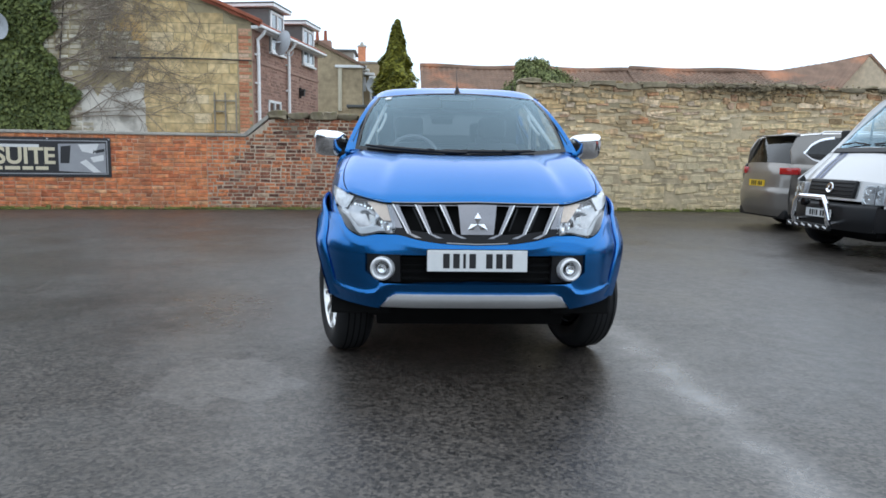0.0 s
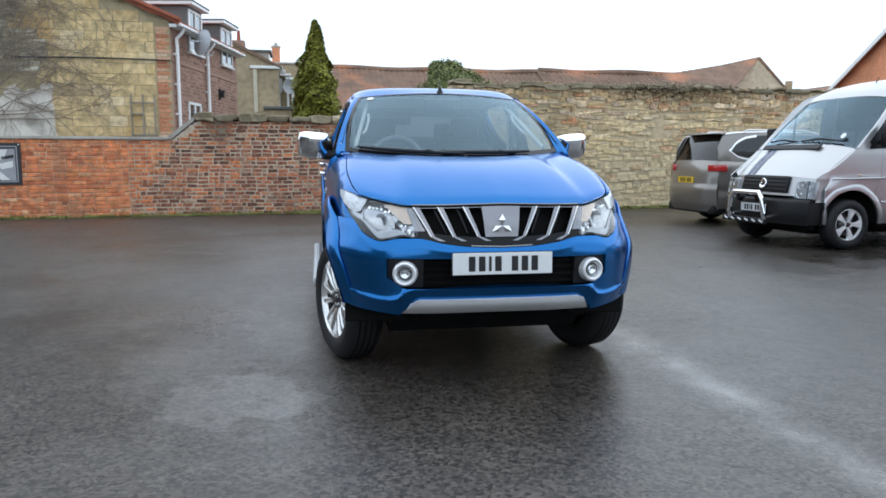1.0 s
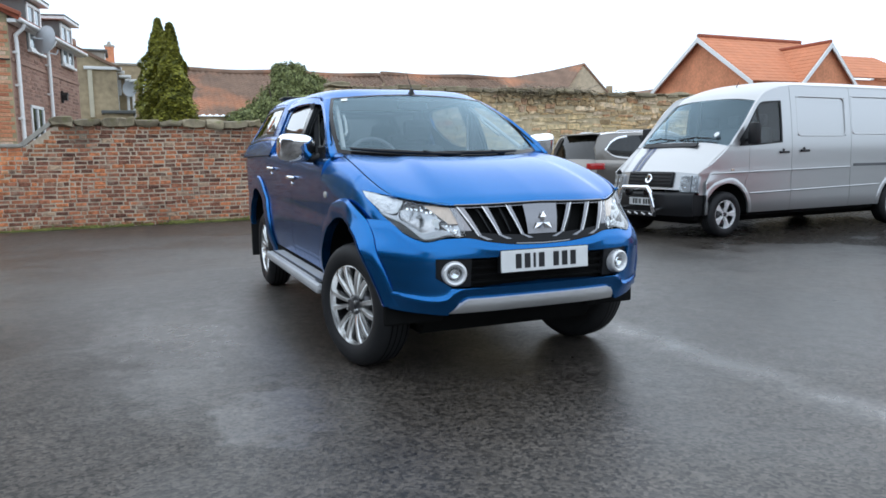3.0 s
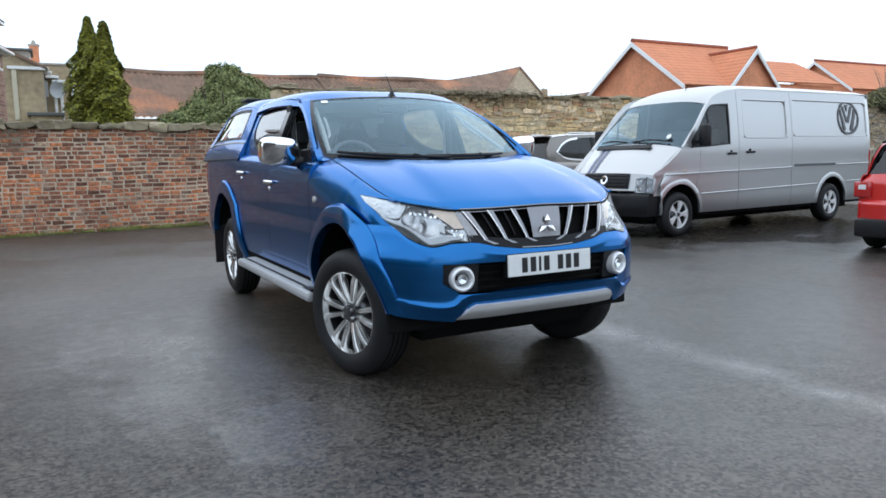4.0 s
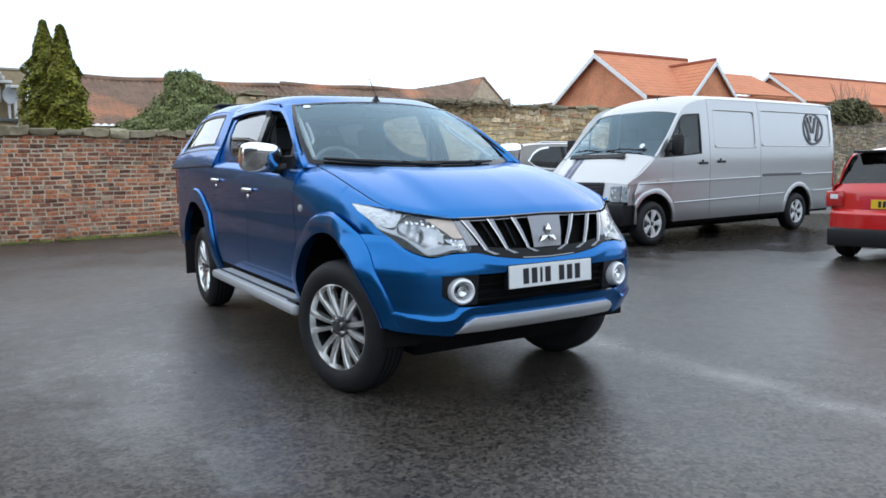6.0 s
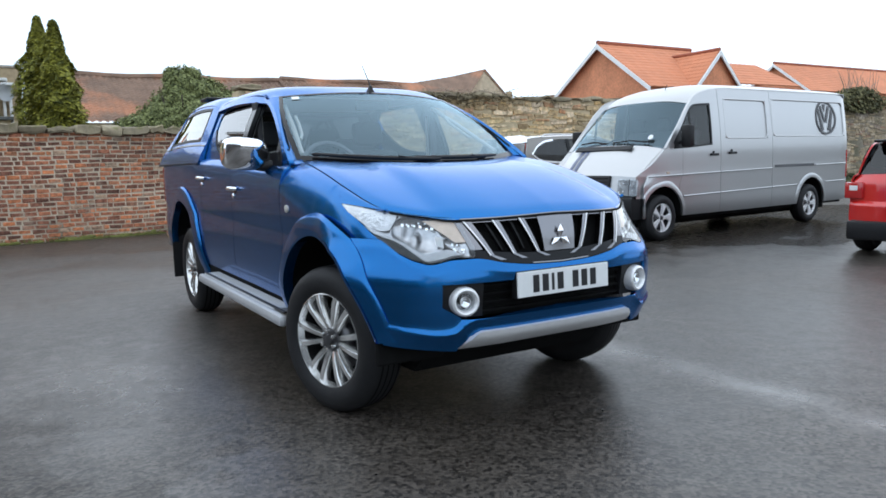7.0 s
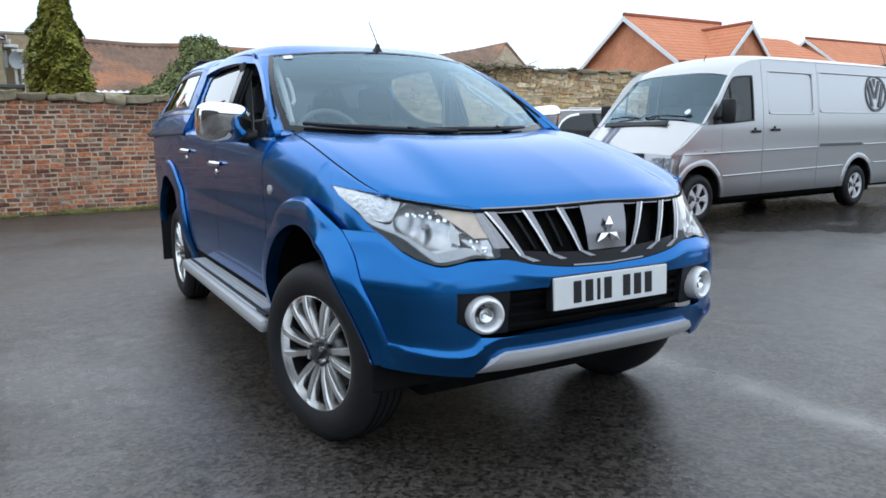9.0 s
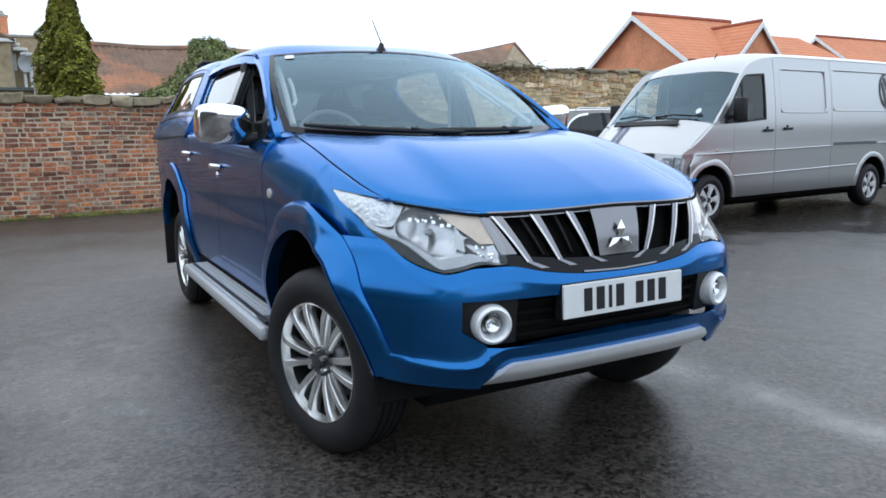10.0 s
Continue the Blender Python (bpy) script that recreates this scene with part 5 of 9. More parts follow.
def rough_block(w, d, h, r=.02, jit=.018, rnd=rng):
    bm = bmesh.new()
    bmesh.ops.create_cube(bm, size=1)
    bmesh.ops.subdivide_edges(bm, edges=bm.edges[:], cuts=1, use_grid_fill=True)
    for v in bm.verts:
        c = v.co.copy()
        k = 1 - .10 * (sum(abs(q) > .4 for q in c) - 1)
        v.co = Vector((c.x * w * (k if abs(c.x) < .4 else 1), c.y * d, c.z * h))
        v.co += Vector((rnd.uniform(-jit, jit), rnd.uniform(-jit, jit), rnd.uniform(-jit, jit)))
    bmesh.ops.bevel(bm, geom=[e for e in bm.edges if e.calc_face_angle(0) > .6], offset=r, segments=1, affect="EDGES")
    bm.verts.index_update()
    g = [v.co.copy() for v in bm.verts], [[v.index for v in f.verts] for f in bm.faces]
    bm.free()
    return g


s = 1.28
while s < OLD.length - .1:
    w = rng.uniform(.20, .52)
    w = min(w, OLD.length - s)
    solid("coping_stone", rough_block(w - .02, .50, rng.uniform(.09, .19), .020, .034), COPING, wall_1, "", True, OLD.spot(s + w / 2, 1.93 + rng.uniform(.05, .075), -.17))
    s += w


def moss_strip(face, parent, s0, s1, n, rnd):
    """Moss and grass along the foot of a wall."""
    g = []
    for k in range(n):
        q = rnd.uniform(s0, s1)
        w, d, h = rnd.uniform(.06, .30), rnd.uniform(.05, .14), rnd.uniform(.02, .09) * rnd.uniform(.4, 1.2)
        g.append(moved(rough_block(w, d, h, .008, .012, rnd), face.spot(q, h * .3, rnd.uniform(.0, .06))))
    for k in range(n * 5):
        q, h, a = rnd.uniform(s0, s1), rnd.uniform(.04, .14), rnd.uniform(-.05, .05)
        o = rnd.uniform(.02, .12)
        V = [face.at(q, 0, o), face.at(q + .012, 0, o), face.at(q + a, h, o + rnd.uniform(-.02, .05))]
        g.append((V, [(0, 1, 2)]))
    solid("moss", join(*g), MOSS, parent, "yellow-green moss and grass at the foot")["kind"] = "stuff"


moss_strip(OLD, wall_1, .1, OLD.length, 90, rng)
moss_strip(RED, wall_2, 2, RED.length, 90, rng)
moss_strip(STONE, wall_3, .05, END_S, 110, rng)
moss_strip(STONE, wall_4, END_S, 22, 120, rng)

# a small dark drain hole low in the stone wall
HOLE = material("drain_hole", (0.012, 0.011, 0.010), rough=0.9, noise_amt=0.2)
solid("drain_hole", moved(geo_box((5.99, -.035, .38), (6.13, .0, .51), .012), STONE.spot()), HOLE, wall_3, "small dark drain hole")

# unseen plain walls, added to close the yard and to shape reflections
BRICK_PLAIN = material("plain_render", (0.23, 0.215, 0.195), rough=0.9, noise_amt=0.3, noise_scale=3, bump=0.2)
BRICK_DARK = material("dark_brick", (0.075, 0.07, 0.068), rough=0.9, noise_amt=0.3, noise_scale=3, bump=0.2)
lone("wall_west", geo_box((-16, -16, 0), (-15.6, 10.2, 4.6)), BRICK_DARK, "added plain dark wall closing the yard out of view", "brick wall", "", "structure")
lone("wall_south", geo_box((-16, -16.4, 0), (34, -16, 1.9)), BRICK_PLAIN, "added plain grey wall behind the yard, out of view", "boundary wall", "", "structure")
lone("wall_east", geo_box((33, -16, 0), (33.4, 12.5, 2.6)), BRICK_PLAIN, "added plain grey wall beside the yard, out of view", "boundary wall", "", "structure")

# ---- banner ----
BANNER = material("banner_vinyl", (0.022, 0.022, 0.024), rough=0.45, noise_amt=0.15, noise_scale=5)
BANNER_GREY = material("banner_grey", (0.33, 0.33, 0.34), rough=0.5, noise_amt=0.1)
BANNER_LIGHT = material("banner_light", (0.72, 0.71, 0.69), rough=0.5, noise_amt=0.1)
BANNER_CREAM = material("banner_cream", (0.68, 0.60, 0.42), rough=0.5, noise_amt=0.1)


def banner():
    s1 = 7.18
    z0, z1, w = .66, 1.46, 3.6
    m = RED.spot(s1 - w, 0, .012)
    b = lone("banner", moved(geo_box((0, -.012, z0), (w, .0, z1), .004), m), BANNER, "black vinyl banner with cream lettering and a grey picture", "banner", m=None)
    # the frame line and the picture of plain shapes
    solid("border", moved(join(geo_box((.06, -.016, z1 - .075), (w - .06, -.012, z1 - .055)), geo_box((.06, -.016, z0 + .055), (w - .06, -.012, z0 + .075)), geo_box((w - .08, -.016, z0 + .055), (w - .06, -.012, z1 - .055))), m), BANNER_GREY, b, "grey border line")
    solid("picture", moved(geo_prism([(w - 1.0, z0 + .12), (w - 1.0, z1 - .13), (w - .10, z1 - .11), (w - .10, z0 + .08)], -.0165, -.012), m), BANNER_GREY, b, "grey picture panel")
    for poly in ([(w - .62, z1 - .14), (w - .22, z1 - .12), (w - .30, z1 - .33), (w - .55, z1 - .28)], [(w - .60, z0 + .30), (w - .48, z0 + .36), (w - .20, z0 + .10), (w - .34, z0 + .09)], [(w - .40, z0 + .40), (w - .14, z0 + .46), (w - .14, z0 + .34), (w - .34, z0 + .30)]):
        solid("picture_shape", moved(geo_prism(poly, -.020, -.016), m), BANNER_LIGHT, b, "pale picture shape")
    for poly in ([(w - .97, z0 + .28), (w - .80, z0 + .28), (w - .76, z1 - .16), (w - .95, z1 - .18)], [(w - .34, z0 + .48), (w - .12, z0 + .52), (w - .12, z0 + .58), (w - .34, z0 + .54)]):
        solid("picture_shape", moved(geo_prism(poly, -.020, -.016), m), BANNER, b, "dark picture shape")
    cu = bpy.data.curves.new("lettering", "FONT")
    cu.body = "SUITE"
    cu.size, cu.extrude, cu.offset = .46, .003, .012
    cu.align_x = "RIGHT"
    t = new("lettering_source", cu)
    dg = bpy.context.evaluated_depsgraph_get()
    me = bpy.data.meshes.new_from_object(t.evaluated_get(dg))
    bpy.data.objects.remove(t)
    me.materials.clear()
    me.materials.append(BANNER_CREAM)
    put_part("lettering", me, b, "cream capital letters", m @ pose(w - 1.06, -.018, z0 + .27, 90, 0, 0) @ Matrix.Diagonal((.98, 1.0, 1, 1)))
    x = w - 3.5
    for k in range(9):
        bw = (.18, .26, .14, .30, .22, .12, .28, .20, .24)[k]
        solid("text_bar", moved(geo_box((x, -.016, z0 + .14), (x + bw, -.012, z0 + .21)), m), BANNER_CREAM, b)
        x += bw + .045
    solid("text_bar", moved(geo_box((w - 3.4, -.016, z1 - .205), (w - 1.36, -.012, z1 - .145)), m), BANNER_LIGHT, b)
    for x in (.1, 1.2, 2.4, w - .03):
        solid("eyelet", moved(geo_lathe([(-.016, .004), (-.016, .012), (-.010, .014)], 12, "y"), m @ Matrix.Translation((x, 0, z1 - .03))), SATIN, b)


banner()

# ---- houses behind the walls ----
UPVC = material("white_upvc", (0.78, 0.78, 0.77), rough=0.35, noise_amt=0.05, noise_scale=6)
FASCIA_GREY = material("dormer_cladding", (0.12, 0.125, 0.12), rough=0.6, noise_amt=0.15, noise_scale=6)
BROWN_BRICK = material("brown_brick", (0.34, 0.21, 0.16), rough=0.9, noise_amt=0.25, noise_scale=4, bump=0.2)
BUFF = material("buff_stonework", (0.40, 0.315, 0.20), rough=0.9, noise_amt=0.4, noise_scale=5, bump=0.3)
PALE_STONE = material("pale_gable_stone", (0.58, 0.48, 0.34), rough=0.9, noise_amt=0.35, noise_scale=2.5, bump=0.3)
BUFF_MORTAR = material("buff_mortar", (0.40, 0.33, 0.20), rough=0.95, noise_amt=0.25, noise_scale=6, bump=0.3)
ROOF_RED = material("red_roof_tile", (0.33, 0.10, 0.055), rough=0.85, noise_amt=0.3, noise_scale=5, bump=0.2)
ROOF_ORANGE = material("orange_roof_tile", (0.58, 0.215, 0.105), rough=0.8, noise_amt=0.16, noise_scale=1.5, bump=0.1)
ROOF_BROWN = material("old_pantile", (0.205, 0.128, 0.088), rough=0.9, noise_amt=0.4, noise_scale=1.2, bump=0.3, tint=(0.44, 0.19, 0.10, 0.26, 0.52))
ORANGE_BRICK = material("orange_brick", (0.66, 0.265, 0.14), rough=0.9, noise_amt=0.3, noise_scale=9, bump=0.1)
RENDER = material("grey_render", (0.68, 0.64, 0.56), rough=0.9, noise_amt=0.2, noise_scale=6, bump=0.3, tint=(0.33, 0.30, 0.25, 2.2, 0.56))
CREAM = material("cream_wall", (0.55, 0.50, 0.38), rough=0.9, noise_amt=0.2, noise_scale=2)
WINDOW_DARK = glass("house_window", (0.30, 0.34, 0.38), (0.9, 0.96, 1.0), 2.6)
ROOM = material("dark_room", (0.03, 0.03, 0.035), rough=0.9)
DISH = material("dish_grey", (0.42, 0.44, 0.46), rough=0.4, noise_amt=0.1)
IRON = material("black_iron", (0.02, 0.02, 0.02), rough=0.5)
WOODG = material("weathered_wood", (0.30, 0.26, 0.20), rough=0.9, noise_amt=0.3, noise_scale=20)

GABLE = Face((-14.0, 13.80), (-4.08, 13.92))
SIDE = Face((-4.08, 13.95), (-4.08 + .195 * 5.25, 13.95 + .98 * 5.25))

house = thing("house", "stone-gabled terraced house with brown brick side and white dormers", "house")
GL = GABLE.length
verge = lambda s: 4.36 + .44 * (GL - s)
apex = GL - 5.6
gable_poly = [(0, 0), (GL, 0), (GL, 4.36), (apex, 4.36 + .44 * 5.6), (0, 4.36 + .44 * 5.6 - .44 * apex)]
gable_wall = solid("gable_wall", moved(geo_prism(gable_poly, .007, .4), GABLE.spot()), BUFF_MORTAR, house, "buff coursed stone gable wall")
side_wall = solid("side_wall", moved(geo_box((0, .0, 0), (SIDE.length, .3, 4.32)), SIDE.spot()), BROWN_BRICK, house, "brown brick side wall")


def house_roof():
    a0, a1 = SIDE.at(-.12, 4.33, .28), SIDE.at(SIDE.length, 4.33, .28)
    off = Vector((-6.3, -.05, 2.62))
    n = 24
    P = np.array([[tuple(a0.lerp(a1, i / (n - 1)) + off * (j / 19) + Vector((0, 0, .03 * ((j * 3) % 2)))) for j in range(20)] for i in range(n)])
    r = surf("roof", [P], ROOF_RED, house, (0, 0, 1), .09, "red tiled roof", smooth=False)
    # tile ends along the verge
    for k in range(26):
        t = (k + .5) / 26
        p = a0 + off * t
        solid("verge_tile", moved(geo_box((-.15, -.05, -.03), (.15, .16, .05), .012), Matrix.Translation(p + Vector((0, -.04, .03))) @ pose(0, 0, 0, 0, 22.5, 0)), ROOF_RED, r)
    g = solid("gutter", moved(geo_box((-.1, -.31, 4.22), (SIDE.length, -.21, 4.30), .03), SIDE.spot()), UPVC, house, "white gutter and fascia")
    solid("fascia", moved(geo_box((-.1, -.20, 4.20), (SIDE.length, -.02, 4.28), .01), SIDE.spot()), UPVC, g)


house_roof()


def upvc_window(name, f, s0, s1, z0, z1, parent, split=1, out=.03):
    """A white framed window with its panes on a wall face."""
    w = solid(name, moved(join(geo_box((s0, -out, z0), (s0 + .07, .05, z1), .008), geo_box((s1 - .07, -out, z0), (s1, .05, z1), .008), geo_box((s0, -out, z0), (s1, .05, z0 + .07), .008), geo_box((s0, -out, z1 - .07), (s1, .05, z1), .008)), f.spot()), UPVC, parent, "white framed window")
    for k in range(1, split):
        x = s0 + (s1 - s0) * k / split
        solid("mullion", moved(geo_box((x - .03, -out - .003, z0), (x + .03, .05, z1), .006), f.spot()), UPVC, w)
    for k in range(split):
        x0, x1 = s0 + (s1 - s0) * k / split, s0 + (s1 - s0) * (k + 1) / split
        solid("pane", moved(geo_box((x0 + .04, -.004, z0 + .05), (x1 - .04, .004, z1 - .05)), f.spot()), WINDOW_DARK, w)
    # a dark sheet stands in for the unlit room behind the panes
    solid("curtain", moved(geo_box((s0 + .03, .03, z0 + .03), (s1 - .03, .045, z1 - .03)), f.spot()), ROOM, w)
    solid("window_sill", moved(geo_box((s0 - .05, -out - .05, z0 - .06), (s1 + .05, .02, z0), .008), f.spot()), UPVC, w)
    return w


def dormer(s0, s1, z0, z1):
    d = solid("dormer", moved(geo_box((s0, -.02, z0 - .02), (s1, 2.6, z1 - .10), .01), SIDE.spot()), FASCIA_GREY, house, "grey clad dormer with a white roof edge")
    solid("dormer_roof", moved(geo_box((s0 - .14, -.20, z1 - .08), (s1 + .12, 2.7, z1 + .0), .012), SIDE.spot()), UPVC, d, "white fascia and flat roof")
    solid("dormer_felt", moved(geo_box((s0 - .15, -.21, z1 + .0), (s1 + .13, 2.7, z1 + .04), .01), SIDE.spot()), FASCIA_GREY, d)
    f2 = Face((SIDE.at(0, 0, .02).x, SIDE.at(0, 0, .02).y), (SIDE.at(5, 0, .02).x, SIDE.at(5, 0, .02).y))
    upvc_window("window", f2, s0 + .05, s1 - .05, z0, z1 - .14, d, 2, .03)


dormer(1.12, 2.18, 3.83, 5.02)
dormer(3.68, 4.80, 3.83, 5.02)
upvc_window("window", SIDE, 1.0, 1.9, 1.72, 2.58, house, 2)
for s_, zb in ((.20, 1.2), (2.38, 1.2)):
    p = solid("downpipe", moved(geo_tube([(s_, -.26, 4.22), (s_, -.22, 4.12), (s_, -.07, 3.98), (s_, -.08, 3.8), (s_, -.08, zb)], .042, 10), SIDE.spot()), UPVC, house, "white downpipe", True)
    for z in (3.6, 2.9, 2.2):
        solid("pipe_clip", moved(geo_box((s_ - .06, -.11, z), (s_ + .06, 0, z + .05), .006), SIDE.spot()), UPVC, p)
solid("brick_band", moved(geo_box((.05, -.025, 3.42), (SIDE.length, 0, 3.50), .004), SIDE.spot()), BROWN_BRICK, house)
solid("wall_lantern", moved(join(geo_prism([(-.08, 2.80), (.08, 2.80), (.11, 3.02), (-.11, 3.02)], -.26, -.06), geo_prism([(-.13, 3.02), (.13, 3.02), (.03, 3.14), (-.03, 3.14)], -.29, -.03), geo_box((-.05, -.10, 2.70), (.05, 0, 3.2), .01)), SIDE.spot(3.46) @ Matrix.Translation((0, 0, 1.19)) @ Matrix.Scale(.6, 4)), IRON, house, "black carriage lantern")
dish_m = SIDE.spot(1.0, 4.02, .42) @ pose(0, 0, 0, 12, 0, 60)
dsh = solid("satellite_dish", moved(geo_lathe([(.07, .001), (.055, .16), (.0, .29), (.006, .295)], 28, "y"), dish_m @ Matrix.Diagonal((1, 1, 1.12, 1))), DISH, house, "grey satellite dish", True)
solid("dish_arm", moved(geo_tube([(0, .05, -.30), (0, -.34, -.22), (0, -.38, -.10)], .014, 6), dish_m), DISH, dsh)
solid("dish_bracket", moved(geo_tube([(0, .07, 0), (0, .20, -.05), (-.1, .42, -.1)], .02, 6), dish_m), DISH, dsh)
# a second dish near the ivy
m2 = GABLE.spot(GL - 5.82, 4.08, .30) @ pose(0, 0, 0, 8, 0, -20)
d2 = solid("satellite_dish", moved(geo_lathe([(.07, .001), (.055, .15), (.0, .31)], 24, "y"), m2), DISH, house, "grey satellite dish", True)
solid("dish_bracket", moved(geo_tube([(0, .07, 0), (0, .33, -.05)], .02, 6), m2), DISH, d2)
# cable, trellis and rendered patch on the gable
solid("cable", moved(geo_tube([(GL - x, -.05, 3.44 + .02 * math.sin(x)) for x in np.linspace(0, 3.4, 10)], .018, 6), GABLE.spot()), IRON, house, "black cable along the stonework")
tr = []
for x in (.92, .66, .40):
    tr.append(geo_box((GL - x - .018, -.06, 1.5), (GL - x + .018, -.02, 2.66), .004))
for z in (1.72, 2.2, 2.46):
    tr.append(geo_box((GL - .95, -.07, z - .018), (GL - (.38 if z != 2.2 else .66), -.045, z + .018), .004))
for k, g in enumerate(tr):
    solid("trellis_batten", moved(g, GABLE.spot()), WOODG, house)
prng = random.Random(11)
edge_r = [(GL - 2.60 + prng.uniform(-.06, .06), z) for z in np.linspace(1.2, 2.95, 9)]
edge_t = [(GL - 2.60 - (k + 1) * .16, 2.95 + prng.uniform(-.22, .12) - .04 * k) for k in range(9)]
solid("render_patch", moved(geo_prism([(GL - 4.25, 1.2)] + edge_r + edge_t + [(GL - 4.3, 2.4)], -.004, .03), GABLE.spot()), RENDER, gable_wall, "pale grey render patch")


def stone_house():
    h = thing("stone_cottage", "buff stone cottage with a slate-edged gable and white pipes", "house")
    f = Face((-5.2, 27.0), (-2.08, 27.0))
    L = f.length
    solid("gable_wall", moved(geo_prism([(0, 0), (L, 0), (L, 4.85), (1.3, 5.78), (0, 5.3)], 0, 3.0), f.spot()), BUFF, h)
    solid("roof", moved(join(geo_prism([(1.22, 5.78), (L + .15, 4.80), (L + .15, 4.90), (1.30, 5.90)], -.12, 3.0), geo_prism([(-.2, 5.25), (1.3, 5.80), (1.3, 5.92), (-.2, 5.36)], -.12, 3.0)), f.spot()), ROOF_BROWN, h)
    d = solid("dormer", moved(geo_box((1.95, .3, 5.0), (2.72, 2.0, 5.55), .01), f.spot()), CEMENT, h)
    solid("dormer_roof", moved(geo_box((1.85, .2, 5.52), (2.84, 2.1, 5.60), .01), f.spot()), FASCIA_GREY, d)
    solid("window", moved(geo_box((2.72, .4, 5.05), (2.75, 1.2, 5.48), .01), f.spot()), UPVC, d)
    ch = solid("chimney", moved(geo_box((.95, .5, 5.6), (1.75, 1.1, 6.0), .01), f.spot()), BROWN_BRICK, h)
    for x in (1.15, 1.5):
        solid("chimney_pot", moved(geo_lathe([(0, .07), (.05, .08), (.42, .06), (.44, .07), (.44, .04)], 12, "z"), f.spot(x, 6.0, -.8)), ROOF_RED, ch, "", True)
    solid("downpipe", moved(geo_box((2.10, -.08, 3.0), (2.26, 0, 4.85), .02), f.spot()), CREAM, h, "cream downpipe")
    solid("gutter", moved(geo_box((1.98, -.12, 4.80), (3.3, -.02, 4.92), .02), f.spot()), UPVC, h)
    # extension with pipes, dish and bay
    solid("extension", moved(geo_box((L, .6, 0), (L + .55, 3.0, 4.6), .01), f.spot()), BUFF, h)
    for x, z1 in ((3.05, 4.9), (3.42, 4.5), (3.62, 4.4)):
        solid("downpipe", moved(geo_box((x, .42, 2.6), (x + .10, .55, z1), .02), f.spot()), UPVC, h, "white downpipe")
    for k in range(3):
        solid("gutter", moved(geo_box((2.95 + .22 * k, .2, 4.72 - .16 * k), (3.4 + .22 * k, .6, 4.82 - .16 * k), .02), f.spot()), UPVC, h)
    dm = f.spot(3.55, 4.15, -.25) @ pose(0, 0, 0, 10, 0, 35)
    q = solid("satellite_dish", moved(geo_lathe([(.07, .001), (.05, .15), (.0, .32)], 24, "y"), dm), DISH, h, "grey satellite dish", True)
    solid("dish_bracket", moved(geo_tube([(0, .07, 0), (0, .5, -.1)], .02, 6), dm), DISH, q)
    solid("lean_to_roof", moved(geo_box((2.5, -.7, 3.12), (3.7, .6, 3.24), .02), f.spot()), FASCIA_GREY, h)
    solid("lean_to", moved(geo_box((2.6, -.6, 0), (3.6, .6, 3.12), .02), f.spot()), BUFF, h)
    solid("window", moved(geo_box((3.0, .55, 3.9), (3.25, .60, 4.5), .01), f.spot()), UPVC, h)
    # far flat-topped block with a chimney
    b = thing("rear_cottage", "plain stone cottage block with a red brick chimney", "house")
    solid("wall", geo_box((-3.4, 30.0, 0), (-1.10, 34, 5.36), .02), BUFF, b)
    solid("parapet", geo_box((-3.45, 29.95, 5.36), (-1.05, 34.05, 5.46), .02), CEMENT, b)
    c = solid("chimney", geo_box((-2.50, 31.0, 5.3), (-2.14, 31.4, 6.25), .01), ORANGE_BRICK, b, "red brick chimney")
    solid("chimney_cap", geo_lathe([(6.25, .22), (6.33, .22), (6.36, .10), (6.50, .05), (6.50, .01)], 12, "z"), CEMENT, c, "", True, Matrix.Translation((-2.32, 31.2, 0)))


stone_house()


def pantile_roof(name, x0, x1, y0, z0, y1, z1, mat, parent, tile=.42, row=.42, sag=0.0):
    """A roof slope of curved tiles in overlapping rows."""
    nx = int((x1 - x0) / tile) * 4 + 1
    run = math.hypot(y1 - y0, z1 - z0)
    nr = int(run / row)
    xs = np.linspace(x0, x1, nx)
    ph = np.arange(nx) % 4
    wave = np.array((0.0, .065, .09, .02))[ph]
    rows = []
    for r in range(nr):
        for q, up in ((0, .035), (1, .0)):
            t = (r + q) / nr
            sg = -sag * np.sin(math.pi * (xs - x0) / (x1 - x0)) + .05 * np.sin(xs * .7) + .03 * np.sin(xs * 1.9)
            rows.append(np.stack([xs, np.full(nx, y0 + (y1 - y0) * t), z0 + (z1 - z0) * t + wave + up + sg * (.3 + .7 * t)], 1))
    return surf(name, [np.stack(rows)], mat, parent, (0, -1, 1), .0, "", False)


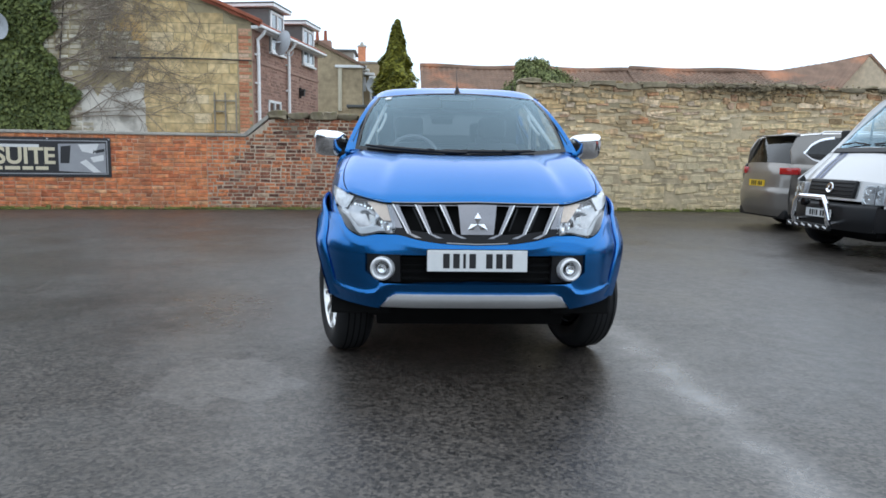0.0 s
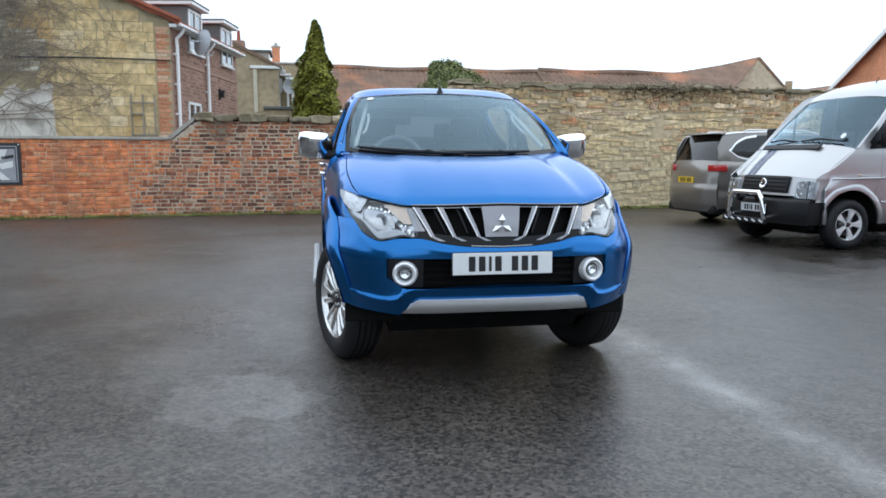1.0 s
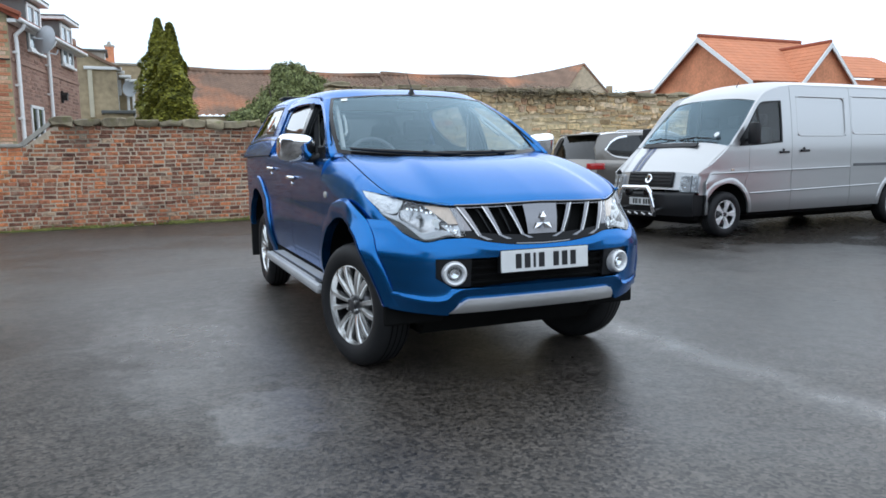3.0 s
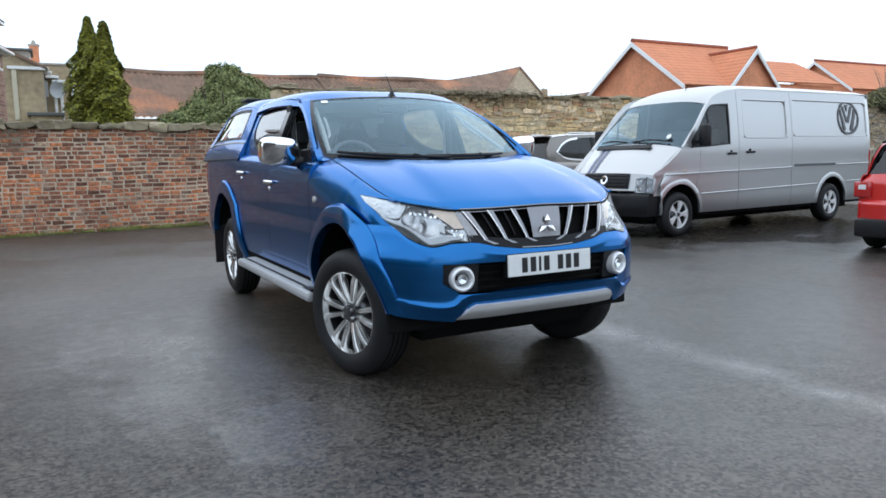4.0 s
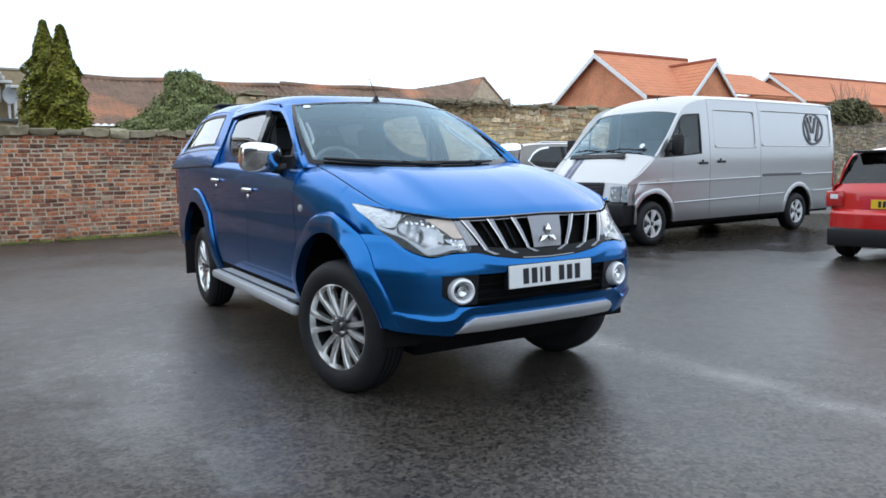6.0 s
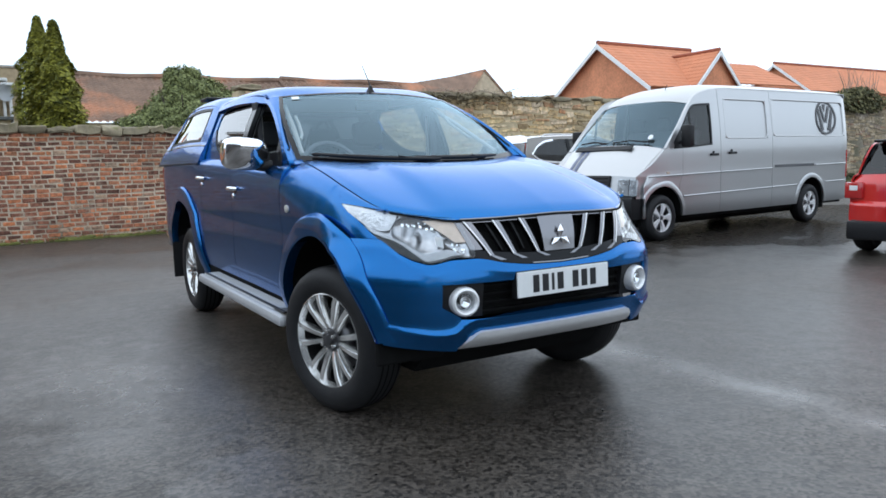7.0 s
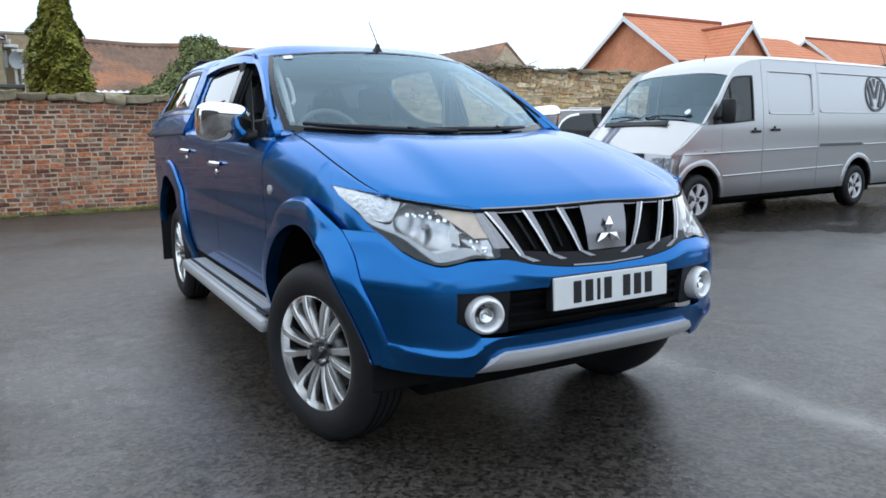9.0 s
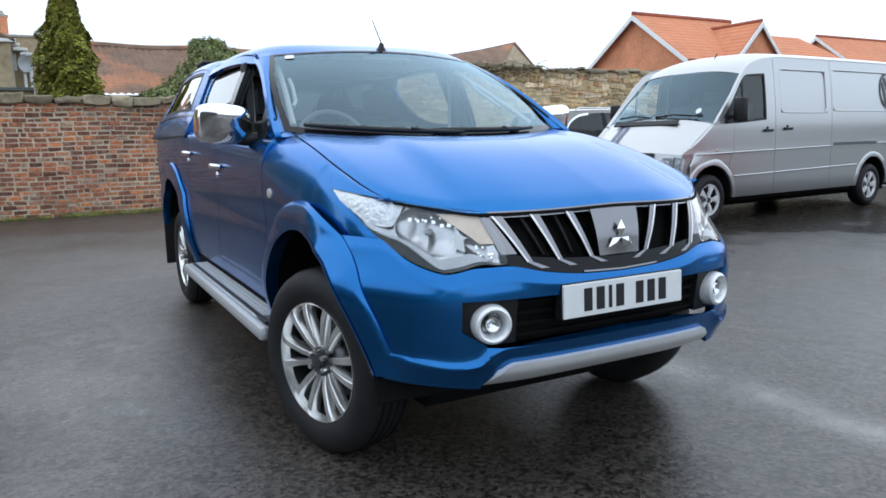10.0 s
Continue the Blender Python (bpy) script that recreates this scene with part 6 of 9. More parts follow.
def barns():
    b = thing("pantile_barn", "long low barn with a weathered red pantile roof", "barn")
    pantile_roof("roof", 1.0, 18.0, 46.4, 4.27, 54.0, 8.05, ROOF_BROWN, b, sag=.05)
    solid("ridge", geo_tube([(x, 54.0, 8.06 + .06 * math.sin(x * .8)) for x in np.linspace(1, 18, 30)], .26, 8), ROOF_BROWN, b, "", True)
    solid("wall", geo_box((1.0, 46.8, 0), (18, 53.8, 4.3)), BUFF, b, "stone barn wall")
    b2 = thing("pantile_barn", "long low barn with a weathered brown roof", "barn")
    pantile_roof("roof", 17.6, 34.0, 46.4, 4.3, 54.0, 8.20, ROOF_BROWN, b2, sag=.05)
    solid("ridge", geo_tube([(x, 54.0, 8.20 + .06 * math.sin(x * .8)) for x in np.linspace(17.8, 34, 30)], .26, 8), ROOF_BROWN, b2, "", True)
    solid("wall", geo_box((18.0, 48.3, 0), (34, 53.8, 5.2)), CREAM, b2)
    g = thing("gabled_barn", "stone barn with a brown tiled roof and pale gable", "barn")
    solid("gable_wall", geo_prism([(33.0, 0), (41.9, 0), (41.5, 6.0), (37.5, 9.62), (32.6, 6.0)], 53.6, 54.2, "y"), PALE_STONE, g, "pale stone gable")
    P = np.array([[(28.5 + (4.0 + 5.0 * j / 8) * i / 30, 50.0 + 3.7 * j / 8 + .0, (6.0 + (8.1 + 1.55 * i / 30 - 6.0) * j / 8) + .04 * (i % 2)) for j in range(9)] for i in range(31)])
    surf("roof", [P], ROOF_BROWN, g, (0, -1, 1), .1, "brown tiled roof", smooth=False)
    solid("roof", geo_prism([(37.4, 9.66), (41.8, 5.66), (41.8, 5.82), (37.5, 9.84)], 53.5, 62, "y"), ROOF_BROWN, g)
    solid("wall", geo_box((28.5, 50.4, 0), (32.6, 60, 6.0)), BUFF, g)
    # distant chimney tops and a white gable end
    w = thing("distant_house", "small white gabled house far behind the wall", "house")
    solid("wall", geo_prism([(46.0, 0), (51.5, 0), (51.5, 6.4), (49.4, 7.9), (46.0, 6.2)], 58, 64, "y"), CREAM, w)
    solid("roof", geo_prism([(45.8, 6.15), (49.4, 7.95), (51.7, 6.3), (51.7, 6.5), (49.4, 8.2), (45.8, 6.4)], 57.8, 64, "y"), ROOF_BROWN, w)
    solid("chimney", geo_box((45.0, 60, 6.2), (45.5, 60.5, 8.6), .02), BUFF, w)


barns()


def tiled_slope(P00, P01, P11, P10, n, m):
    """A roof slope in stepped rows: ridge from P00 to P01, eave from P10 to P11."""
    P00, P01, P11, P10 = (np.array(p, float) for p in (P00, P01, P11, P10))
    rows = []
    for i in range(n):
        for q, up in ((0, .0), (1, .022)):
            t = (i + q) / n
            a, b = P00 + (P10 - P00) * t, P01 + (P11 - P01) * t
            k = np.linspace(0, 1, m + 1)[:, None]
            r = a + (b - a) * k
            r[:, 2] += up + .02 * (np.arange(m + 1) % 2)
            rows.append(r)
    return np.stack(rows)


def new_house(name, apex, half, drop, length, label):
    """A brick house with its ridge along x and a white-edged gable end."""
    h = thing(name, label, "house", "new houses")
    ax, ay, az = apex
    ez = az - drop
    g = half + .3
    gz = ez - .3 * drop / half
    solid("gable_wall", geo_prism([(ay - half, 0), (ay + half, 0), (ay + half, ez), (ay, az - .12), (ay - half, ez)], ax, ax + .3, "x"), ORANGE_BRICK, h, "orange brick gable")
    solid("side_wall", geo_box((ax + .3, ay - half, 0), (ax + length, ay + half, ez - .05)), ORANGE_BRICK, h)
    for s in (-1, 1):
        surf("roof", [tiled_slope((ax - .35, ay, az), (ax + length, ay, az), (ax + length, ay + s * g, gz), (ax - .35, ay + s * g, gz), 14, int(length / .3))], ROOF_ORANGE, h, (0, 0, 1), .08, "terracotta tiled roof", smooth=False)
        solid("bargeboard", geo_prism([(ay, az - .04), (ay + s * g, gz - .02), (ay + s * g, gz - .26), (ay, az - .30)], ax - .42, ax - .34, "x"), UPVC, h, "white bargeboard")
    solid("ridge_tile", geo_tube([(ax - .35, ay, az + .05), (ax + length, ay, az + .05)], .12, 8), ROOF_RED, h, "", True)
    return h


NEW_LABEL = "new orange brick house with a terracotta roof and white bargeboards"
a = new_house("new_house", (27.6, 27.75, 7.66), 3.65, 2.55, 7.4, NEW_LABEL)
# front wing of the first house with its own gable
WX, WZ, WY = 32.45, 7.0, 23.6
solid("gable_wall", geo_prism([(WX - 2.2, 0), (WX + 2.2, 0), (WX + 2.2, 4.7), (WX, WZ - .14), (WX - 2.2, 4.7)], WY + .2, WY + .5, "y"), ORANGE_BRICK, a, "orange brick gable")
for s in (-1, 1):
    surf("roof", [tiled_slope((WX, WY, WZ), (WX, 26.9, WZ), (WX + s * 2.5, 26.9, WZ - 2.6), (WX + s * 2.5, WY, WZ - 2.6), 12, 14)], ROOF_ORANGE, a, (0, 0, 1), .08, "", smooth=False)
    solid("bargeboard", geo_prism([(WX, WZ - .04), (WX + s * 2.5, WZ - 2.62), (WX + s * 2.5, WZ - 2.86), (WX, WZ - .30)], WY - .1, WY - .02, "y"), UPVC, a, "white bargeboard")
solid("ridge_tile", geo_tube([(WX, WY, WZ + .04), (WX, 26.9, WZ + .04)], .10, 8), ROOF_RED, a, "", True)
b_ = thing("new_house", "lower new brick house with a hipped terracotta roof", "house", "new houses")
surf("roof", [tiled_slope((36.5, 28.6, 7.25), (42.6, 28.6, 7.25), (43.8, 26.0, 5.6), (36.5, 26.0, 5.6), 8, 26)], ROOF_ORANGE, b_, (0, 0, 1), .08, "terracotta tiled roof", smooth=False)
solid("side_wall", geo_box((37.0, 26.3, 0), (43.4, 30, 5.5)), ORANGE_BRICK, b_)
new_house("new_house", (56.35, 36.4, 9.0), 3.15, 2.4, 34.0, NEW_LABEL)

# ---- plants ----
def leaf_material(name, a, b_, rough=.6):
    m = bpy.data.materials.new(name)
    m.use_nodes = True
    n, l = m.node_tree.nodes, m.node_tree.links
    p = n["Principled BSDF"]
    g = n.new("ShaderNodeNewGeometry")
    r = n.new("ShaderNodeValToRGB")
    r.color_ramp.elements[0].color = (*a, 1)
    r.color_ramp.elements[1].color = (*b_, 1)
    l.new(g.outputs["Random Per Island"], r.inputs[0])
    l.new(r.outputs[0], p.inputs["Base Color"])
    p.inputs["Roughness"].default_value = rough
    p.inputs["Subsurface Weight"].default_value = 0.0
    return m


LEAF_CYPRESS = leaf_material("cypress_foliage", (.062, .072, .010), (.34, .325, .036), .8)
LEAF_IVY = leaf_material("ivy_leaf", (.042, .062, .014), (.17, .20, .050), .7)
LEAF_BUSH = leaf_material("bush_leaf", (.070, .090, .030), (.32, .35, .13), .7)
BARK = material("bark", (.075, .058, .045), rough=.95, noise_amt=.3, noise_scale=15)
TWIG = material("bare_twig", (.27, .22, .17), rough=.95, noise_amt=.25, noise_scale=10)


def leaf_cloud(points, size, rnd, up=.3, stretch=1.6):
    """Many small folded leaves at points with normals: vertices and faces."""
    V, F = [], []
    for p, nrm in points:
        n = (Vector(nrm) + Vector((rnd.gauss(0, .5), rnd.gauss(0, .5), rnd.gauss(up, .4)))).normalized()
        t = n.cross(Vector((rnd.gauss(0, 1), rnd.gauss(0, 1), rnd.gauss(0, 1)))).normalized()
        b = n.cross(t)
        s = size * rnd.uniform(.55, 1.3)
        p = Vector(p)
        k = len(V)
        V += [p - t * s * .5 * stretch, p + b * s * .5 + n * s * .12, p + t * s * .5 * stretch, p - b * s * .5 + n * s * .12]
        F += [(k, k + 1, k + 2), (k, k + 2, k + 3)]
    return V, F


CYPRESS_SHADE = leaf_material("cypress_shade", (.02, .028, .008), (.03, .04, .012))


def cypress(x, y, height, wide, lean, num, seed, label):
    rnd = random.Random(seed)
    t = thing("cypress_tree", label, "tree", "cypresses behind the old wall", at=Matrix.Translation((x, y, 0)))
    solid("trunk", geo_tube([(0, 0, 0), (lean * .3, 0, height * .3), (lean * .9, 0, height * .9)], [.16, .12, .03], 10), BARK, t, "", True)
    prof = pw((0, .76), (.12, .92), (.30, 1.0), (.42, .98), (.55, .91), (.66, .80), (.76, .60), (.84, .37), (.91, .21), (.96, .11), (1.0, .03))
    ph = rnd.uniform(0, 6)
    pts = []
    for _ in range(num):
        u = rnd.random() ** .85
        a = rnd.uniform(0, 2 * math.pi)
        z = u * height
        lump = 1 + .10 * math.sin(a * 3 + z * 2.1 + ph) + .10 * math.sin(a * 5 - z * 4.3 + ph) + .11 * math.sin(z * 8 + a * 2) + .06 * math.sin(z * 15 - a * 7)
        r = float(prof(u)) * wide * lump * rnd.uniform(.80, 1.04) + (.05 * rnd.random() if u > .86 else 0)
        pts.append(((lean * u + r * math.cos(a), r * math.sin(a), z), (math.cos(a), math.sin(a), .6)))
    solid("crown", leaf_cloud(pts, .062, rnd, .9, 2.2), LEAF_CYPRESS, t, "gold-tipped dark green foliage")
    # dark core within the foliage; its colour stands in for inner shade
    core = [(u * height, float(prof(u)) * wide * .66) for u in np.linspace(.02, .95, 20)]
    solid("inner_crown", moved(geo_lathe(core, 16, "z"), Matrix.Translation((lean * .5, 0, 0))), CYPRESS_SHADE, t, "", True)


cypress(-.68, 25.2, 6.5, .88, .09, 30000, 21, "tall dense green-gold conical cypress tree")
cypress(-.70, 18.3, 5.13, .66, .09, 22000, 24, "shorter slender green-gold conical cypress tree")


def ivy_mound():
    rnd = random.Random(4)
    t = thing("ivy_bush", "large rounded ivy bush growing over a barn roof", "bush", at=Matrix.Translation((8.6, 46.5, 0)))
    stems = []
    for k in range(7):
        a = k * .9
        stems.append(geo_tube([(.3 * math.cos(a), .3 * math.sin(a), 0), (.8 * math.cos(a), .8 * math.sin(a), 3), (1.6 * math.cos(a), 1.2 * math.sin(a), 6)], [.15, .1, .04], 7))
    solid("stem", join(*stems), BARK, t, "", True)
    pts = []
    blobs = ((0, 0, 6.7, 1.1, 1.1), (1.2, 0, 6.15, 1.5, 1.05), (2.5, 0, 5.4, 1.7, 1.0), (3.6, 0, 4.8, 1.5, .9), (0, .2, 5.2, 1.85, 1.5), (-1.2, 0, 4.6, 1.6, 1.0), (-2.6, 0, 4.1, 1.5, .65), (1.5, -.3, 4.2, 3.2, 1.6), (-.6, 0, 7.40, .50, .42), (.55, 0, 7.45, .62, .40))
    for bx, by, bz, rx, rz in blobs:
        for _ in range(int(4400 * rx * rz)):
            u, a = rnd.uniform(-1, 1), rnd.uniform(0, 2 * math.pi)
            q = math.sqrt(1 - u * u)
            lump = rnd.uniform(.80, 1.10) * (1 + .12 * math.sin(a * 4 + u * 5) + .07 * math.sin(a * 9 - u * 11))
            pts.append(((bx + rx * q * math.cos(a) * lump, by + rx * .6 * q * math.sin(a) * lump, bz + rz * u * lump), (q * math.cos(a), q * math.sin(a), u)))
    solid("crown", leaf_cloud(pts, .10, rnd, .1, 2.0), LEAF_BUSH, t, "pale green leaves")
    # dark lumps behind the leaves, coloured to imitate shade between them
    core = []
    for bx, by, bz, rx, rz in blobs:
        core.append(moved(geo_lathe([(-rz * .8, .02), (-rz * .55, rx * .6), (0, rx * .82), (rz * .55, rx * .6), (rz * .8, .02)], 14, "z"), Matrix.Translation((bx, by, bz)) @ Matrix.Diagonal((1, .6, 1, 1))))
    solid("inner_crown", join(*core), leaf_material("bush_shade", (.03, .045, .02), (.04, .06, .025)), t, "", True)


ivy_mound()


def gable_ivy():
    rnd = random.Random(8)
    t = thing("ivy", "dark green ivy covering the end of a stone gable", "ivy", at=GABLE.spot())
    pts = []
    while len(pts) < 20000:
        s, z = rnd.uniform(GL - 8.2, GL - 3.9), rnd.uniform(1.2, 6.4)
        edge = GL - 4.35 - .55 * max(0, (z - 2.2) / 3) + .22 * math.sin(z * 3.1) + .12 * math.sin(z * 8)
        if s < edge:
            depth = .10 + .14 * (.5 + .5 * math.sin(s * 3.1 + z * 2.3)) * (.5 + .5 * math.sin(z * 4.2 - s))
            pts.append(((s, -depth * rnd.uniform(.4, 1.2), z), (0, -1, .2)))
    solid("leaf_mass", leaf_cloud(pts, .088, rnd, .3, 1.3), LEAF_IVY, t, "glossy ivy leaves")
    st = []
    for k in range(10):
        x = GL - 4.6 - k * .33
        st.append(geo_tube([(x, -.03, .0), (x + rnd.uniform(-.2, .2), -.04, 2.5), (x + rnd.uniform(-.4, .4), -.04, 5.8)], [.03, .02, .01], 5))
    solid("stem", join(*st), BARK, t, "", True)
    # bare climber spreading from the ivy
    c = thing("bare_climber", "leafless grey-brown climbing twigs fanned over stonework", "climber", at=GABLE.spot())
    tw, stems_ = [], []

    def grow(p, ang, length, r, lvl):
        pts_ = [Vector(p)]
        for k in range(6):
            ang += rnd.gauss(0, .16)
            q = pts_[-1] + Vector((math.cos(ang), 0, math.sin(ang))) * length / 6
            q.y = -.03 - .05 * rnd.random()
            pts_.append(q)
            if lvl < 3 and k > 0 and rnd.random() < .62:
                grow(q, ang + rnd.choice((-1, 1)) * rnd.uniform(.3, .9), length * rnd.uniform(.4, .7), r * .62, lvl + 1)
        (stems_ if lvl == 0 else tw).append(geo_tube(pts_, [r * (1 - .11 * k) for k in range(7)], 4))
    for k in range(40):
        z = rnd.uniform(1.9, 5.9)
        grow((GL - 4.45 - .2 * (z > 3), -.04, z), rnd.uniform(.05, .75), rnd.uniform(.9, 2.6), .017, 0)
    solid("stem", join(*stems_), TWIG, c, "long bare stems")["kind"] = "stuff"
    solid("twig", join(*tw), TWIG, c, "thin bare twigs")["kind"] = "stuff"


gable_ivy()


def wall_top_growth():
    rnd = random.Random(17)
    tw = []
    for k in range(110):
        s = rnd.choice((rnd.gauss(5.4, .7), rnd.uniform(1.2, 6.8), rnd.gauss(6.0, .5)))
        p = Vector((s, rnd.uniform(-.06, .3), 2.80 + rnd.uniform(0, .1)))
        pts_ = [p]
        a = rnd.uniform(-.25, .25) + rnd.choice((0, math.pi))
        for j in range(5):
            a += rnd.gauss(0, .25)
            pts_.append(pts_[-1] + Vector((math.cos(a) * .11, rnd.uniform(-.04, .02), .05 * math.sin(a * 2) + .008 * (2 - j))))
        tw.append(geo_tube(pts_, [.008, .007, .006, .005, .004, .003], 4))
    c = thing("dry_creeper", "dry brown creeper twigs matted along a stone wall top", "creeper", at=STONE.spot())
    solid("twig", join(*tw), TWIG, c)["kind"] = "stuff"
    pts = []
    for _ in range(2600):
        s = rnd.choice((rnd.gauss(5.6, .5), rnd.uniform(.2, 8.5), rnd.uniform(4, 7)))
        if s < .1:
            continue
        pts.append(((s, rnd.uniform(-.09, .1), 2.80 + rnd.choice((abs(rnd.gauss(0, .05)), -abs(rnd.gauss(0, .14))))), (0, -.5, 1)))
    solid("dry_leaf", leaf_cloud(pts, .055, rnd, .5, 1.4), leaf_material("dry_moss", (.13, .105, .06), (.34, .265, .155), .9), c, "dry leaves and moss")
    # evergreen tuft with bare stems further along
    b = thing("wall_shrub", "dark moss and shrub tuft with bare stems on a wall", "shrub", at=STONE.spot(23.2, 2.92, -.1))
    pts = []
    for _ in range(3200):
        u = rnd.gauss(0, 1.0)
        h = .55 * math.exp(-(u / 1.3) ** 2) + .12
        pts.append(((u + rnd.uniform(-.1, .1), rnd.uniform(-.42, .3), rnd.uniform(-.28 if abs(u) < 1 else -.12, h)), (0, -1, .5)))
    solid("crown", leaf_cloud(pts, .10, rnd, .3, 1.5), leaf_material("shrub_leaf", (.040, .042, .016), (.17, .155, .065), .85), b)
    st = []
    for k in range(26):
        x = rnd.uniform(-.9, 1.5)
        st.append(geo_tube([(x, 0, .2), (x + rnd.uniform(-.2, .3), 0, .7), (x + rnd.uniform(-.5, .6), 0, rnd.uniform(.9, 1.5))], [.014, .010, .004], 4))
    solid("stem", join(*st), TWIG, b)


wall_top_growth()


def weed_verge():
    rnd = random.Random(61)
    v = thing("weed_verge", "dark overgrown strip of weeds and soil under the wall", "weeds", kind="stuff", at=STONE.spot())
    g = []
    for k in range(46):
        q = 10.2 + k * .28 + rnd.uniform(-.08, .08)
        g.append(moved(rough_block(rnd.uniform(.3, .5), rnd.uniform(.7, 1.0), rnd.uniform(.08, .16), .03, .03, rnd), Matrix.Translation((q, -.42 + rnd.uniform(-.08, .08), .03))))
    solid("soil", join(*g), SOIL, v, "dark damp soil", True)
    pts = []
    for _ in range(9000):
        q, o = rnd.uniform(10.0, 23.2), abs(rnd.gauss(0, .36))
        if o > .95:
            continue
        pts.append(((q, -.06 - o, .05 + rnd.random() ** 2 * .42 * (1 - .75 * o) * (.6 + .4 * math.sin(q * 2.3) ** 2)), (0, -.6, .6)))
    solid("leaf", leaf_cloud(pts, .085, rnd, .4, 2.2), leaf_material("weed_leaf", (.022, .028, .010), (.085, .095, .030), .8), v)


weed_verge()

# ---- other vehicles ----
SILVER = material("silver_paint", (0.475, 0.475, 0.475), rough=0.33, metal=0.84, coat=0.25, noise_amt=0.04, noise_scale=1200)
GREY_PAINT = material("grey_brown_paint", (0.22, 0.20, 0.178), rough=0.32, metal=0.6, coat=1.0, noise_amt=0.05, noise_scale=1200)
RED_PAINT = material("red_paint", (0.55, 0.012, 0.010), rough=0.3, metal=0.1, coat=1.0, noise_amt=0.04, noise_scale=1200)
VAN_LAMP = material("van_lamp", (0.42, 0.42, 0.43), rough=0.3, metal=0.4, noise_amt=0.35, noise_scale=14, bump=0.2, bump_scale=40)
STRIPE = material("dark_blue_stripe", (0.035, 0.055, 0.13), rough=0.4, coat=0.4)
VAN_GREY = material("van_badge_grey", (0.07, 0.07, 0.075), rough=0.5)


def spine(stations, i0, i1, name, mat, parent, n=31, per=5, thick=.02, label="", span=1.0, lift=0.0, power=2.2, out=(0, 0, 1)):
    """A crowned strip across a vehicle between two stations (y, centre z, half width, edge z, bow): the edge lies bow further back than the centre."""
    st = np.array(stations[i0:i1 + 1], float)
    t = np.linspace(0, len(st) - 1, (len(st) - 1) * per + 1)
    f = [np.interp(t, range(len(st)), st[:, k]) for k in range(5)]
    if len(st) > 2:
        f = [pw(*zip(range(len(st)), st[:, k]))(t) for k in range(5)]
    S = np.linspace(-span, span, n)[:, None]
    A = np.abs(S) ** power
    X = f[2][None, :] * S
    Y = f[0][None, :] + f[4][None, :] * A
    Z = f[1][None, :] + (f[3] - f[1])[None, :] * A + lift
    return surf(name, [np.stack([X, Y, Z], 2)], mat, parent, out, thick, label)


def strip(y0, y1, lo, hi, xf, s, ny=24, nz=6, off=0.0):
    ys = np.linspace(y0, y1, ny)
    L = lo(ys) if callable(lo) else np.full(ny, lo)
    H = hi(ys) if callable(hi) else np.full(ny, hi)
    H = np.maximum(H, L + .001)
    Z = L[:, None] + (H - L)[:, None] * np.linspace(0, 1, nz)
    Y = np.repeat(ys[:, None], nz, 1)
    return np.stack([s * (xf(Y, Z) + off), Y, Z], 2)


def arch_low(base, arches):
    def f(y):
        y = np.asarray(y, float)
        z = np.full(y.shape, base)
        for cy, cz, r in arches:
            k = np.abs(y - cy) < r
            z = np.where(k, np.maximum(z, cz + np.sqrt(np.clip(r * r - (y - cy) ** 2, 0, None))), z)
        return z
    return f


def arch_lip(cy, cz, r, w, xf, s, mat, parent, a0=0, a1=180, out=.012):
    th = np.radians(np.linspace(a0, a1, 48))[:, None]
    q = np.linspace(0, 1, 5)[None, :]
    R = r + w * q
    Y, Z = cy + R * np.cos(th), cz + R * np.sin(th)
    X = xf(Y, Z) + out * np.sqrt(np.clip(1 - q ** 2, 0, 1)) + .002
    o = surf("arch_lip", [np.stack([s * X, Y, Z], 2)], mat, parent, (s, 0, 0), .03)
    liner = np.stack([np.stack([s * (xf(cy + (r + .005) * np.cos(th[:, 0]), cz + (r + .005) * np.sin(th[:, 0])) - dx), cy + (r + dr) * np.cos(th[:, 0]), cz + (r + dr) * np.sin(th[:, 0])], 1) for dx, dr in ((.02, .0), (.30, .02), (.30, -r + .05))])
    surf("arch_liner", [liner], UNDER, o, (-s, 0, 0), 0)


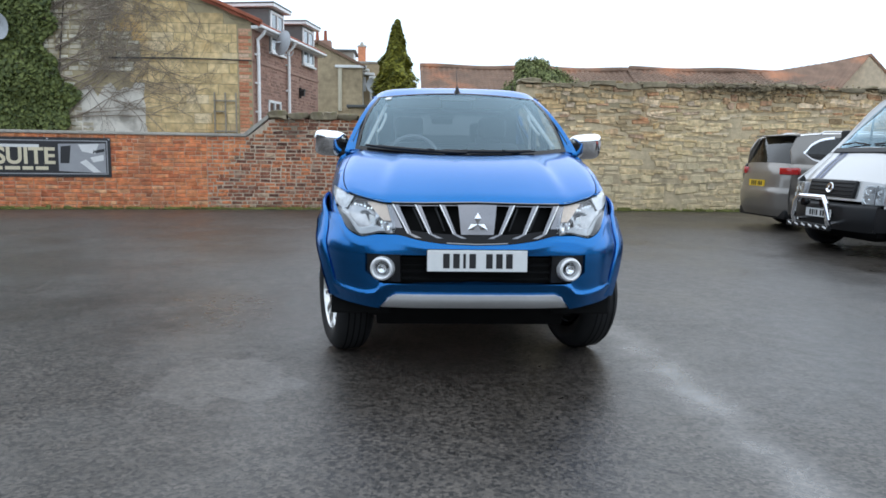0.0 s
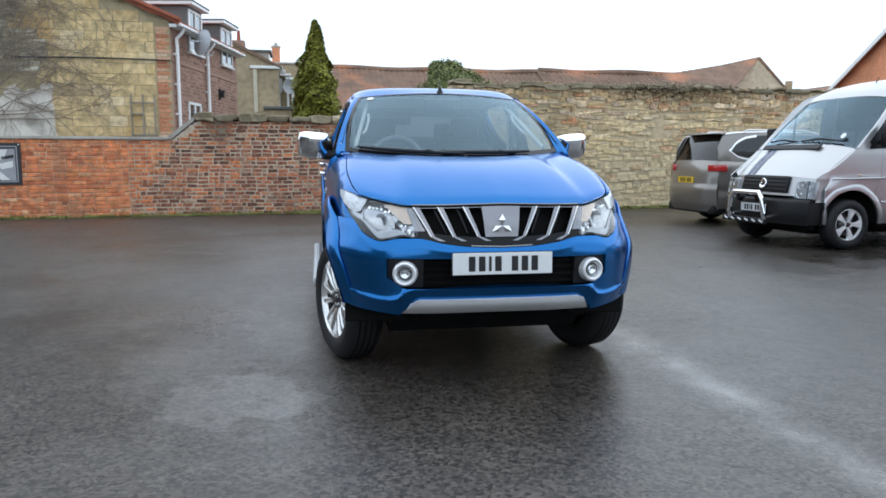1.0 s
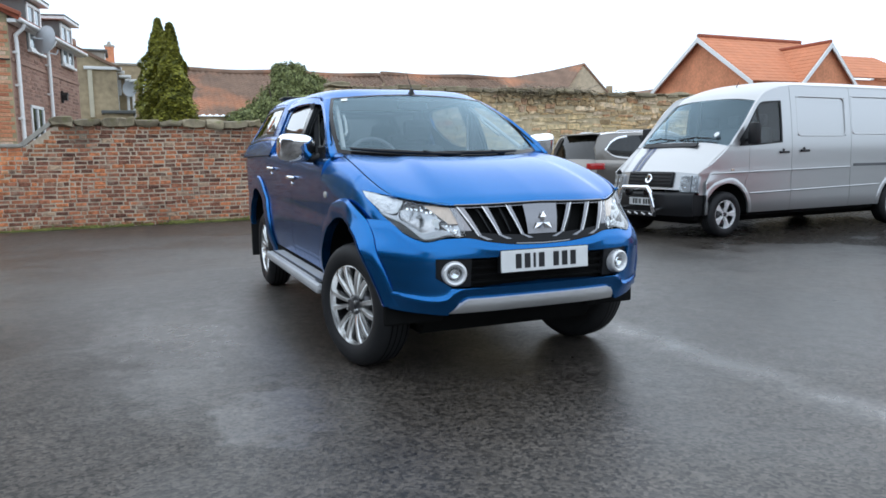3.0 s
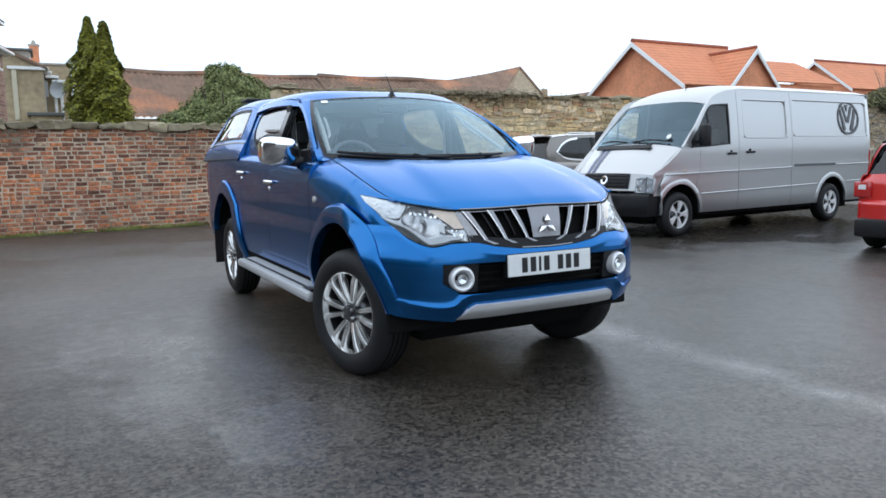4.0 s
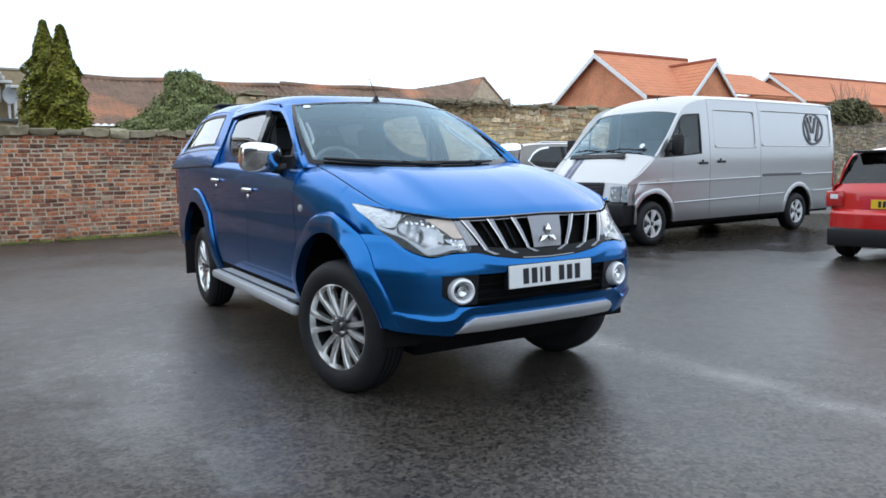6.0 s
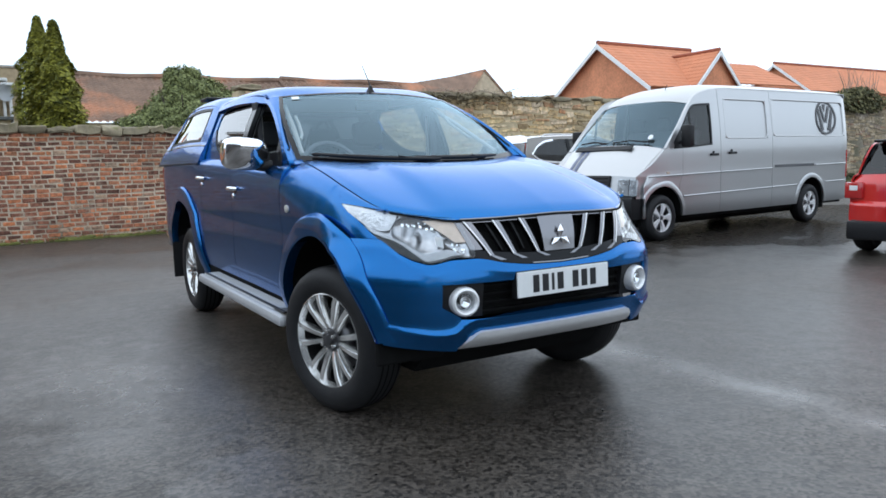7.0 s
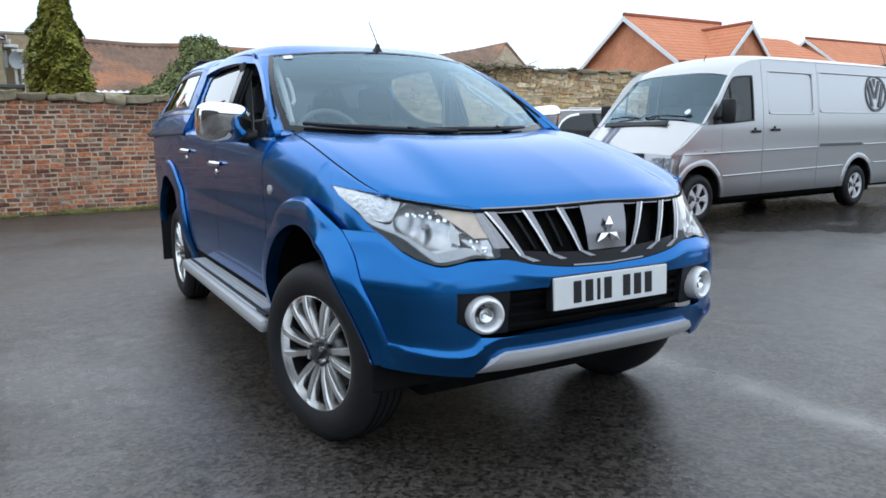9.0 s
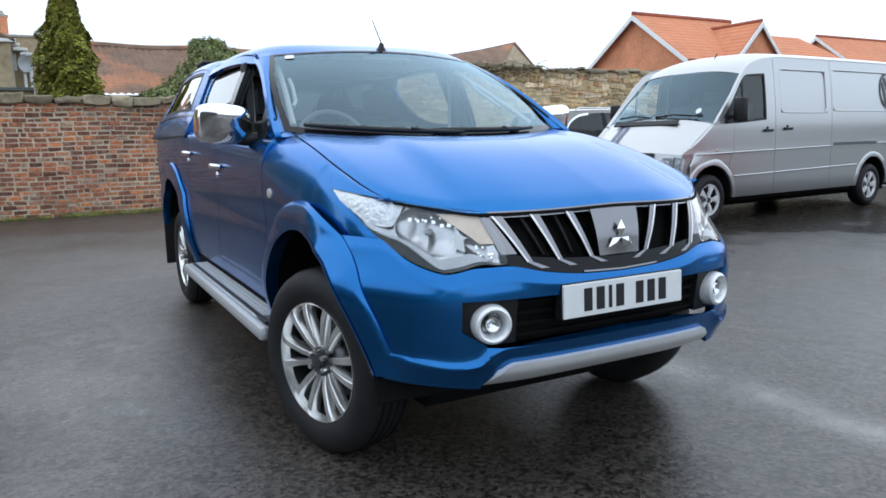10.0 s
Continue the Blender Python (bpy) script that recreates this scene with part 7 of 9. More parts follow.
def van():
    v = thing("panel_van", "silver panel van with dark bonnet stripes and a chrome bull bar", "van", at=pose(5.921, 4.856, 0, 0, 0, 3.875 - 90))
    taper = pw((-.95, .80), (-.80, .86), (-.55, .925), (-.3, .955), (0, .965), (4.8, .965), (5.0, .955), (5.13, .93))

    def xv(y, z):
        lean = .115 * np.clip((z - 1.25) / 1.0, 0, 1.1) ** 1.5
        tuck = .03 * np.clip((.55 - z) / .25, 0, 1) ** 2
        swage = .003 * np.exp(-((z - (.945 + .015 * y)) / .030) ** 2) + .002 * np.exp(-((z - (.63 + .016 * y)) / .025) ** 2)
        return taper(y) - lean - tuck + swage
    rail = pw((-.75, .93), (-.45, 1.12), (-.12, 1.34), (.25, 1.665), (.60, 1.985), (.85, 2.135), (1.15, 2.205), (1.6, 2.235), (5.13, 2.25))
    low = arch_low(.345, ((0, .345, .455), (4.025, .345, .455)))
    wl = pw((.10, 1.335), (.5, 1.345), (1.14, 1.385))
    wt = pw((.10, 1.40), (.35, 1.63), (.62, 1.895), (.70, 1.945), (.80, 1.965), (1.14, 1.985))
    for s in (-1, 1):
        o = (s, 0, 0)
        surf("front_wing", [strip(-.72, .36, lambda y: np.maximum(low(y), np.where(y < -.3, .63, 0)), lambda y: np.minimum(rail(y), 1.32), xv, s, 44, 24)], SILVER, v, o)
        d = surf("cab_door", [strip(.365, 1.365, low, lambda y: wl(y), xv, s, 20, 30), strip(1.145, 1.365, wl, rail, xv, s, 6, 14), strip(.12, 1.145, wt, rail, xv, s, 24, 5)], SILVER, v, o)
        surf("pillar", [strip(-.10, .37, 1.315, lambda y: np.minimum(rail(y), wl(np.maximum(y, .1))), xv, s, 10, 4), strip(-.12, .12, 1.33, rail, xv, s, 8, 5)], SILVER, v, o)
        surf("door_window", [strip(.12, 1.145, wl, wt, xv, s, 24, 6, -.012)], SIDE_GLASS, v, o, 0, "clear cab door window")
        surf("window_rubber", [strip(.10, 1.155, lambda y: wl(y) - .015, lambda y: wl(y) + .012, xv, s, 20, 2, .002), strip(.60, .635, wl, wt, xv, s, 3, 6, -.004), strip(1.125, 1.155, wl, wt, xv, s, 3, 6, .002), strip(.10, 1.155, lambda y: wt(y) - .012, lambda y: wt(y) + .014, xv, s, 24, 2, .002), strip(.06, .34, wl, wt, xv, s, 8, 5, -.004)], PLASTIC, d, o, .012)
        slide = surf("sliding_door" if s > 0 else "side_panel", [strip(1.372, 2.79, low, 1.47, xv, s, 30, 30), strip(1.372, 1.50, 1.47, rail, xv, s, 4, 14), strip(2.66, 2.79, 1.47, rail, xv, s, 4, 14), strip(1.50, 2.66, 2.07, rail, xv, s, 16, 5)], SILVER, v, o)
        surf("recess_panel", [strip(1.50, 2.66, 1.47, 2.07, xv, s, 16, 10, -.014)], SILVER, slide, o, 0)
        rp = surf("rear_side", [strip(2.797, 5.126, low, 1.50, xv, s, 60, 30), strip(2.797, 2.83, 1.50, rail, xv, s, 3, 14), strip(5.02, 5.126, 1.50, rail, xv, s, 4, 14), strip(2.83, 5.02, 2.10, rail, xv, s, 20, 5)], SILVER, v, o)
        surf("recess_panel", [strip(2.83, 5.02, 1.50, 2.10, xv, s, 24, 10, -.014)], SILVER, rp, o, 0)
        surf("door_rail", [strip(2.86, 4.10, .985, 1.03, xv, s, 20, 3, .004)], VAN_GREY, rp, o, .01, "dark sliding door rail")
        for y0_, y1_, z0_, z1_, host in ((1.50, 2.66, 1.47, 2.07, slide), (2.83, 5.02, 1.50, 2.10, rp)):
            loop_ = []
            for cy_, cz_, a0_ in ((y1_ - .08, z1_ - .08, 0), (y0_ + .08, z1_ - .08, 90), (y0_ + .08, z0_ + .08, 180), (y1_ - .08, z0_ + .08, 270)):
                loop_ += [(cy_ + .08 * math.cos(radians(a0_ + q)), cz_ + .08 * math.sin(radians(a0_ + q))) for q in range(0, 91, 15)]
            loop_.append(loop_[0])
            dense_ = []
            for (ya, za), (yb_, zb_) in zip(loop_, loop_[1:]):
                k_ = max(1, int(math.hypot(yb_ - ya, zb_ - za) / .15))
                dense_ += [(ya + (yb_ - ya) * q / k_, za + (zb_ - za) * q / k_) for q in range(k_)]
            solid("press_line", geo_tube([(s * (float(xv(y_, z_)) - .008), y_, z_) for y_, z_ in dense_ + dense_[:1]], .013, 8), SILVER, host, "", True)
        for y0_, y1_, base_, rise_, host in ((-.50, .36, .940, .014, v), (.37, 1.36, .940, .014, d), (1.375, 2.785, .940, .014, slide), (4.15, 5.08, .940, .014, rp), (.46, 1.36, .622, .016, d), (1.375, 2.785, .622, .016, slide), (2.80, 3.56, .622, .016, rp), (4.49, 5.08, .622, .016, rp)):
            solid("press_line", geo_tube([(s * (float(xv(y_, base_ + rise_ * y_)) - .006), y_, base_ + rise_ * y_) for y_ in np.linspace(y0_, y1_, 10)], .015, 8), SILVER, host, "", True)
        arch_lip(0, .345, .445, .075, xv, s, SILVER, v)
        arch_lip(4.025, .345, .445, .075, xv, s, SILVER, v)
        for y, z, par in ((1.19, 1.225, d), (1.66, 1.245, slide)):
            hx_ = float(xv(y, z))
            h = solid("door_handle", join(geo_box((s * hx_ - .004, y - .10, z - .018), (s * hx_ + s * .03 if s > 0 else s * hx_ + .004, y + .09, z + .018), .006) if s > 0 else geo_box((s * hx_ - .03, y - .10, z - .018), (s * hx_ + .004, y + .09, z + .018), .006)), PLASTIC, par, "black door handle")
            solid("lock", geo_lathe([(0, .02), (s * .012, .018), (s * .013, .001)], 12, "x"), PLASTIC, h, "", True, Matrix.Translation((s * hx_, y - .02, z + .035)))
        solid("side_lamp", geo_box((s * .955 - .02, -.10, .965), (s * .955 + .02, -.02, .995), .006), AMBER, v, "amber side lamp")
        m = solid("wing_mirror", moved(geo_box((-.09, -.07, -.16), (.09, .05, .16), .035), Matrix.Translation((s * 1.09, .30, 1.50)) @ pose(0, 0, 0, 0, 0, -s * 10)), PLASTIC, v, "black wing mirror", True)
        solid("mirror_arm", geo_tube([(s * .93, .26, 1.40), (s * 1.03, .29, 1.43)], .025, 8), PLASTIC, m, "", True)
        # lamps
        y0 = -.77
        hl = solid("headlight", moved(geo_box((-.155, -.03, -.125), (.155, .08, .125), .02), Matrix.Translation((s * .745, -.735, .785)) @ pose(0, 0, 0, -10, 0, s * 14)), VAN_LAMP, v, "clear rectangular headlight", True)
        solid("lens", moved(geo_box((-.15, -.038, -.12), (.15, -.03, .12), .004), Matrix.Translation((s * .745, -.735, .785)) @ pose(0, 0, 0, -10, 0, s * 14)), LENS, hl)
        at_ = Matrix.Translation((s * .745, -.735, .785)) @ pose(0, 0, 0, -10, 0, s * 14)
        for bx_, bz_, br_ in ((-s * .06, .055, .052), (-s * .06, -.058, .056), (s * .085, .045, .045), (s * .085, -.05, .045)):
            solid("lamp_bowl", moved(geo_lathe([(-.034, br_), (-.022, br_ * .8), (-.014, br_ * .35), (-.030, br_ * .2), (-.034, .001)], 18, "y"), at_ @ Matrix.Translation((bx_, 0, bz_)) @ Matrix.Diagonal((1.25 if bx_ * s < 0 else .9, 1, 1, 1))), CHROME, hl, "bright round reflector", True)
        solid("lamp_divider", moved(geo_box((-.008 + s * .03, -.036, -.12), (.008 + s * .03, -.028, .12), .002), at_), VAN_GREY, hl)
        solid("tail_lamp", geo_box((s * .90 - .04, 5.04, .75), (s * .90 + .040, 5.14, 1.25), .01), RED_LENS, v, "red tail lamp")
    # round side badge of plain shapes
    bx = float(xv(4.52, 1.82)) - .010
    bd = Matrix.Translation((bx, 4.52, 1.82)) @ pose(0, 0, 0, 0, -8, 0)
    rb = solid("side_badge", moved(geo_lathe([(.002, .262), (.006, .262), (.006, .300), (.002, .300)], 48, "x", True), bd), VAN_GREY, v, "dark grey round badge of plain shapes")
    for poly in ([(-.15, .21), (-.09, .21), (.0, -.04), (-.03, -.10)], [(.15, .21), (.09, .21), (.0, -.04), (.03, -.10)], [(-.225, .10), (-.18, .17), (-.06, -.21), (-.12, -.235)], [(.225, .10), (.18, .17), (.06, -.21), (.12, -.235)], [(-.04, .24), (.04, .24), (.0, .10)]):
        solid("badge_shape", moved(geo_prism(poly, .002, .006, "x"), bd), VAN_GREY, rb)
    ST = ((-.90, .32, .84, .32, .12), (-.95, .48, .86, .48, .14), (-.93, .64, .86, .64, .14), (-.84, .665, .86, .665, .10), (-.83, .70, .84, .70, .16), (-.77, .965, .84, .925, .14),
          (-.56, 1.18, .86, 1.09, .10), (-.26, 1.395, .905, 1.325, .15), (.16, 1.74, .882, 1.66, .13), (.60, 2.055, .838, 1.985, .11), (.78, 2.165, .828, 2.10, .09), (1.05, 2.265, .83, 2.185, .07), (1.5, 2.335, .855, 2.238, .02), (3.2, 2.36, .858, 2.248, 0), (5.0, 2.35, .855, 2.252, 0), (5.09, 2.32, .85, 2.24, 0), (5.13, 2.25, .85, 2.20, 0))
    bump = spine(ST, 0, 3, "front_bumper", PLASTIC, v, 41, 6, .05, "black plastic bumper", power=3.2, out=(0, -1, 0))
    for s in (-1, 1):
        surf("bumper_end", [strip(-.80, -.42, lambda y: .33 + 0 * y, lambda y: .63 + 0 * y, lambda y, z: xv(y, z) - .004, s, 12, 8)], PLASTIC, bump, (s, 0, 0), .02)
    spine(ST, 4, 5, "front_panel", SILVER, v, 41, 8, .02, power=3.2, out=(0, -1, 0))
    bon = spine(ST, 5, 7, "bonnet", SILVER, v, 41, 8, .02, power=3.2)
    gr = solid("grille", moved(geo_box((-.46, -.025, -.115), (.46, .03, .115), .012), Matrix.Translation((0, -.795, .845)) @ pose(0, 0, 0, -13, 0, 0)), PLASTIC, v, "black slatted grille", True)
    for k in range(4):
        solid("slat", moved(geo_box((-.44, -.035, -.09 + k * .052), (.44, -.02, -.075 + k * .052), .003), Matrix.Translation((0, -.795, .845)) @ pose(0, 0, 0, -13, 0, 0)), GLOSSBLACK, gr)
    solid("round_badge", moved(geo_lathe([(-.028, .03), (-.040, .034), (-.044, .062), (-.036, .072), (-.02, .072)], 24, "y"), Matrix.Translation((0, -.80, .845)) @ pose(0, 0, 0, -13, 0, 0)), CHROME, gr, "chrome round badge", True)
    # stripes on the far side of the bonnet
    for a0, a1 in ((-.55, -.46), (-.42, -.33)):
        st = np.array(ST[5:8], float)
        t = np.linspace(0, 2, 17)
        f = [pw(*zip(range(3), st[:, k]))(t) for k in range(5)]
        S = np.linspace(a0, a1, 4)[:, None]
        A = np.abs(S) ** 3.2
        surf("bonnet_stripe", [np.stack([f[2][None] * S, f[0][None] + f[4][None] * A - .004, f[1][None] + (f[3] - f[1])[None] * A + .004], 2)], STRIPE, bon, (0, 0, 1), 0, "dark blue stripe")
    solid("scuttle_vent", moved(geo_box((-.62, -.05, -.012), (.50, .05, .012), .008), Matrix.Translation((0, -.335, 1.352)) @ pose(0, 0, 0, 38, 0, 0)), PLASTIC, bon, "black scuttle vent")
    w = spine(ST, 7, 9, "windscreen", SCREEN, v, 41, 8, 0, "clear sloping windscreen", power=2.6)
    spine(ST, 9, 16, "roof", SILVER, v, 41, 6, .02, power=3.4)
    for s in (-1, 1):
        st = np.array(ST[7:12], float)
        t = np.linspace(0, 4, 30)
        f = [pw(*zip(range(5), st[:, k]))(t) for k in range(5)]
        inner = np.stack([s * f[2], f[0] + f[4], f[3]], 1)
        yo = np.linspace(-.13, 1.12, 30)
        zo = rail(yo)
        outer = np.stack([s * xv(yo, zo), yo, zo], 1)
        surf("screen_pillar", [np.stack([inner, (inner + outer) / 2 + [s * .008, -.006, .006], outer], 1)], SILVER, v, (s, -1, .4), .02)
        yb = np.linspace(1.1, 5.1, 30)
        ob = np.stack([s * xv(yb, rail(yb)), yb, rail(yb)], 1)
        sb = np.array(ST[11:16], float)
        ib = np.stack([s * (np.interp(yb, sb[:, 0], sb[:, 2]) - .002), yb, np.interp(yb, sb[:, 0], sb[:, 3])], 1)
        surf("cant_rail", [np.stack([ib, (ib + ob) / 2 + [s * .006, 0, .003], ob], 1)], SILVER, v, (s, 0, .5), .01)
        # corner between bonnet and wing
        yw = np.linspace(-.62, -.10, 14)
        ow = np.stack([s * xv(yw, np.minimum(rail(yw), 1.32)), yw, np.minimum(rail(yw), 1.32)], 1)
        sn = np.array(ST[5:8], float)
        iw = np.stack([s * np.interp(yw, sn[:, 0] + sn[:, 4], sn[:, 2]), yw, np.interp(yw, sn[:, 0] + sn[:, 4], sn[:, 3])], 1)
        surf("bonnet_edge", [np.stack([iw, (iw + ow) / 2 + [s * .006, 0, .006], ow], 1)], SILVER, v, (s, 0, 1), .01)
    for x0, x1 in ((-.62, -.05), (.05, .72)):
        solid("wiper", geo_tube([(x0, -.235 + .1 * abs(x0) ** 2, 1.435), ((x0 + x1) / 2, -.23, 1.46), (x1, -.22 + .1 * abs(x1) ** 2, 1.43)], .012, 6), PLASTIC, w, "black wiper", True)
    solid("tax_disc", moved(geo_lathe([(0, .001), (0, .045)], 20, "y"), Matrix.Translation((.68, -.10, 1.50)) @ pose(0, 0, 0, -40, 0, 0)), WHITE_PAPER, w, "small round white disc")
    solid("dashboard", geo_box((-.80, -.08, .9), (.80, .55, 1.36), .06), CABIN, v, "", True)
    for x in (-.48, .0, .48):
        seat = solid("seat", join(moved(geo_box((-.23, -.07, 0), (.23, .07, .62), .06), Matrix.Translation((x, 1.12, 1.0)) @ pose(0, 0, 0, -10, 0, 0)), geo_box((x - .22, .65, .85), (x + .22, 1.15, 1.05), .05)), CABIN, v, "dark cab seat", True)
        solid("headrest", geo_box((x - .12, 1.18, 1.64), (x + .12, 1.28, 1.82), .04), CABIN, seat, "", True)
    solid("bulkhead", geo_box((-.84, 1.36, .4), (.84, 1.40, 2.1)), CABIN, v)
    st_ = [(-.46 + .20 * math.cos(a), .20 * math.sin(a)) for a in np.linspace(0, 2 * math.pi, 25)]
    solid("steering_wheel", moved(geo_tube([(x, 0, z) for x, z in st_], .015, 8), Matrix.Translation((0, .52, 1.36)) @ pose(0, 0, 0, -40, 0, 0)), PLASTIC, v, "", True)
    # bull bar with a skid strip and lamps
    bar = solid("bull_bar", join(geo_tube([(-.36, -1.05, .34), (-.36, -1.09, .45), (-.33, -1.10, .66), (-.26, -1.09, .735), (.26, -1.09, .735), (.33, -1.10, .66), (.36, -1.09, .45), (.36, -1.05, .34)], .034, 12), geo_tube([(-.36, -1.07, .40), (-.36, -.9, .42)], .025, 8), geo_tube([(.36, -1.07, .40), (.36, -.9, .42)], .025, 8)), CHROME, v, "chrome bull bar", True)
    solid("skid_strip", geo_box((-.52, -1.09, .31), (.40, -1.05, .385), .01), PLASTIC, bar)
    for k in range(6):
        solid("strip_hole", moved(geo_box((-.04, -.008, -.012), (.04, .004, .012), .006), Matrix.Translation((-.43 + k * .15, -1.092, .348)) @ pose(0, 0, 0, 0, 20, 0)), SATIN, bar)
    for x in (-.20, .20):
        solid("spot_lamp", moved(geo_lathe([(-.05, .001), (-.045, .05), (0, .06), (.05, .03)], 20, "y"), Matrix.Translation((x, -1.03, .655))), GLOSSBLACK, bar, "", True)
    number_plate(v, Matrix.Translation((0, -.975, .52)), PLATE_WHITE)
    rd = surf("rear_door", [np.stack([np.array([[x * (float(xv(5.1, z)) - .004), 5.13, z] for z in np.linspace(.40, float(rail(5.1)), 14)]) for x in np.linspace(-1, 1, 12)])], SILVER, v, (0, 1, 0), .02)
    solid("rear_bumper", geo_box((-.92, 5.02, .36), (.92, 5.20, .52), .03), PLASTIC, v)
    solid("underbody", join(geo_box((-.80, -.7, .26), (.80, -.46, .62)), geo_box((-.60, -.5, .19), (.60, 5.0, .50)), geo_box((-.88, .5, .29), (.88, 3.55, .46)), geo_box((-.88, 4.5, .30), (.88, 5.05, .5))), UNDER, v)
    solid("side_tank", geo_box((.30, 1.9, .24), (.80, 2.5, .40), .04), UNDER, v)
    for s in (-1, 1):
        for y in (0, 4.025):
            wheel(v, s * .845, y, .335, s, r=.335, rim=.205, width=.225, spokes=5, style="wide", face=SATIN)
    solid("roof_aerial", geo_tube([(.2, 1.0, 2.255), (.2, 1.05, 2.33)], .006, 6), PLASTIC, v)

    # a short nose and a longer tail
    def reach(y, z):
        nose = np.maximum(np.clip((-.42 - y) / .12, 0, 1), np.clip((.75 - y) / 1.2, 0, 1) * np.clip((z - .80) / .15, 0, 1))
        return .23 * nose + .18 * np.clip((y - 4.5) / .6, 0, 1)
    for ob in v.children_recursive:
        if ob.name.startswith("wheel") or ob.parent.name.startswith("wheel") or ob.type != "MESH":
            continue
        still = all(abs(ob.matrix_basis[i][j] - (i == j)) < 1e-6 for i in range(4) for j in range(4))
        if not still:
            ob.matrix_basis = Matrix.Translation((0, float(reach(ob.matrix_basis.translation.y, ob.matrix_basis.translation.z)), 0)) @ ob.matrix_basis
        elif not ob.parent.name.startswith("number_plate"):
            co = np.empty(len(ob.data.vertices) * 3)
            ob.data.vertices.foreach_get("co", co)
            co = co.reshape(-1, 3)
            co[:, 1] += reach(co[:, 1], co[:, 2])
            ob.data.vertices.foreach_set("co", co.ravel())
            ob.data.update()


van()


def car(name, label, P, at, paint):
    """A closed car: body sides, doors, glass, spine, lamps and wheels from a set of curves."""
    c = thing(name, label, "car", at=at)
    xm, belt_, rail, wl, wt = P["xm"], P["belt"], P["rail"], P["wl"], P["wt"]
    xb, lean, ztop = P["xb"], P["lean"], P["height"]

    def xl(y, z):
        t = np.clip((belt_(y) - z) / .20, 0, 1)
        r = np.sqrt(np.clip(1 - (1 - t) ** 2, 0, 1))
        return xb + (xm(y) - xb) * r - .05 * np.clip((.50 - z) / .25, 0, 1) ** 2 - .014 * np.exp(-((z - .62) / .07) ** 2) - np.clip(xm(0.8) - xm(y), 0, 1) * (1 - r)

    def xg(y, z):
        return xl(y, belt_(y)) - lean * np.clip((z - belt_(y)) / (ztop - 1.0), 0, 1.2) ** 1.25
    W = P["wheelbase"]
    ar = P["arch"]
    low = arch_low(P["sill"], ((0, .34, ar), (W, .34, ar)))
    cuts = P["cuts"]
    for s in (-1, 1):
        o = (s, 0, 0)
        names = ("front_wing", "front_door", "rear_door", "rear_quarter")
        panels = []
        for k in range(4):
            panels.append(surf(names[k], [strip(cuts[k] + .003, cuts[k + 1] - .003, low, belt_, xl, s, 36, 22)], paint, c, o))
        surf("window_frame", [strip(P["g0"], P["w0"], belt_, rail, xg, s, 8, 5), strip(P["w0"], P["w1"], wt, rail, xg, s, 40, 4), strip(P["w1"], P["g1"], belt_, rail, xg, s, 14, 8), strip(P["w0"], P["w1"], belt_, wl, xg, s, 40, 3)], paint, c, o, .02)
        surf("side_window", [strip(P["w0"], P["w1"], wl, wt, xg, s, 50, 7, -.008)], DARK_GLASS, c, o, 0, "dark side glass")
        for a, b in P["pillars"]:
            surf("door_pillar", [strip(a, b, lambda y: wl(y) - .004, lambda y: wt(y) + .004, xg, s, 3, 7, .001)], GLOSSBLACK, c, o, .01)
        if P.get("chrome"):
            surf("window_trim", [strip(P["w0"], P["w1"], lambda y: wl(y) - .008, lambda y: wl(y) + .022, xg, s, 50, 2, .006), strip(P["w1"] - .55, P["w1"] + .02, lambda y: wt(y) - .016, lambda y: wt(y) + .020, xg, s, 20, 2, .004)], CHROME, c, o, .008, "chrome window trim")
            surf("sill_trim", [strip(.42, W - .45, P["sill"] + .05, P["sill"] + .09, xl, s, 20, 3, .012)], SATIN, c, o, .01)
        for k, y in ((1, cuts[2] - .13), (2, cuts[3] - .20)):
            z = float(belt_(y)) - .10
            x = float(xl(y, z))
            solid("door_handle", geo_tube([(s * x, y - .09, z), (s * (x + .03), y - .05, z), (s * (x + .03), y + .05, z), (s * x, y + .09, z)], .012, 8), paint, panels[k], "", True)
        arch_lip(0, .34, ar - .01, .05, xl, s, paint, c)
        arch_lip(W, .34, ar - .01, .05, xl, s, paint, c)
        m = solid("wing_mirror", moved(geo_box((-.10, -.07, -.065), (.10, .05, .065), .03), Matrix.Translation((s * (xb + .12), P["mirror"], float(belt_(P["mirror"])) + .06)) @ pose(0, 0, 0, 0, 0, -s * 8)), GLOSSBLACK, c, "dark wing mirror", True)
        solid("mirror_arm", geo_box((s * xb - .05, P["mirror"] - .03, float(belt_(P["mirror"])) - .01), (s * xb + .06, P["mirror"] + .03, float(belt_(P["mirror"])) + .04), .01), PLASTIC, m)
        for y in (0, W):
            wheel(c, s * (xm(.8) - .115), y, P["r"], s, r=P["r"], rim=P["rim"], width=.215, spokes=P["spokes"], style=P["style"])
        hl = solid("headlight", moved(geo_box((-.20, -.04, -.06), (.20, .06, .06), .02), Matrix.Translation((s * .60, P["nose"] + .16, P["lamp_z"])) @ pose(0, 0, 0, 0, -s * 8, s * 30)), REFLECT, c, "clear headlight", True)
    ST = P["st"]
    a, b, d, e, f, g, h = P["split"]
    fb = spine(ST, 0, a, "front_bumper", paint, c, 31, 6, .03, power=3.0, out=(0, -1, 0))
    spine(ST, a, b, "bonnet", paint, c, 31, 8, .02, power=2.6)
    spine(ST, b, d, "windscreen", SCREEN, c, 31, 8, 0, "clear windscreen", power=2.4)
    spine(ST, d, e, "roof", paint, c, 31, 8, .02, power=3.0)
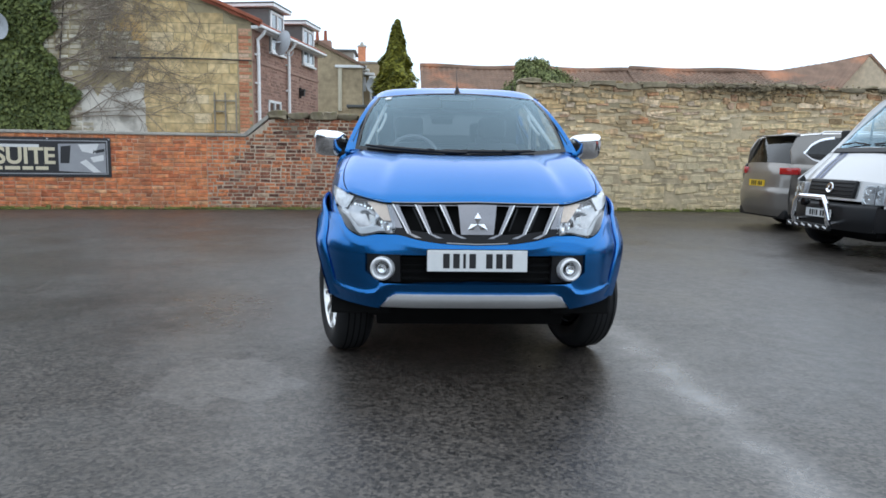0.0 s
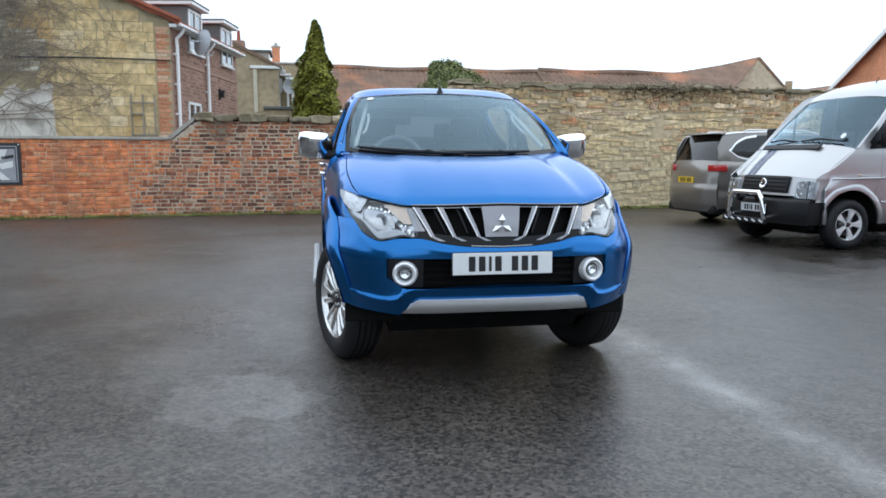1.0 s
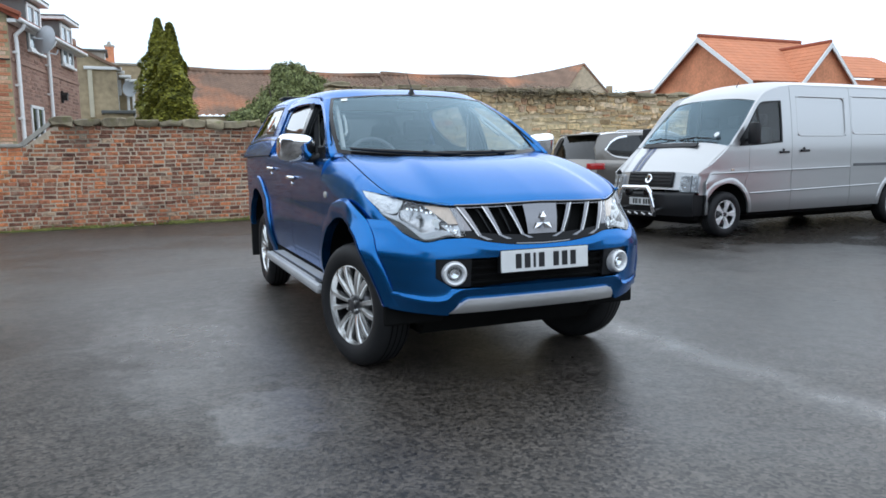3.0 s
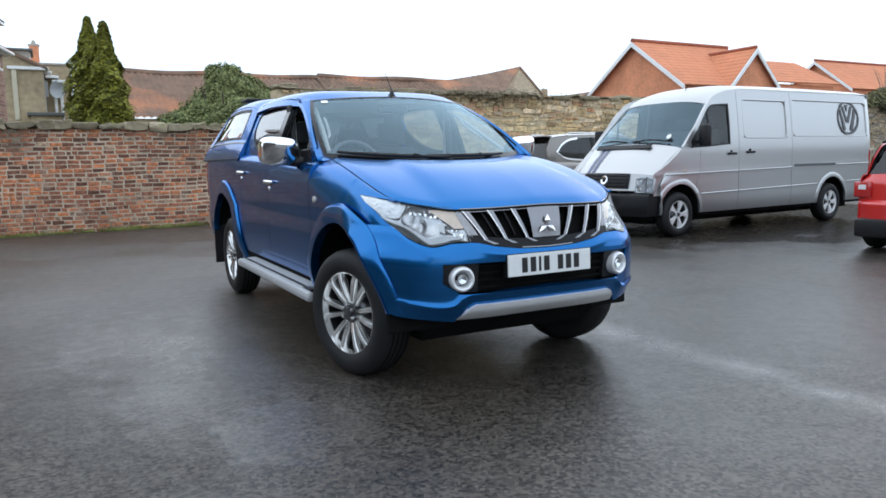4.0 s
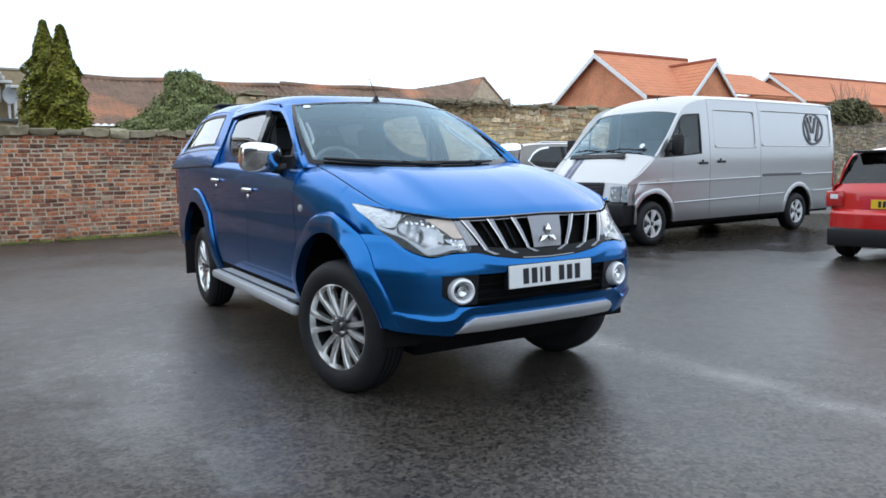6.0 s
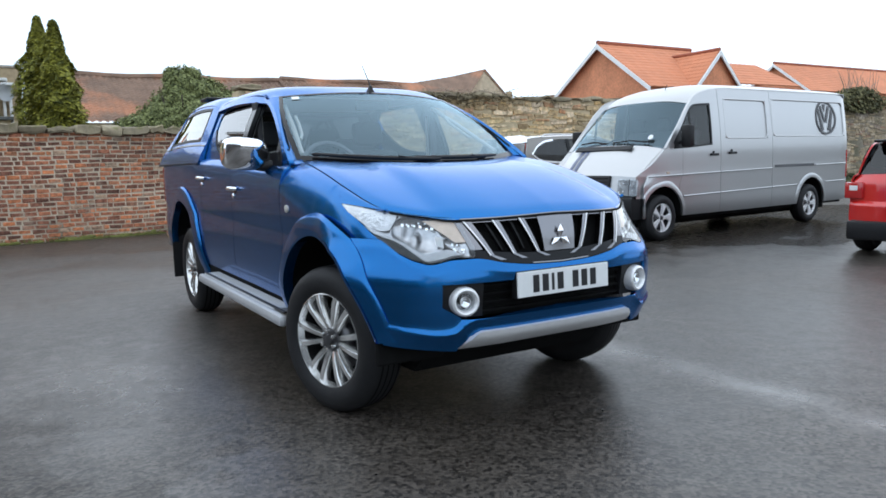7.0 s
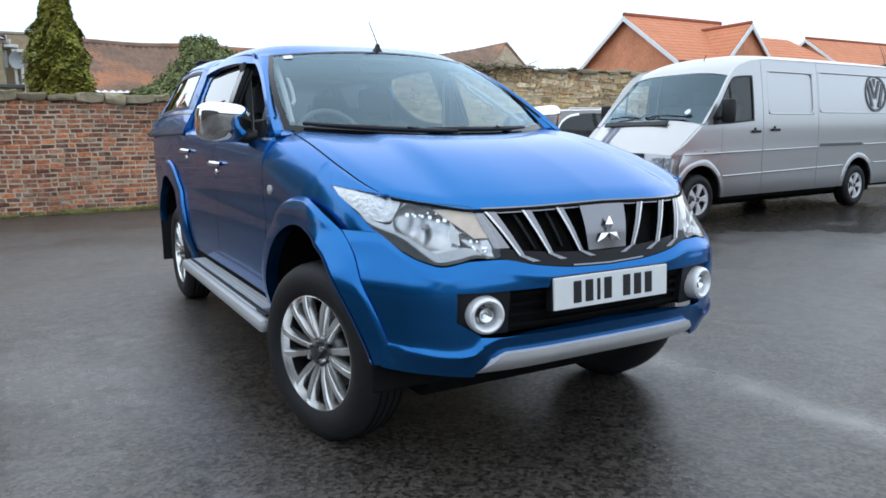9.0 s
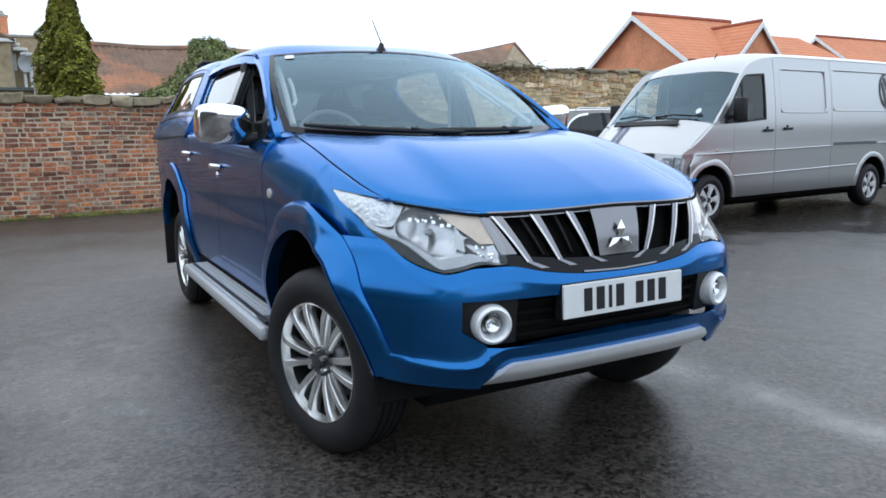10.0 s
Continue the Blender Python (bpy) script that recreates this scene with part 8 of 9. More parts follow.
    spine(ST, e, f, "rear_window", DARK_GLASS, c, 31, 8, 0, "dark rear window", power=2.6, out=(0, 1, 0))
    tg = spine(ST, f, g, "tailgate", paint, c, 31, 8, .02, power=3.4, out=(0, 1, 0))
    rb = spine(ST, g, h, "rear_bumper", paint, c, 31, 8, .03, power=3.6, out=(0, 1, 0))
    for s in (-1, 1):
        # edges between the glass sides and the spine
        st = np.array(ST[b:f + 1], float)
        t = np.linspace(0, len(st) - 1, 60)
        q = [pw(*zip(range(len(st)), st[:, k]))(t) for k in range(5)]
        inner = np.stack([s * q[2], q[0] + q[4], q[3]], 1)
        yo = np.linspace(P["g0"], P["g1"], 60)
        outer = np.stack([s * xg(yo, rail(yo)), yo, rail(yo)], 1)
        surf("roof_edge", [np.stack([inner, (inner + outer) / 2 + [s * .005, 0, .004], outer], 1)], P.get("edge", paint), c, (s, 0, .6), .012)
        if P.get("rails"):
            yr = np.linspace(P["rails"][0], P["rails"][1], 20)
            solid("roof_rail", geo_tube([(s * (xg(y, rail(y)) - .055), y, float(np.interp(y, inner[:, 1], inner[:, 2])) + (.045 if 0 < i < 19 else .0)) for i, y in enumerate(yr)], .014, 8), SATIN, c, "silver roof rail", True)
        tl = P["tail"]
        solid("tail_lamp", moved(geo_box(tl[0], tl[1], .015), Matrix.Translation((s * tl[2], tl[3], tl[4])) @ pose(0, 0, 0, 0, 0, -s * tl[5])), RED_LENS, c, "red tail lamp", True)
        if len(tl) > 6:
            solid("reverse_lamp", moved(geo_box((-.05, tl[1][1] - .004, .0), (.06, tl[1][1] + .004, .06), .003), Matrix.Translation((s * tl[2], tl[3], tl[4])) @ pose(0, 0, 0, 0, 0, -s * tl[5])), PLATE_WHITE, c, "clear reverse lamp")
    yb_, zb_ = P["plate"]
    number_plate(tg, Matrix.Translation((0, yb_, zb_)) @ pose(0, 0, 0, 0, 0, 180), PLATE_YELLOW)
    number_plate(fb, Matrix.Translation((0, P["nose"] - .02, .52)), PLATE_WHITE)
    sp = P["spoiler"]
    solid("roof_spoiler", geo_box((-sp[0], sp[1], sp[2]), (sp[0], sp[3], sp[4]), .014), sp[5], c, "", True)
    va = P.get("valance", (ST[h][0] - .05, .36))
    solid("lower_valance", geo_box((-xm(.8) + .12, ST[h][0] - .30, .20), (xm(.8) - .12, va[0], va[1]), .03), PLASTIC, c, "black lower bumper", True)
    solid("grille", geo_box((-.42, P["nose"] - .012, .62), (.42, P["nose"] + .1, .78), .02), PLASTIC, c)
    solid("underbody", join(geo_box((-.60, P["nose"] + .25, .20), (.60, ST[h][0] - .2, .42)), geo_box((-xm(.8) + .1, .45, .22), (xm(.8) - .1, W - .45, .40))), UNDER, c)
    solid("cabin", join(geo_box((-.62, .55, .55), (.62, .95, 1.05), .06), *[geo_box((x - .23, 1.30, .6), (x + .23, 1.50, 1.20), .06) for x in (-.36, .36)], geo_box((-.60, 2.2, .6), (.60, 2.4, 1.15), .06), *[geo_box((x - .11, 1.42, 1.2), (x + .11, 1.52, 1.38), .03) for x in (-.36, .36)]), CABIN, c, "", True)
    return c


suv_P = dict(
    xm=pw((-.90, .70), (-.70, .80), (-.4, .875), (0, .895), (2.9, .895), (3.3, .87), (3.6, .80), (3.74, .70)), xb=.80, lean=.225, height=1.72, wheelbase=2.67, arch=.385, sill=.30,
    belt=pw((-.90, .86), (-.5, .93), (.3, 1.045), (1.2, 1.085), (2.6, 1.115), (3.5, 1.14), (3.74, 1.10)),
    rail=pw((.35, 1.06), (.60, 1.20), (.95, 1.43), (1.30, 1.585), (1.7, 1.650), (2.4, 1.665), (3.1, 1.64), (3.40, 1.60), (3.52, 1.42), (3.62, 1.16)),
    wl=pw((.55, 1.115), (1.2, 1.125), (2.5, 1.15), (3.0, 1.175), (3.18, 1.21), (3.32, 1.31)),
    wt=pw((.55, 1.135), (.72, 1.235), (1.0, 1.415), (1.35, 1.56), (1.8, 1.605), (2.5, 1.605), (2.95, 1.565), (3.18, 1.47), (3.32, 1.33)),
    g0=.35, w0=.55, w1=3.32, g1=3.54, cuts=(-.62, .40, 1.42, 2.36, 3.575), pillars=((1.40, 1.50), (2.36, 2.44)), mirror=.62, r=.345, rim=.225, spokes=10, style="split", nose=-.93, lamp_z=.80,
    st=((-.86, .24, .78, .24, .22), (-.93, .45, .80, .45, .24), (-.92, .78, .80, .72, .26), (-.80, .96, .80, .86, .30), (-.2, 1.06, .78, 1.0, .05), (.42, 1.135, .76, 1.075, .05), (.85, 1.43, .66, 1.38, .06), (1.28, 1.63, .585, 1.575, .08), (1.9, 1.715, .605, 1.655, 0), (2.8, 1.70, .60, 1.652, 0), (3.36, 1.64, .585, 1.60, 0), (3.50, 1.40, .64, 1.37, -.03), (3.62, 1.16, .73, 1.14, -.10), (3.70, .98, .775, .96, -.14), (3.74, .74, .79, .73, -.16), (3.78, .62, .80, .62, -.18), (3.76, .40, .80, .40, -.18), (3.68, .24, .77, .24, -.14)),
    split=(3, 5, 7, 10, 12, 14, 17), rails=(1.35, 3.0), chrome=True, tail=((-.24, -.03, -.06), (.13, .05, .06), .70, 3.58, 1.02, 22), plate=(3.735, .80), spoiler=(.52, 3.28, 1.62, 3.52, 1.648, GREY_PAINT))
car("parked_suv", "grey-brown metallic estate-style off-roader with chrome window trim", suv_P, pose(9.70, 8.25, 0, 0, 0, 92.0), GREY_PAINT)

hatch_P = dict(
    xm=pw((-.84, .66), (-.6, .78), (-.3, .85), (0, .865), (2.5, .865), (2.8, .845), (3.0, .79), (3.14, .70)), xb=.77, lean=.20, height=1.47, wheelbase=2.47, arch=.36, sill=.22,
    belt=pw((-.84, .78), (-.4, .86), (.3, .95), (1.2, .985), (2.4, 1.015), (3.14, 1.0)),
    rail=pw((.35, .97), (.70, 1.18), (1.05, 1.345), (1.35, 1.405), (2.0, 1.42), (2.6, 1.385), (2.85, 1.34), (2.97, 1.17), (3.05, 1.03)),
    wl=pw((.50, 1.01), (1.2, 1.02), (2.2, 1.05), (2.52, 1.09), (2.66, 1.17)), wt=pw((.50, 1.03), (.75, 1.16), (1.05, 1.31), (1.4, 1.36), (2.1, 1.36), (2.5, 1.31), (2.66, 1.20)),
    g0=.35, w0=.50, w1=2.66, g1=2.955, cuts=(-.60, .42, 1.36, 2.20, 2.975), pillars=((1.34, 1.42), (2.20, 2.27)), mirror=.55, r=.315, rim=.20, spokes=5, style="wide", nose=-.84, lamp_z=.68,
    st=((-.78, .20, .74, .20, .2), (-.84, .42, .76, .42, .22), (-.82, .70, .76, .64, .24), (-.68, .86, .76, .77, .28), (-.1, .985, .75, .92, .05), (.42, 1.03, .73, .975, .05), (.78, 1.25, .64, 1.20, .05), (1.10, 1.40, .57, 1.355, .06), (1.6, 1.47, .585, 1.415, 0), (2.3, 1.455, .58, 1.41, 0), (2.80, 1.39, .565, 1.35, 0), (2.93, 1.19, .62, 1.17, -.03), (3.04, .99, .70, .98, -.10), (3.10, .86, .78, .85, -.14), (3.115, .66, .78, .66, -.16), (3.17, .60, .79, .60, -.18), (3.17, .38, .79, .38, -.18), (3.10, .26, .76, .26, -.14)),
    split=(3, 5, 7, 10, 12, 14, 17), tail=((-.12, -.03, -.10), (.13, .05, .10), .715, 2.985, .79, 16, 1), plate=(3.125, .735), spoiler=(.55, 2.72, 1.365, 2.98, 1.40, GLOSSBLACK), edge=GLOSSBLACK, valance=(3.20, .43))
car("parked_hatchback", "bright red hatchback parked with its tail to the yard", hatch_P, pose(9.40, 1.14, 0, 0, 0, 98.0) @ Matrix.Scale(.955, 4), RED_PAINT)

# ---- bricks and stones ----
def stone_mesh(w, h, d, rnd, jit, bev, bulge):
    """A rubble stone with cut corners: x along the wall, y into it."""
    a, b = w / 2, h / 2
    o = []
    for sx, sz in ((-1, -1), (1, -1), (1, 1), (-1, 1)):
        cx, cz = rnd.uniform(.12, .42), rnd.uniform(.12, .45)
        p, q = (sx * a, sz * b * (1 - cz)), (sx * a * (1 - cx * min(1, h / w)), sz * b)
        pair = [p, q] if sx * sz > 0 else [q, p]
        if (sx, sz) in ((-1, -1), (1, 1)):
            pair = [p, q]
        o += pair
    o = [(x + rnd.uniform(-jit, jit), z + rnd.uniform(-jit, jit) * .6) for x, z in o]
    n = 8
    V = [(x, d, z) for x, z in o] + [(x, bev * .8, z) for x, z in o] + [(x * .90, -bulge * rnd.uniform(.2, 1.2), z * .84) for x, z in o]
    F = []
    for k in range(n):
        q = (k + 1) % n
        F += [(k, q, n + q, n + k), (n + k, n + q, 2 * n + q, 2 * n + k)]
    F.append(tuple(range(2 * n, 3 * n)))
    return V, F


def piece_mesh(name, w, h, d, mat, rnd, jit=.004, bev=.006, bulge=0.0):
    if bulge > .007:
        return stone_mesh(w, h, d, rnd, jit, bev, bulge)
    """One brick or stone seen from the front: x along the wall, y into it. Origin at its centre."""
    a, b = w / 2, h / 2
    j = lambda k=1.0: rnd.uniform(-jit, jit) * k
    o = [(-a + j(), -b + j()), (a + j(), -b + j()), (a + j(), b + j()), (-a + j(), b + j())]
    V = [(x, d, z) for x, z in o] + [(x, bev, z) for x, z in o]
    f = [(x * (1 - bev / a) + j(.5), -bulge * rnd.uniform(.5, 1.2), z * (1 - bev / b) + j(.5)) for x, z in o]
    V += f
    F = []
    for k in range(4):
        q = (k + 1) % 4
        F += [(k, q, 4 + q, 4 + k), (4 + k, 4 + q, 8 + q, 8 + k)]
    F.append((8, 9, 10, 11))
    return V, F


def masonry(name, ramp, rough=.88, island=False, noise_amt=.25, noise_scale=30, bump=.5, stain=None):
    """Fired clay or stone: each piece takes its own shade from a ramp."""
    m = bpy.data.materials.new(name)
    m.use_nodes = True
    n, l = m.node_tree.nodes, m.node_tree.links
    b = n["Principled BSDF"]
    r = n.new("ShaderNodeValToRGB")
    r.color_ramp.elements.remove(r.color_ramp.elements[1])
    for k, (p, c) in enumerate(ramp):
        e = r.color_ramp.elements[0] if k == 0 else r.color_ramp.elements.new(p)
        e.position = p
        e.color = (*c, 1)
    if island:
        src = n.new("ShaderNodeNewGeometry").outputs["Random Per Island"]
    else:
        src = n.new("ShaderNodeObjectInfo").outputs["Random"]
    l.new(src, r.inputs[0])
    geo = n.new("ShaderNodeNewGeometry")
    z = n.new("ShaderNodeTexNoise")
    z.inputs["Scale"].default_value, z.inputs["Detail"].default_value = noise_scale, 6
    l.new(geo.outputs["Position"], z.inputs["Vector"])
    mr = n.new("ShaderNodeMapRange")
    mr.inputs["From Min"].default_value, mr.inputs["From Max"].default_value = .3, .7
    mr.inputs["To Min"].default_value, mr.inputs["To Max"].default_value = 1 - noise_amt, 1 + noise_amt
    l.new(z.outputs["Fac"], mr.inputs["Value"])
    sc = n.new("ShaderNodeVectorMath")
    sc.operation = "SCALE"
    l.new(r.outputs[0], sc.inputs[0])
    l.new(mr.outputs["Result"], sc.inputs["Scale"])
    col = sc.outputs["Vector"]
    if stain:
        z2 = n.new("ShaderNodeTexNoise")
        z2.inputs["Scale"].default_value, z2.inputs["Detail"].default_value = stain[3], 5
        l.new(geo.outputs["Position"], z2.inputs["Vector"])
        m2 = n.new("ShaderNodeMapRange")
        m2.inputs["From Min"].default_value, m2.inputs["From Max"].default_value = stain[4], stain[4] + .14
        m2.inputs["To Max"].default_value = stain[5]
        l.new(z2.outputs["Fac"], m2.inputs["Value"])
        mx = n.new("ShaderNodeMix")
        mx.data_type = "RGBA"
        l.new(m2.outputs["Result"], mx.inputs["Factor"])
        l.new(col, mx.inputs[6])
        mx.inputs[7].default_value = (*stain[:3], 1)
        col = mx.outputs[2]
    l.new(col, b.inputs["Base Color"])
    b.inputs["Roughness"].default_value = rough
    b.inputs["Specular IOR Level"].default_value = .3
    bp = n.new("ShaderNodeBump")
    bp.inputs["Strength"].default_value = bump
    bp.inputs["Distance"].default_value = .012
    z3 = n.new("ShaderNodeTexNoise")
    z3.inputs["Scale"].default_value, z3.inputs["Detail"].default_value = 45, 5
    l.new(geo.outputs["Position"], z3.inputs["Vector"])
    l.new(z3.outputs["Fac"], bp.inputs["Height"])
    l.new(bp.outputs["Normal"], b.inputs["Normal"])
    return m


def lay(face, parent, name, rows, single, mats, rnd, variants=None, label="", depth=.03, jit=.005, bev=.006, bulge=.004, rest="laid_rest"):
    """Lays pieces (s, z, w, h) on a wall face: those in the stretch single are objects of their own, the others one joined part."""
    meshes = {}
    V, F, made = [], [], 0
    for s, z, w, h in rows:
        out = rnd.uniform(-.004, .006)
        tilt = rnd.gauss(0, .5 if bulge < .007 else 3.6)
        if single[0] <= s <= single[1] and made < 300:
            key = (round(w / .03), round(h / .02), rnd.randrange(3))
            if key not in meshes:
                g = piece_mesh(name, w, h, depth, mats[0], rnd, jit, bev, bulge)
                meshes[key] = mesh_from(name, g[0], g[1], False, [mats[0]])
            put_part(name, meshes[key], parent, "", face.spot(s, z, out) @ pose(0, 0, 0, 0, tilt, 0))
            made += 1
        else:
            g = piece_mesh(name, w, h, depth, mats[1], rnd, jit, bev, bulge)
            mm = face.spot(s, z, out) @ pose(0, 0, 0, 0, tilt, 0)
            k = len(V)
            V.extend([mm @ Vector(v) for v in g[0]])
            F.extend([tuple(i + k for i in f) for f in g[1]])
    if V:
        ob = put_part(rest, mesh_from(rest, V, F, False, [mats[1]]), parent)
        ob["kind"] = "stuff"


def brick_rows(length, height, keep, rnd, bw=.228, bh=.070, joint=.017, z0=0.0):
    rows = []
    z, k = z0, 0
    while z + bh < height:
        s = -rnd.uniform(0, .1) - (bw / 2 if k % 2 else 0)
        while s < length:
            w = bw if rnd.random() > .22 else bw * .48
            if s > 0 and s + w < length and keep(s + w / 2, z + bh / 2):
                rows.append((s + w / 2, z + bh / 2 + rnd.uniform(-.003, .003), w * rnd.uniform(.94, 1.0), bh * rnd.uniform(.9, 1.0)))
            s += w + joint
        z += bh + joint
        k += 1
    return rows


OLD_RAMP = ((0.0, (0.132, 0.070, 0.054)), (.22, (0.232, 0.116, 0.085)), (.45, (0.341, 0.155, 0.101)), (.62, (0.465, 0.202, 0.116)), (.78, (0.589, 0.240, 0.116)), (.90, (0.310, 0.186, 0.139)), (1.0, (0.465, 0.372, 0.279)))
RED_RAMP = ((0.0, (0.343, 0.112, 0.059)), (.35, (0.475, 0.165, 0.079)), (.7, (0.581, 0.218, 0.099)), (.95, (0.545, 0.235, 0.115)), (1.0, (0.57, 0.34, 0.20)))
BUFF_RAMP = ((0.0, (0.450, 0.338, 0.150)), (.3, (0.555, 0.420, 0.203)), (.6, (0.615, 0.480, 0.247)), (.8, (0.540, 0.405, 0.165)), (.93, (0.705, 0.600, 0.390)), (1.0, (0.360, 0.270, 0.150)))
PALE_RAMP = ((0.0, (0.34, 0.29, 0.20)), (.5, (0.50, 0.44, 0.33)), (1.0, (0.62, 0.58, 0.47)))
STONE_RAMP = ((0.0, (0.327, 0.263, 0.156)), (.2, (0.469, 0.383, 0.234)), (.4, (0.582, 0.490, 0.305)), (.6, (0.540, 0.426, 0.227)), (.78, (0.696, 0.611, 0.440)), (.88, (0.426, 0.383, 0.298)), (.95, (0.511, 0.284, 0.156)), (1.0, (0.383, 0.298, 0.185)))

STONE_RAMP = tuple((p_, (col_[0] * 1.31, col_[1] * 1.17, col_[2] * 1.06)) for p_, col_ in STONE_RAMP)

r1 = random.Random(31)
tooth = lambda z: float(np.interp(z, (0, .375, .9, 1.5, 1.6, 1.95), (.05, .10, .50, .98, 1.05, 1.42)))
PITCH = .0805
edges_ = [tooth(k * PITCH + .04) + r1.choice((-.09, 0, .05)) * (1 if k > 3 else .4) for k in range(26)]


def course(s0, s1, k, rnd, bw=.215, bh=.067, joint=.012):
    """One course of bricks between two places along the wall, the last ones cut to fit."""
    out = []
    q = s0
    first = True
    while q < s1 - .03:
        w = bw if rnd.random() > .25 else bw * .48
        if first and k % 2:
            w *= .5
        first = False
        w = min(w, s1 - q)
        if s1 - q - w < .06:
            w = s1 - q
        out.append((q + w / 2, k * PITCH + .012 + bh / 2 + rnd.uniform(-.004, .004), (w - joint) * rnd.uniform(.96, 1.0), bh * rnd.uniform(.88, 1.04)))
        q += w
    return out


WARM_RAMP = tuple((p_, (col_[0] * .98, col_[1] * .84, col_[2] * .74)) for p_, col_ in OLD_RAMP)
OLD_M = [masonry("old_brick", WARM_RAMP, island=q, noise_amt=.5, noise_scale=17, stain=(.46, .36, .27, 3.4, .57, .55)) for q in (False, True)]
old_rows = []
for k in range(24):
    z = k * PITCH + .05
    old_rows += course(max(edges_[k], 1.36 - (1.93 - z) * 1.3 if z > 1.56 else 0), OLD.length, k, r1)
DARK_RAMP = tuple((p_, (col_[0] * .74, col_[1] * .68, col_[2] * .62)) for p_, col_ in OLD_RAMP)
OLD_TOP = [masonry("weathered_brick", DARK_RAMP, island=q, noise_amt=.5, noise_scale=17, stain=(.13, .11, .085, 2.4, .56, .4)) for q in (False, True)]
old_rows = [(a_, b_ + .014 * math.sin(a_ * 1.1 + b_ * 2) + .006 * math.sin(a_ * 3.7), c_, d_) for a_, b_, c_, d_ in old_rows]
upper = lambda q: q[1] + .25 * math.sin(q[0] * 1.3 + 1) + r1.uniform(-.3, .3) > 1.42
high_rows, low_rows = [], []
for q in old_rows:
    (high_rows if upper(q) else low_rows).append(q)
lay(OLD, wall_1, "brick", low_rows, (2.2, 3.9), OLD_M, r1, rest="brickwork", jit=.008, bev=.008)
lay(OLD, wall_1, "brick", high_rows, (2.2, 3.0), OLD_TOP, r1, rest="brickwork", jit=.010, bev=.009)
r2 = random.Random(32)
RED_RAMP = tuple((p_, (col_[0] * 1.22, col_[1] * 1.16, col_[2] * 1.06)) for p_, col_ in RED_RAMP)
RED_M = [masonry("red_brick", RED_RAMP, island=q, noise_amt=.42, noise_scale=9, stain=(.33, .17, .10, 1.6, .50, .55)) for q in (False, True)]
red_rows = []
for k in range(19):
    red_rows += course(.004, RED.length + .005, k, r2, .228, .069, .010)
lay(RED, wall_2, "brick", red_rows, (7.15, 9.1), RED_M, r2, jit=.007, bev=.008, rest="brickwork")
red_rows = []
for k in range(19):
    red_rows += course(.004, edges_[k], k, r2, .228, .069, .010)
lay(OLD, wall_1, "red_brick", red_rows, (0, 2), RED_M, r2, jit=.004)

r3 = random.Random(33)
rows = []
z = 0.0
while z < 2.72:
    h = r3.uniform(.050, .125) * (1.15 if z < .8 else 1.0)
    s = -r3.uniform(0, .2)
    while s < STONE.length:
        w = min(.62, max(.11, r3.lognormvariate(-1.28, .45)))
        if s > 17:
            w *= 1.25
        hh = h * r3.uniform(.5, 1.55)
        if s > 0:
            rows.append((s + w / 2, z + h / 2 + r3.uniform(-.045, .045) + .06 * math.sin(s * 1.3 + z * 2) + .03 * math.sin(s * 3.1 - z * 4), w * .98, hh))
        s += w + r3.uniform(.008, .022)
    z += h + .014
LOW_RAMP = tuple((p_, tuple(.45 * c_ + .55 * m_ for c_, m_ in zip(col_, (.60, .51, .33)))) for p_, col_ in STONE_RAMP)
TOP_RAMP = tuple((p_, tuple(.86 * c_ for c_ in (col_[0], col_[1] * .97, col_[2] * .98))) for p_, col_ in STONE_RAMP)
LOW_M = [masonry("lower_rubble", LOW_RAMP, island=q, noise_scale=9, noise_amt=.35, bump=.7, stain=(.62, .52, .34, 1.3, .50, .6)) for q in (False, True)]
MID_RAMP = tuple((p_, tuple(.68 * c_ + .32 * m_ for c_, m_ in zip(col_, (.60, .50, .32)))) for p_, col_ in STONE_RAMP)
MID_M = [masonry("rubble_stone", MID_RAMP, island=q, noise_scale=11, noise_amt=.35, bump=.8, stain=(.60, .47, .25, 1.1, .52, .6)) for q in (False, True)]
TOP_M = [masonry("weathered_rubble", TOP_RAMP, island=q, noise_scale=12, noise_amt=.4, bump=.9, stain=(.20, .165, .10, 1.2, .53, .55)) for q in (False, True)]
zone = lambda q: q[1] + .35 * math.sin(q[0] * .9) + .2 * math.sin(q[0] * 2.3 + 1) + .25 * r3.uniform(-1, 1)
bands = {0: [], 1: [], 2: [], 3: []}
smear = lambda q: math.sin(q[0] * 2.1 + 1.7 * q[1]) + math.sin(q[0] * 3.7 - 2.9 * q[1] + 1) + .5 * math.sin(q[0] * 7.3 + q[1] * 5) + r3.uniform(-.5, .5)
for q in rows:
    if smear(q) > (1.15 if q[1] < 1.4 else 1.7) and q[1] < 2.2:
        continue
    v = zone(q)
    bands[3 if q[0] > END_S else 0 if v < 1.15 else 1 if v < 2.05 else 2].append(q)
lay(STONE, wall_3, "stone", bands[0], (1.6, 3.2), LOW_M, r3, depth=.05, jit=.022, bev=.012, bulge=.014, rest="rubble")
lay(STONE, wall_3, "stone", bands[1], (1.6, 3.2), MID_M, r3, depth=.05, jit=.022, bev=.018, bulge=.020, rest="rubble")
lay(STONE, wall_3, "stone", bands[2], (1.6, 3.2), TOP_M, r3, depth=.05, jit=.022, bev=.022, bulge=.032, rest="rubble")
DAMP_RAMP = tuple((p_, tuple(.52 * c_ + .04 for c_ in (col_[0] * .92, col_[1] * .95, col_[2] * 1.05))) for p_, col_ in STONE_RAMP)
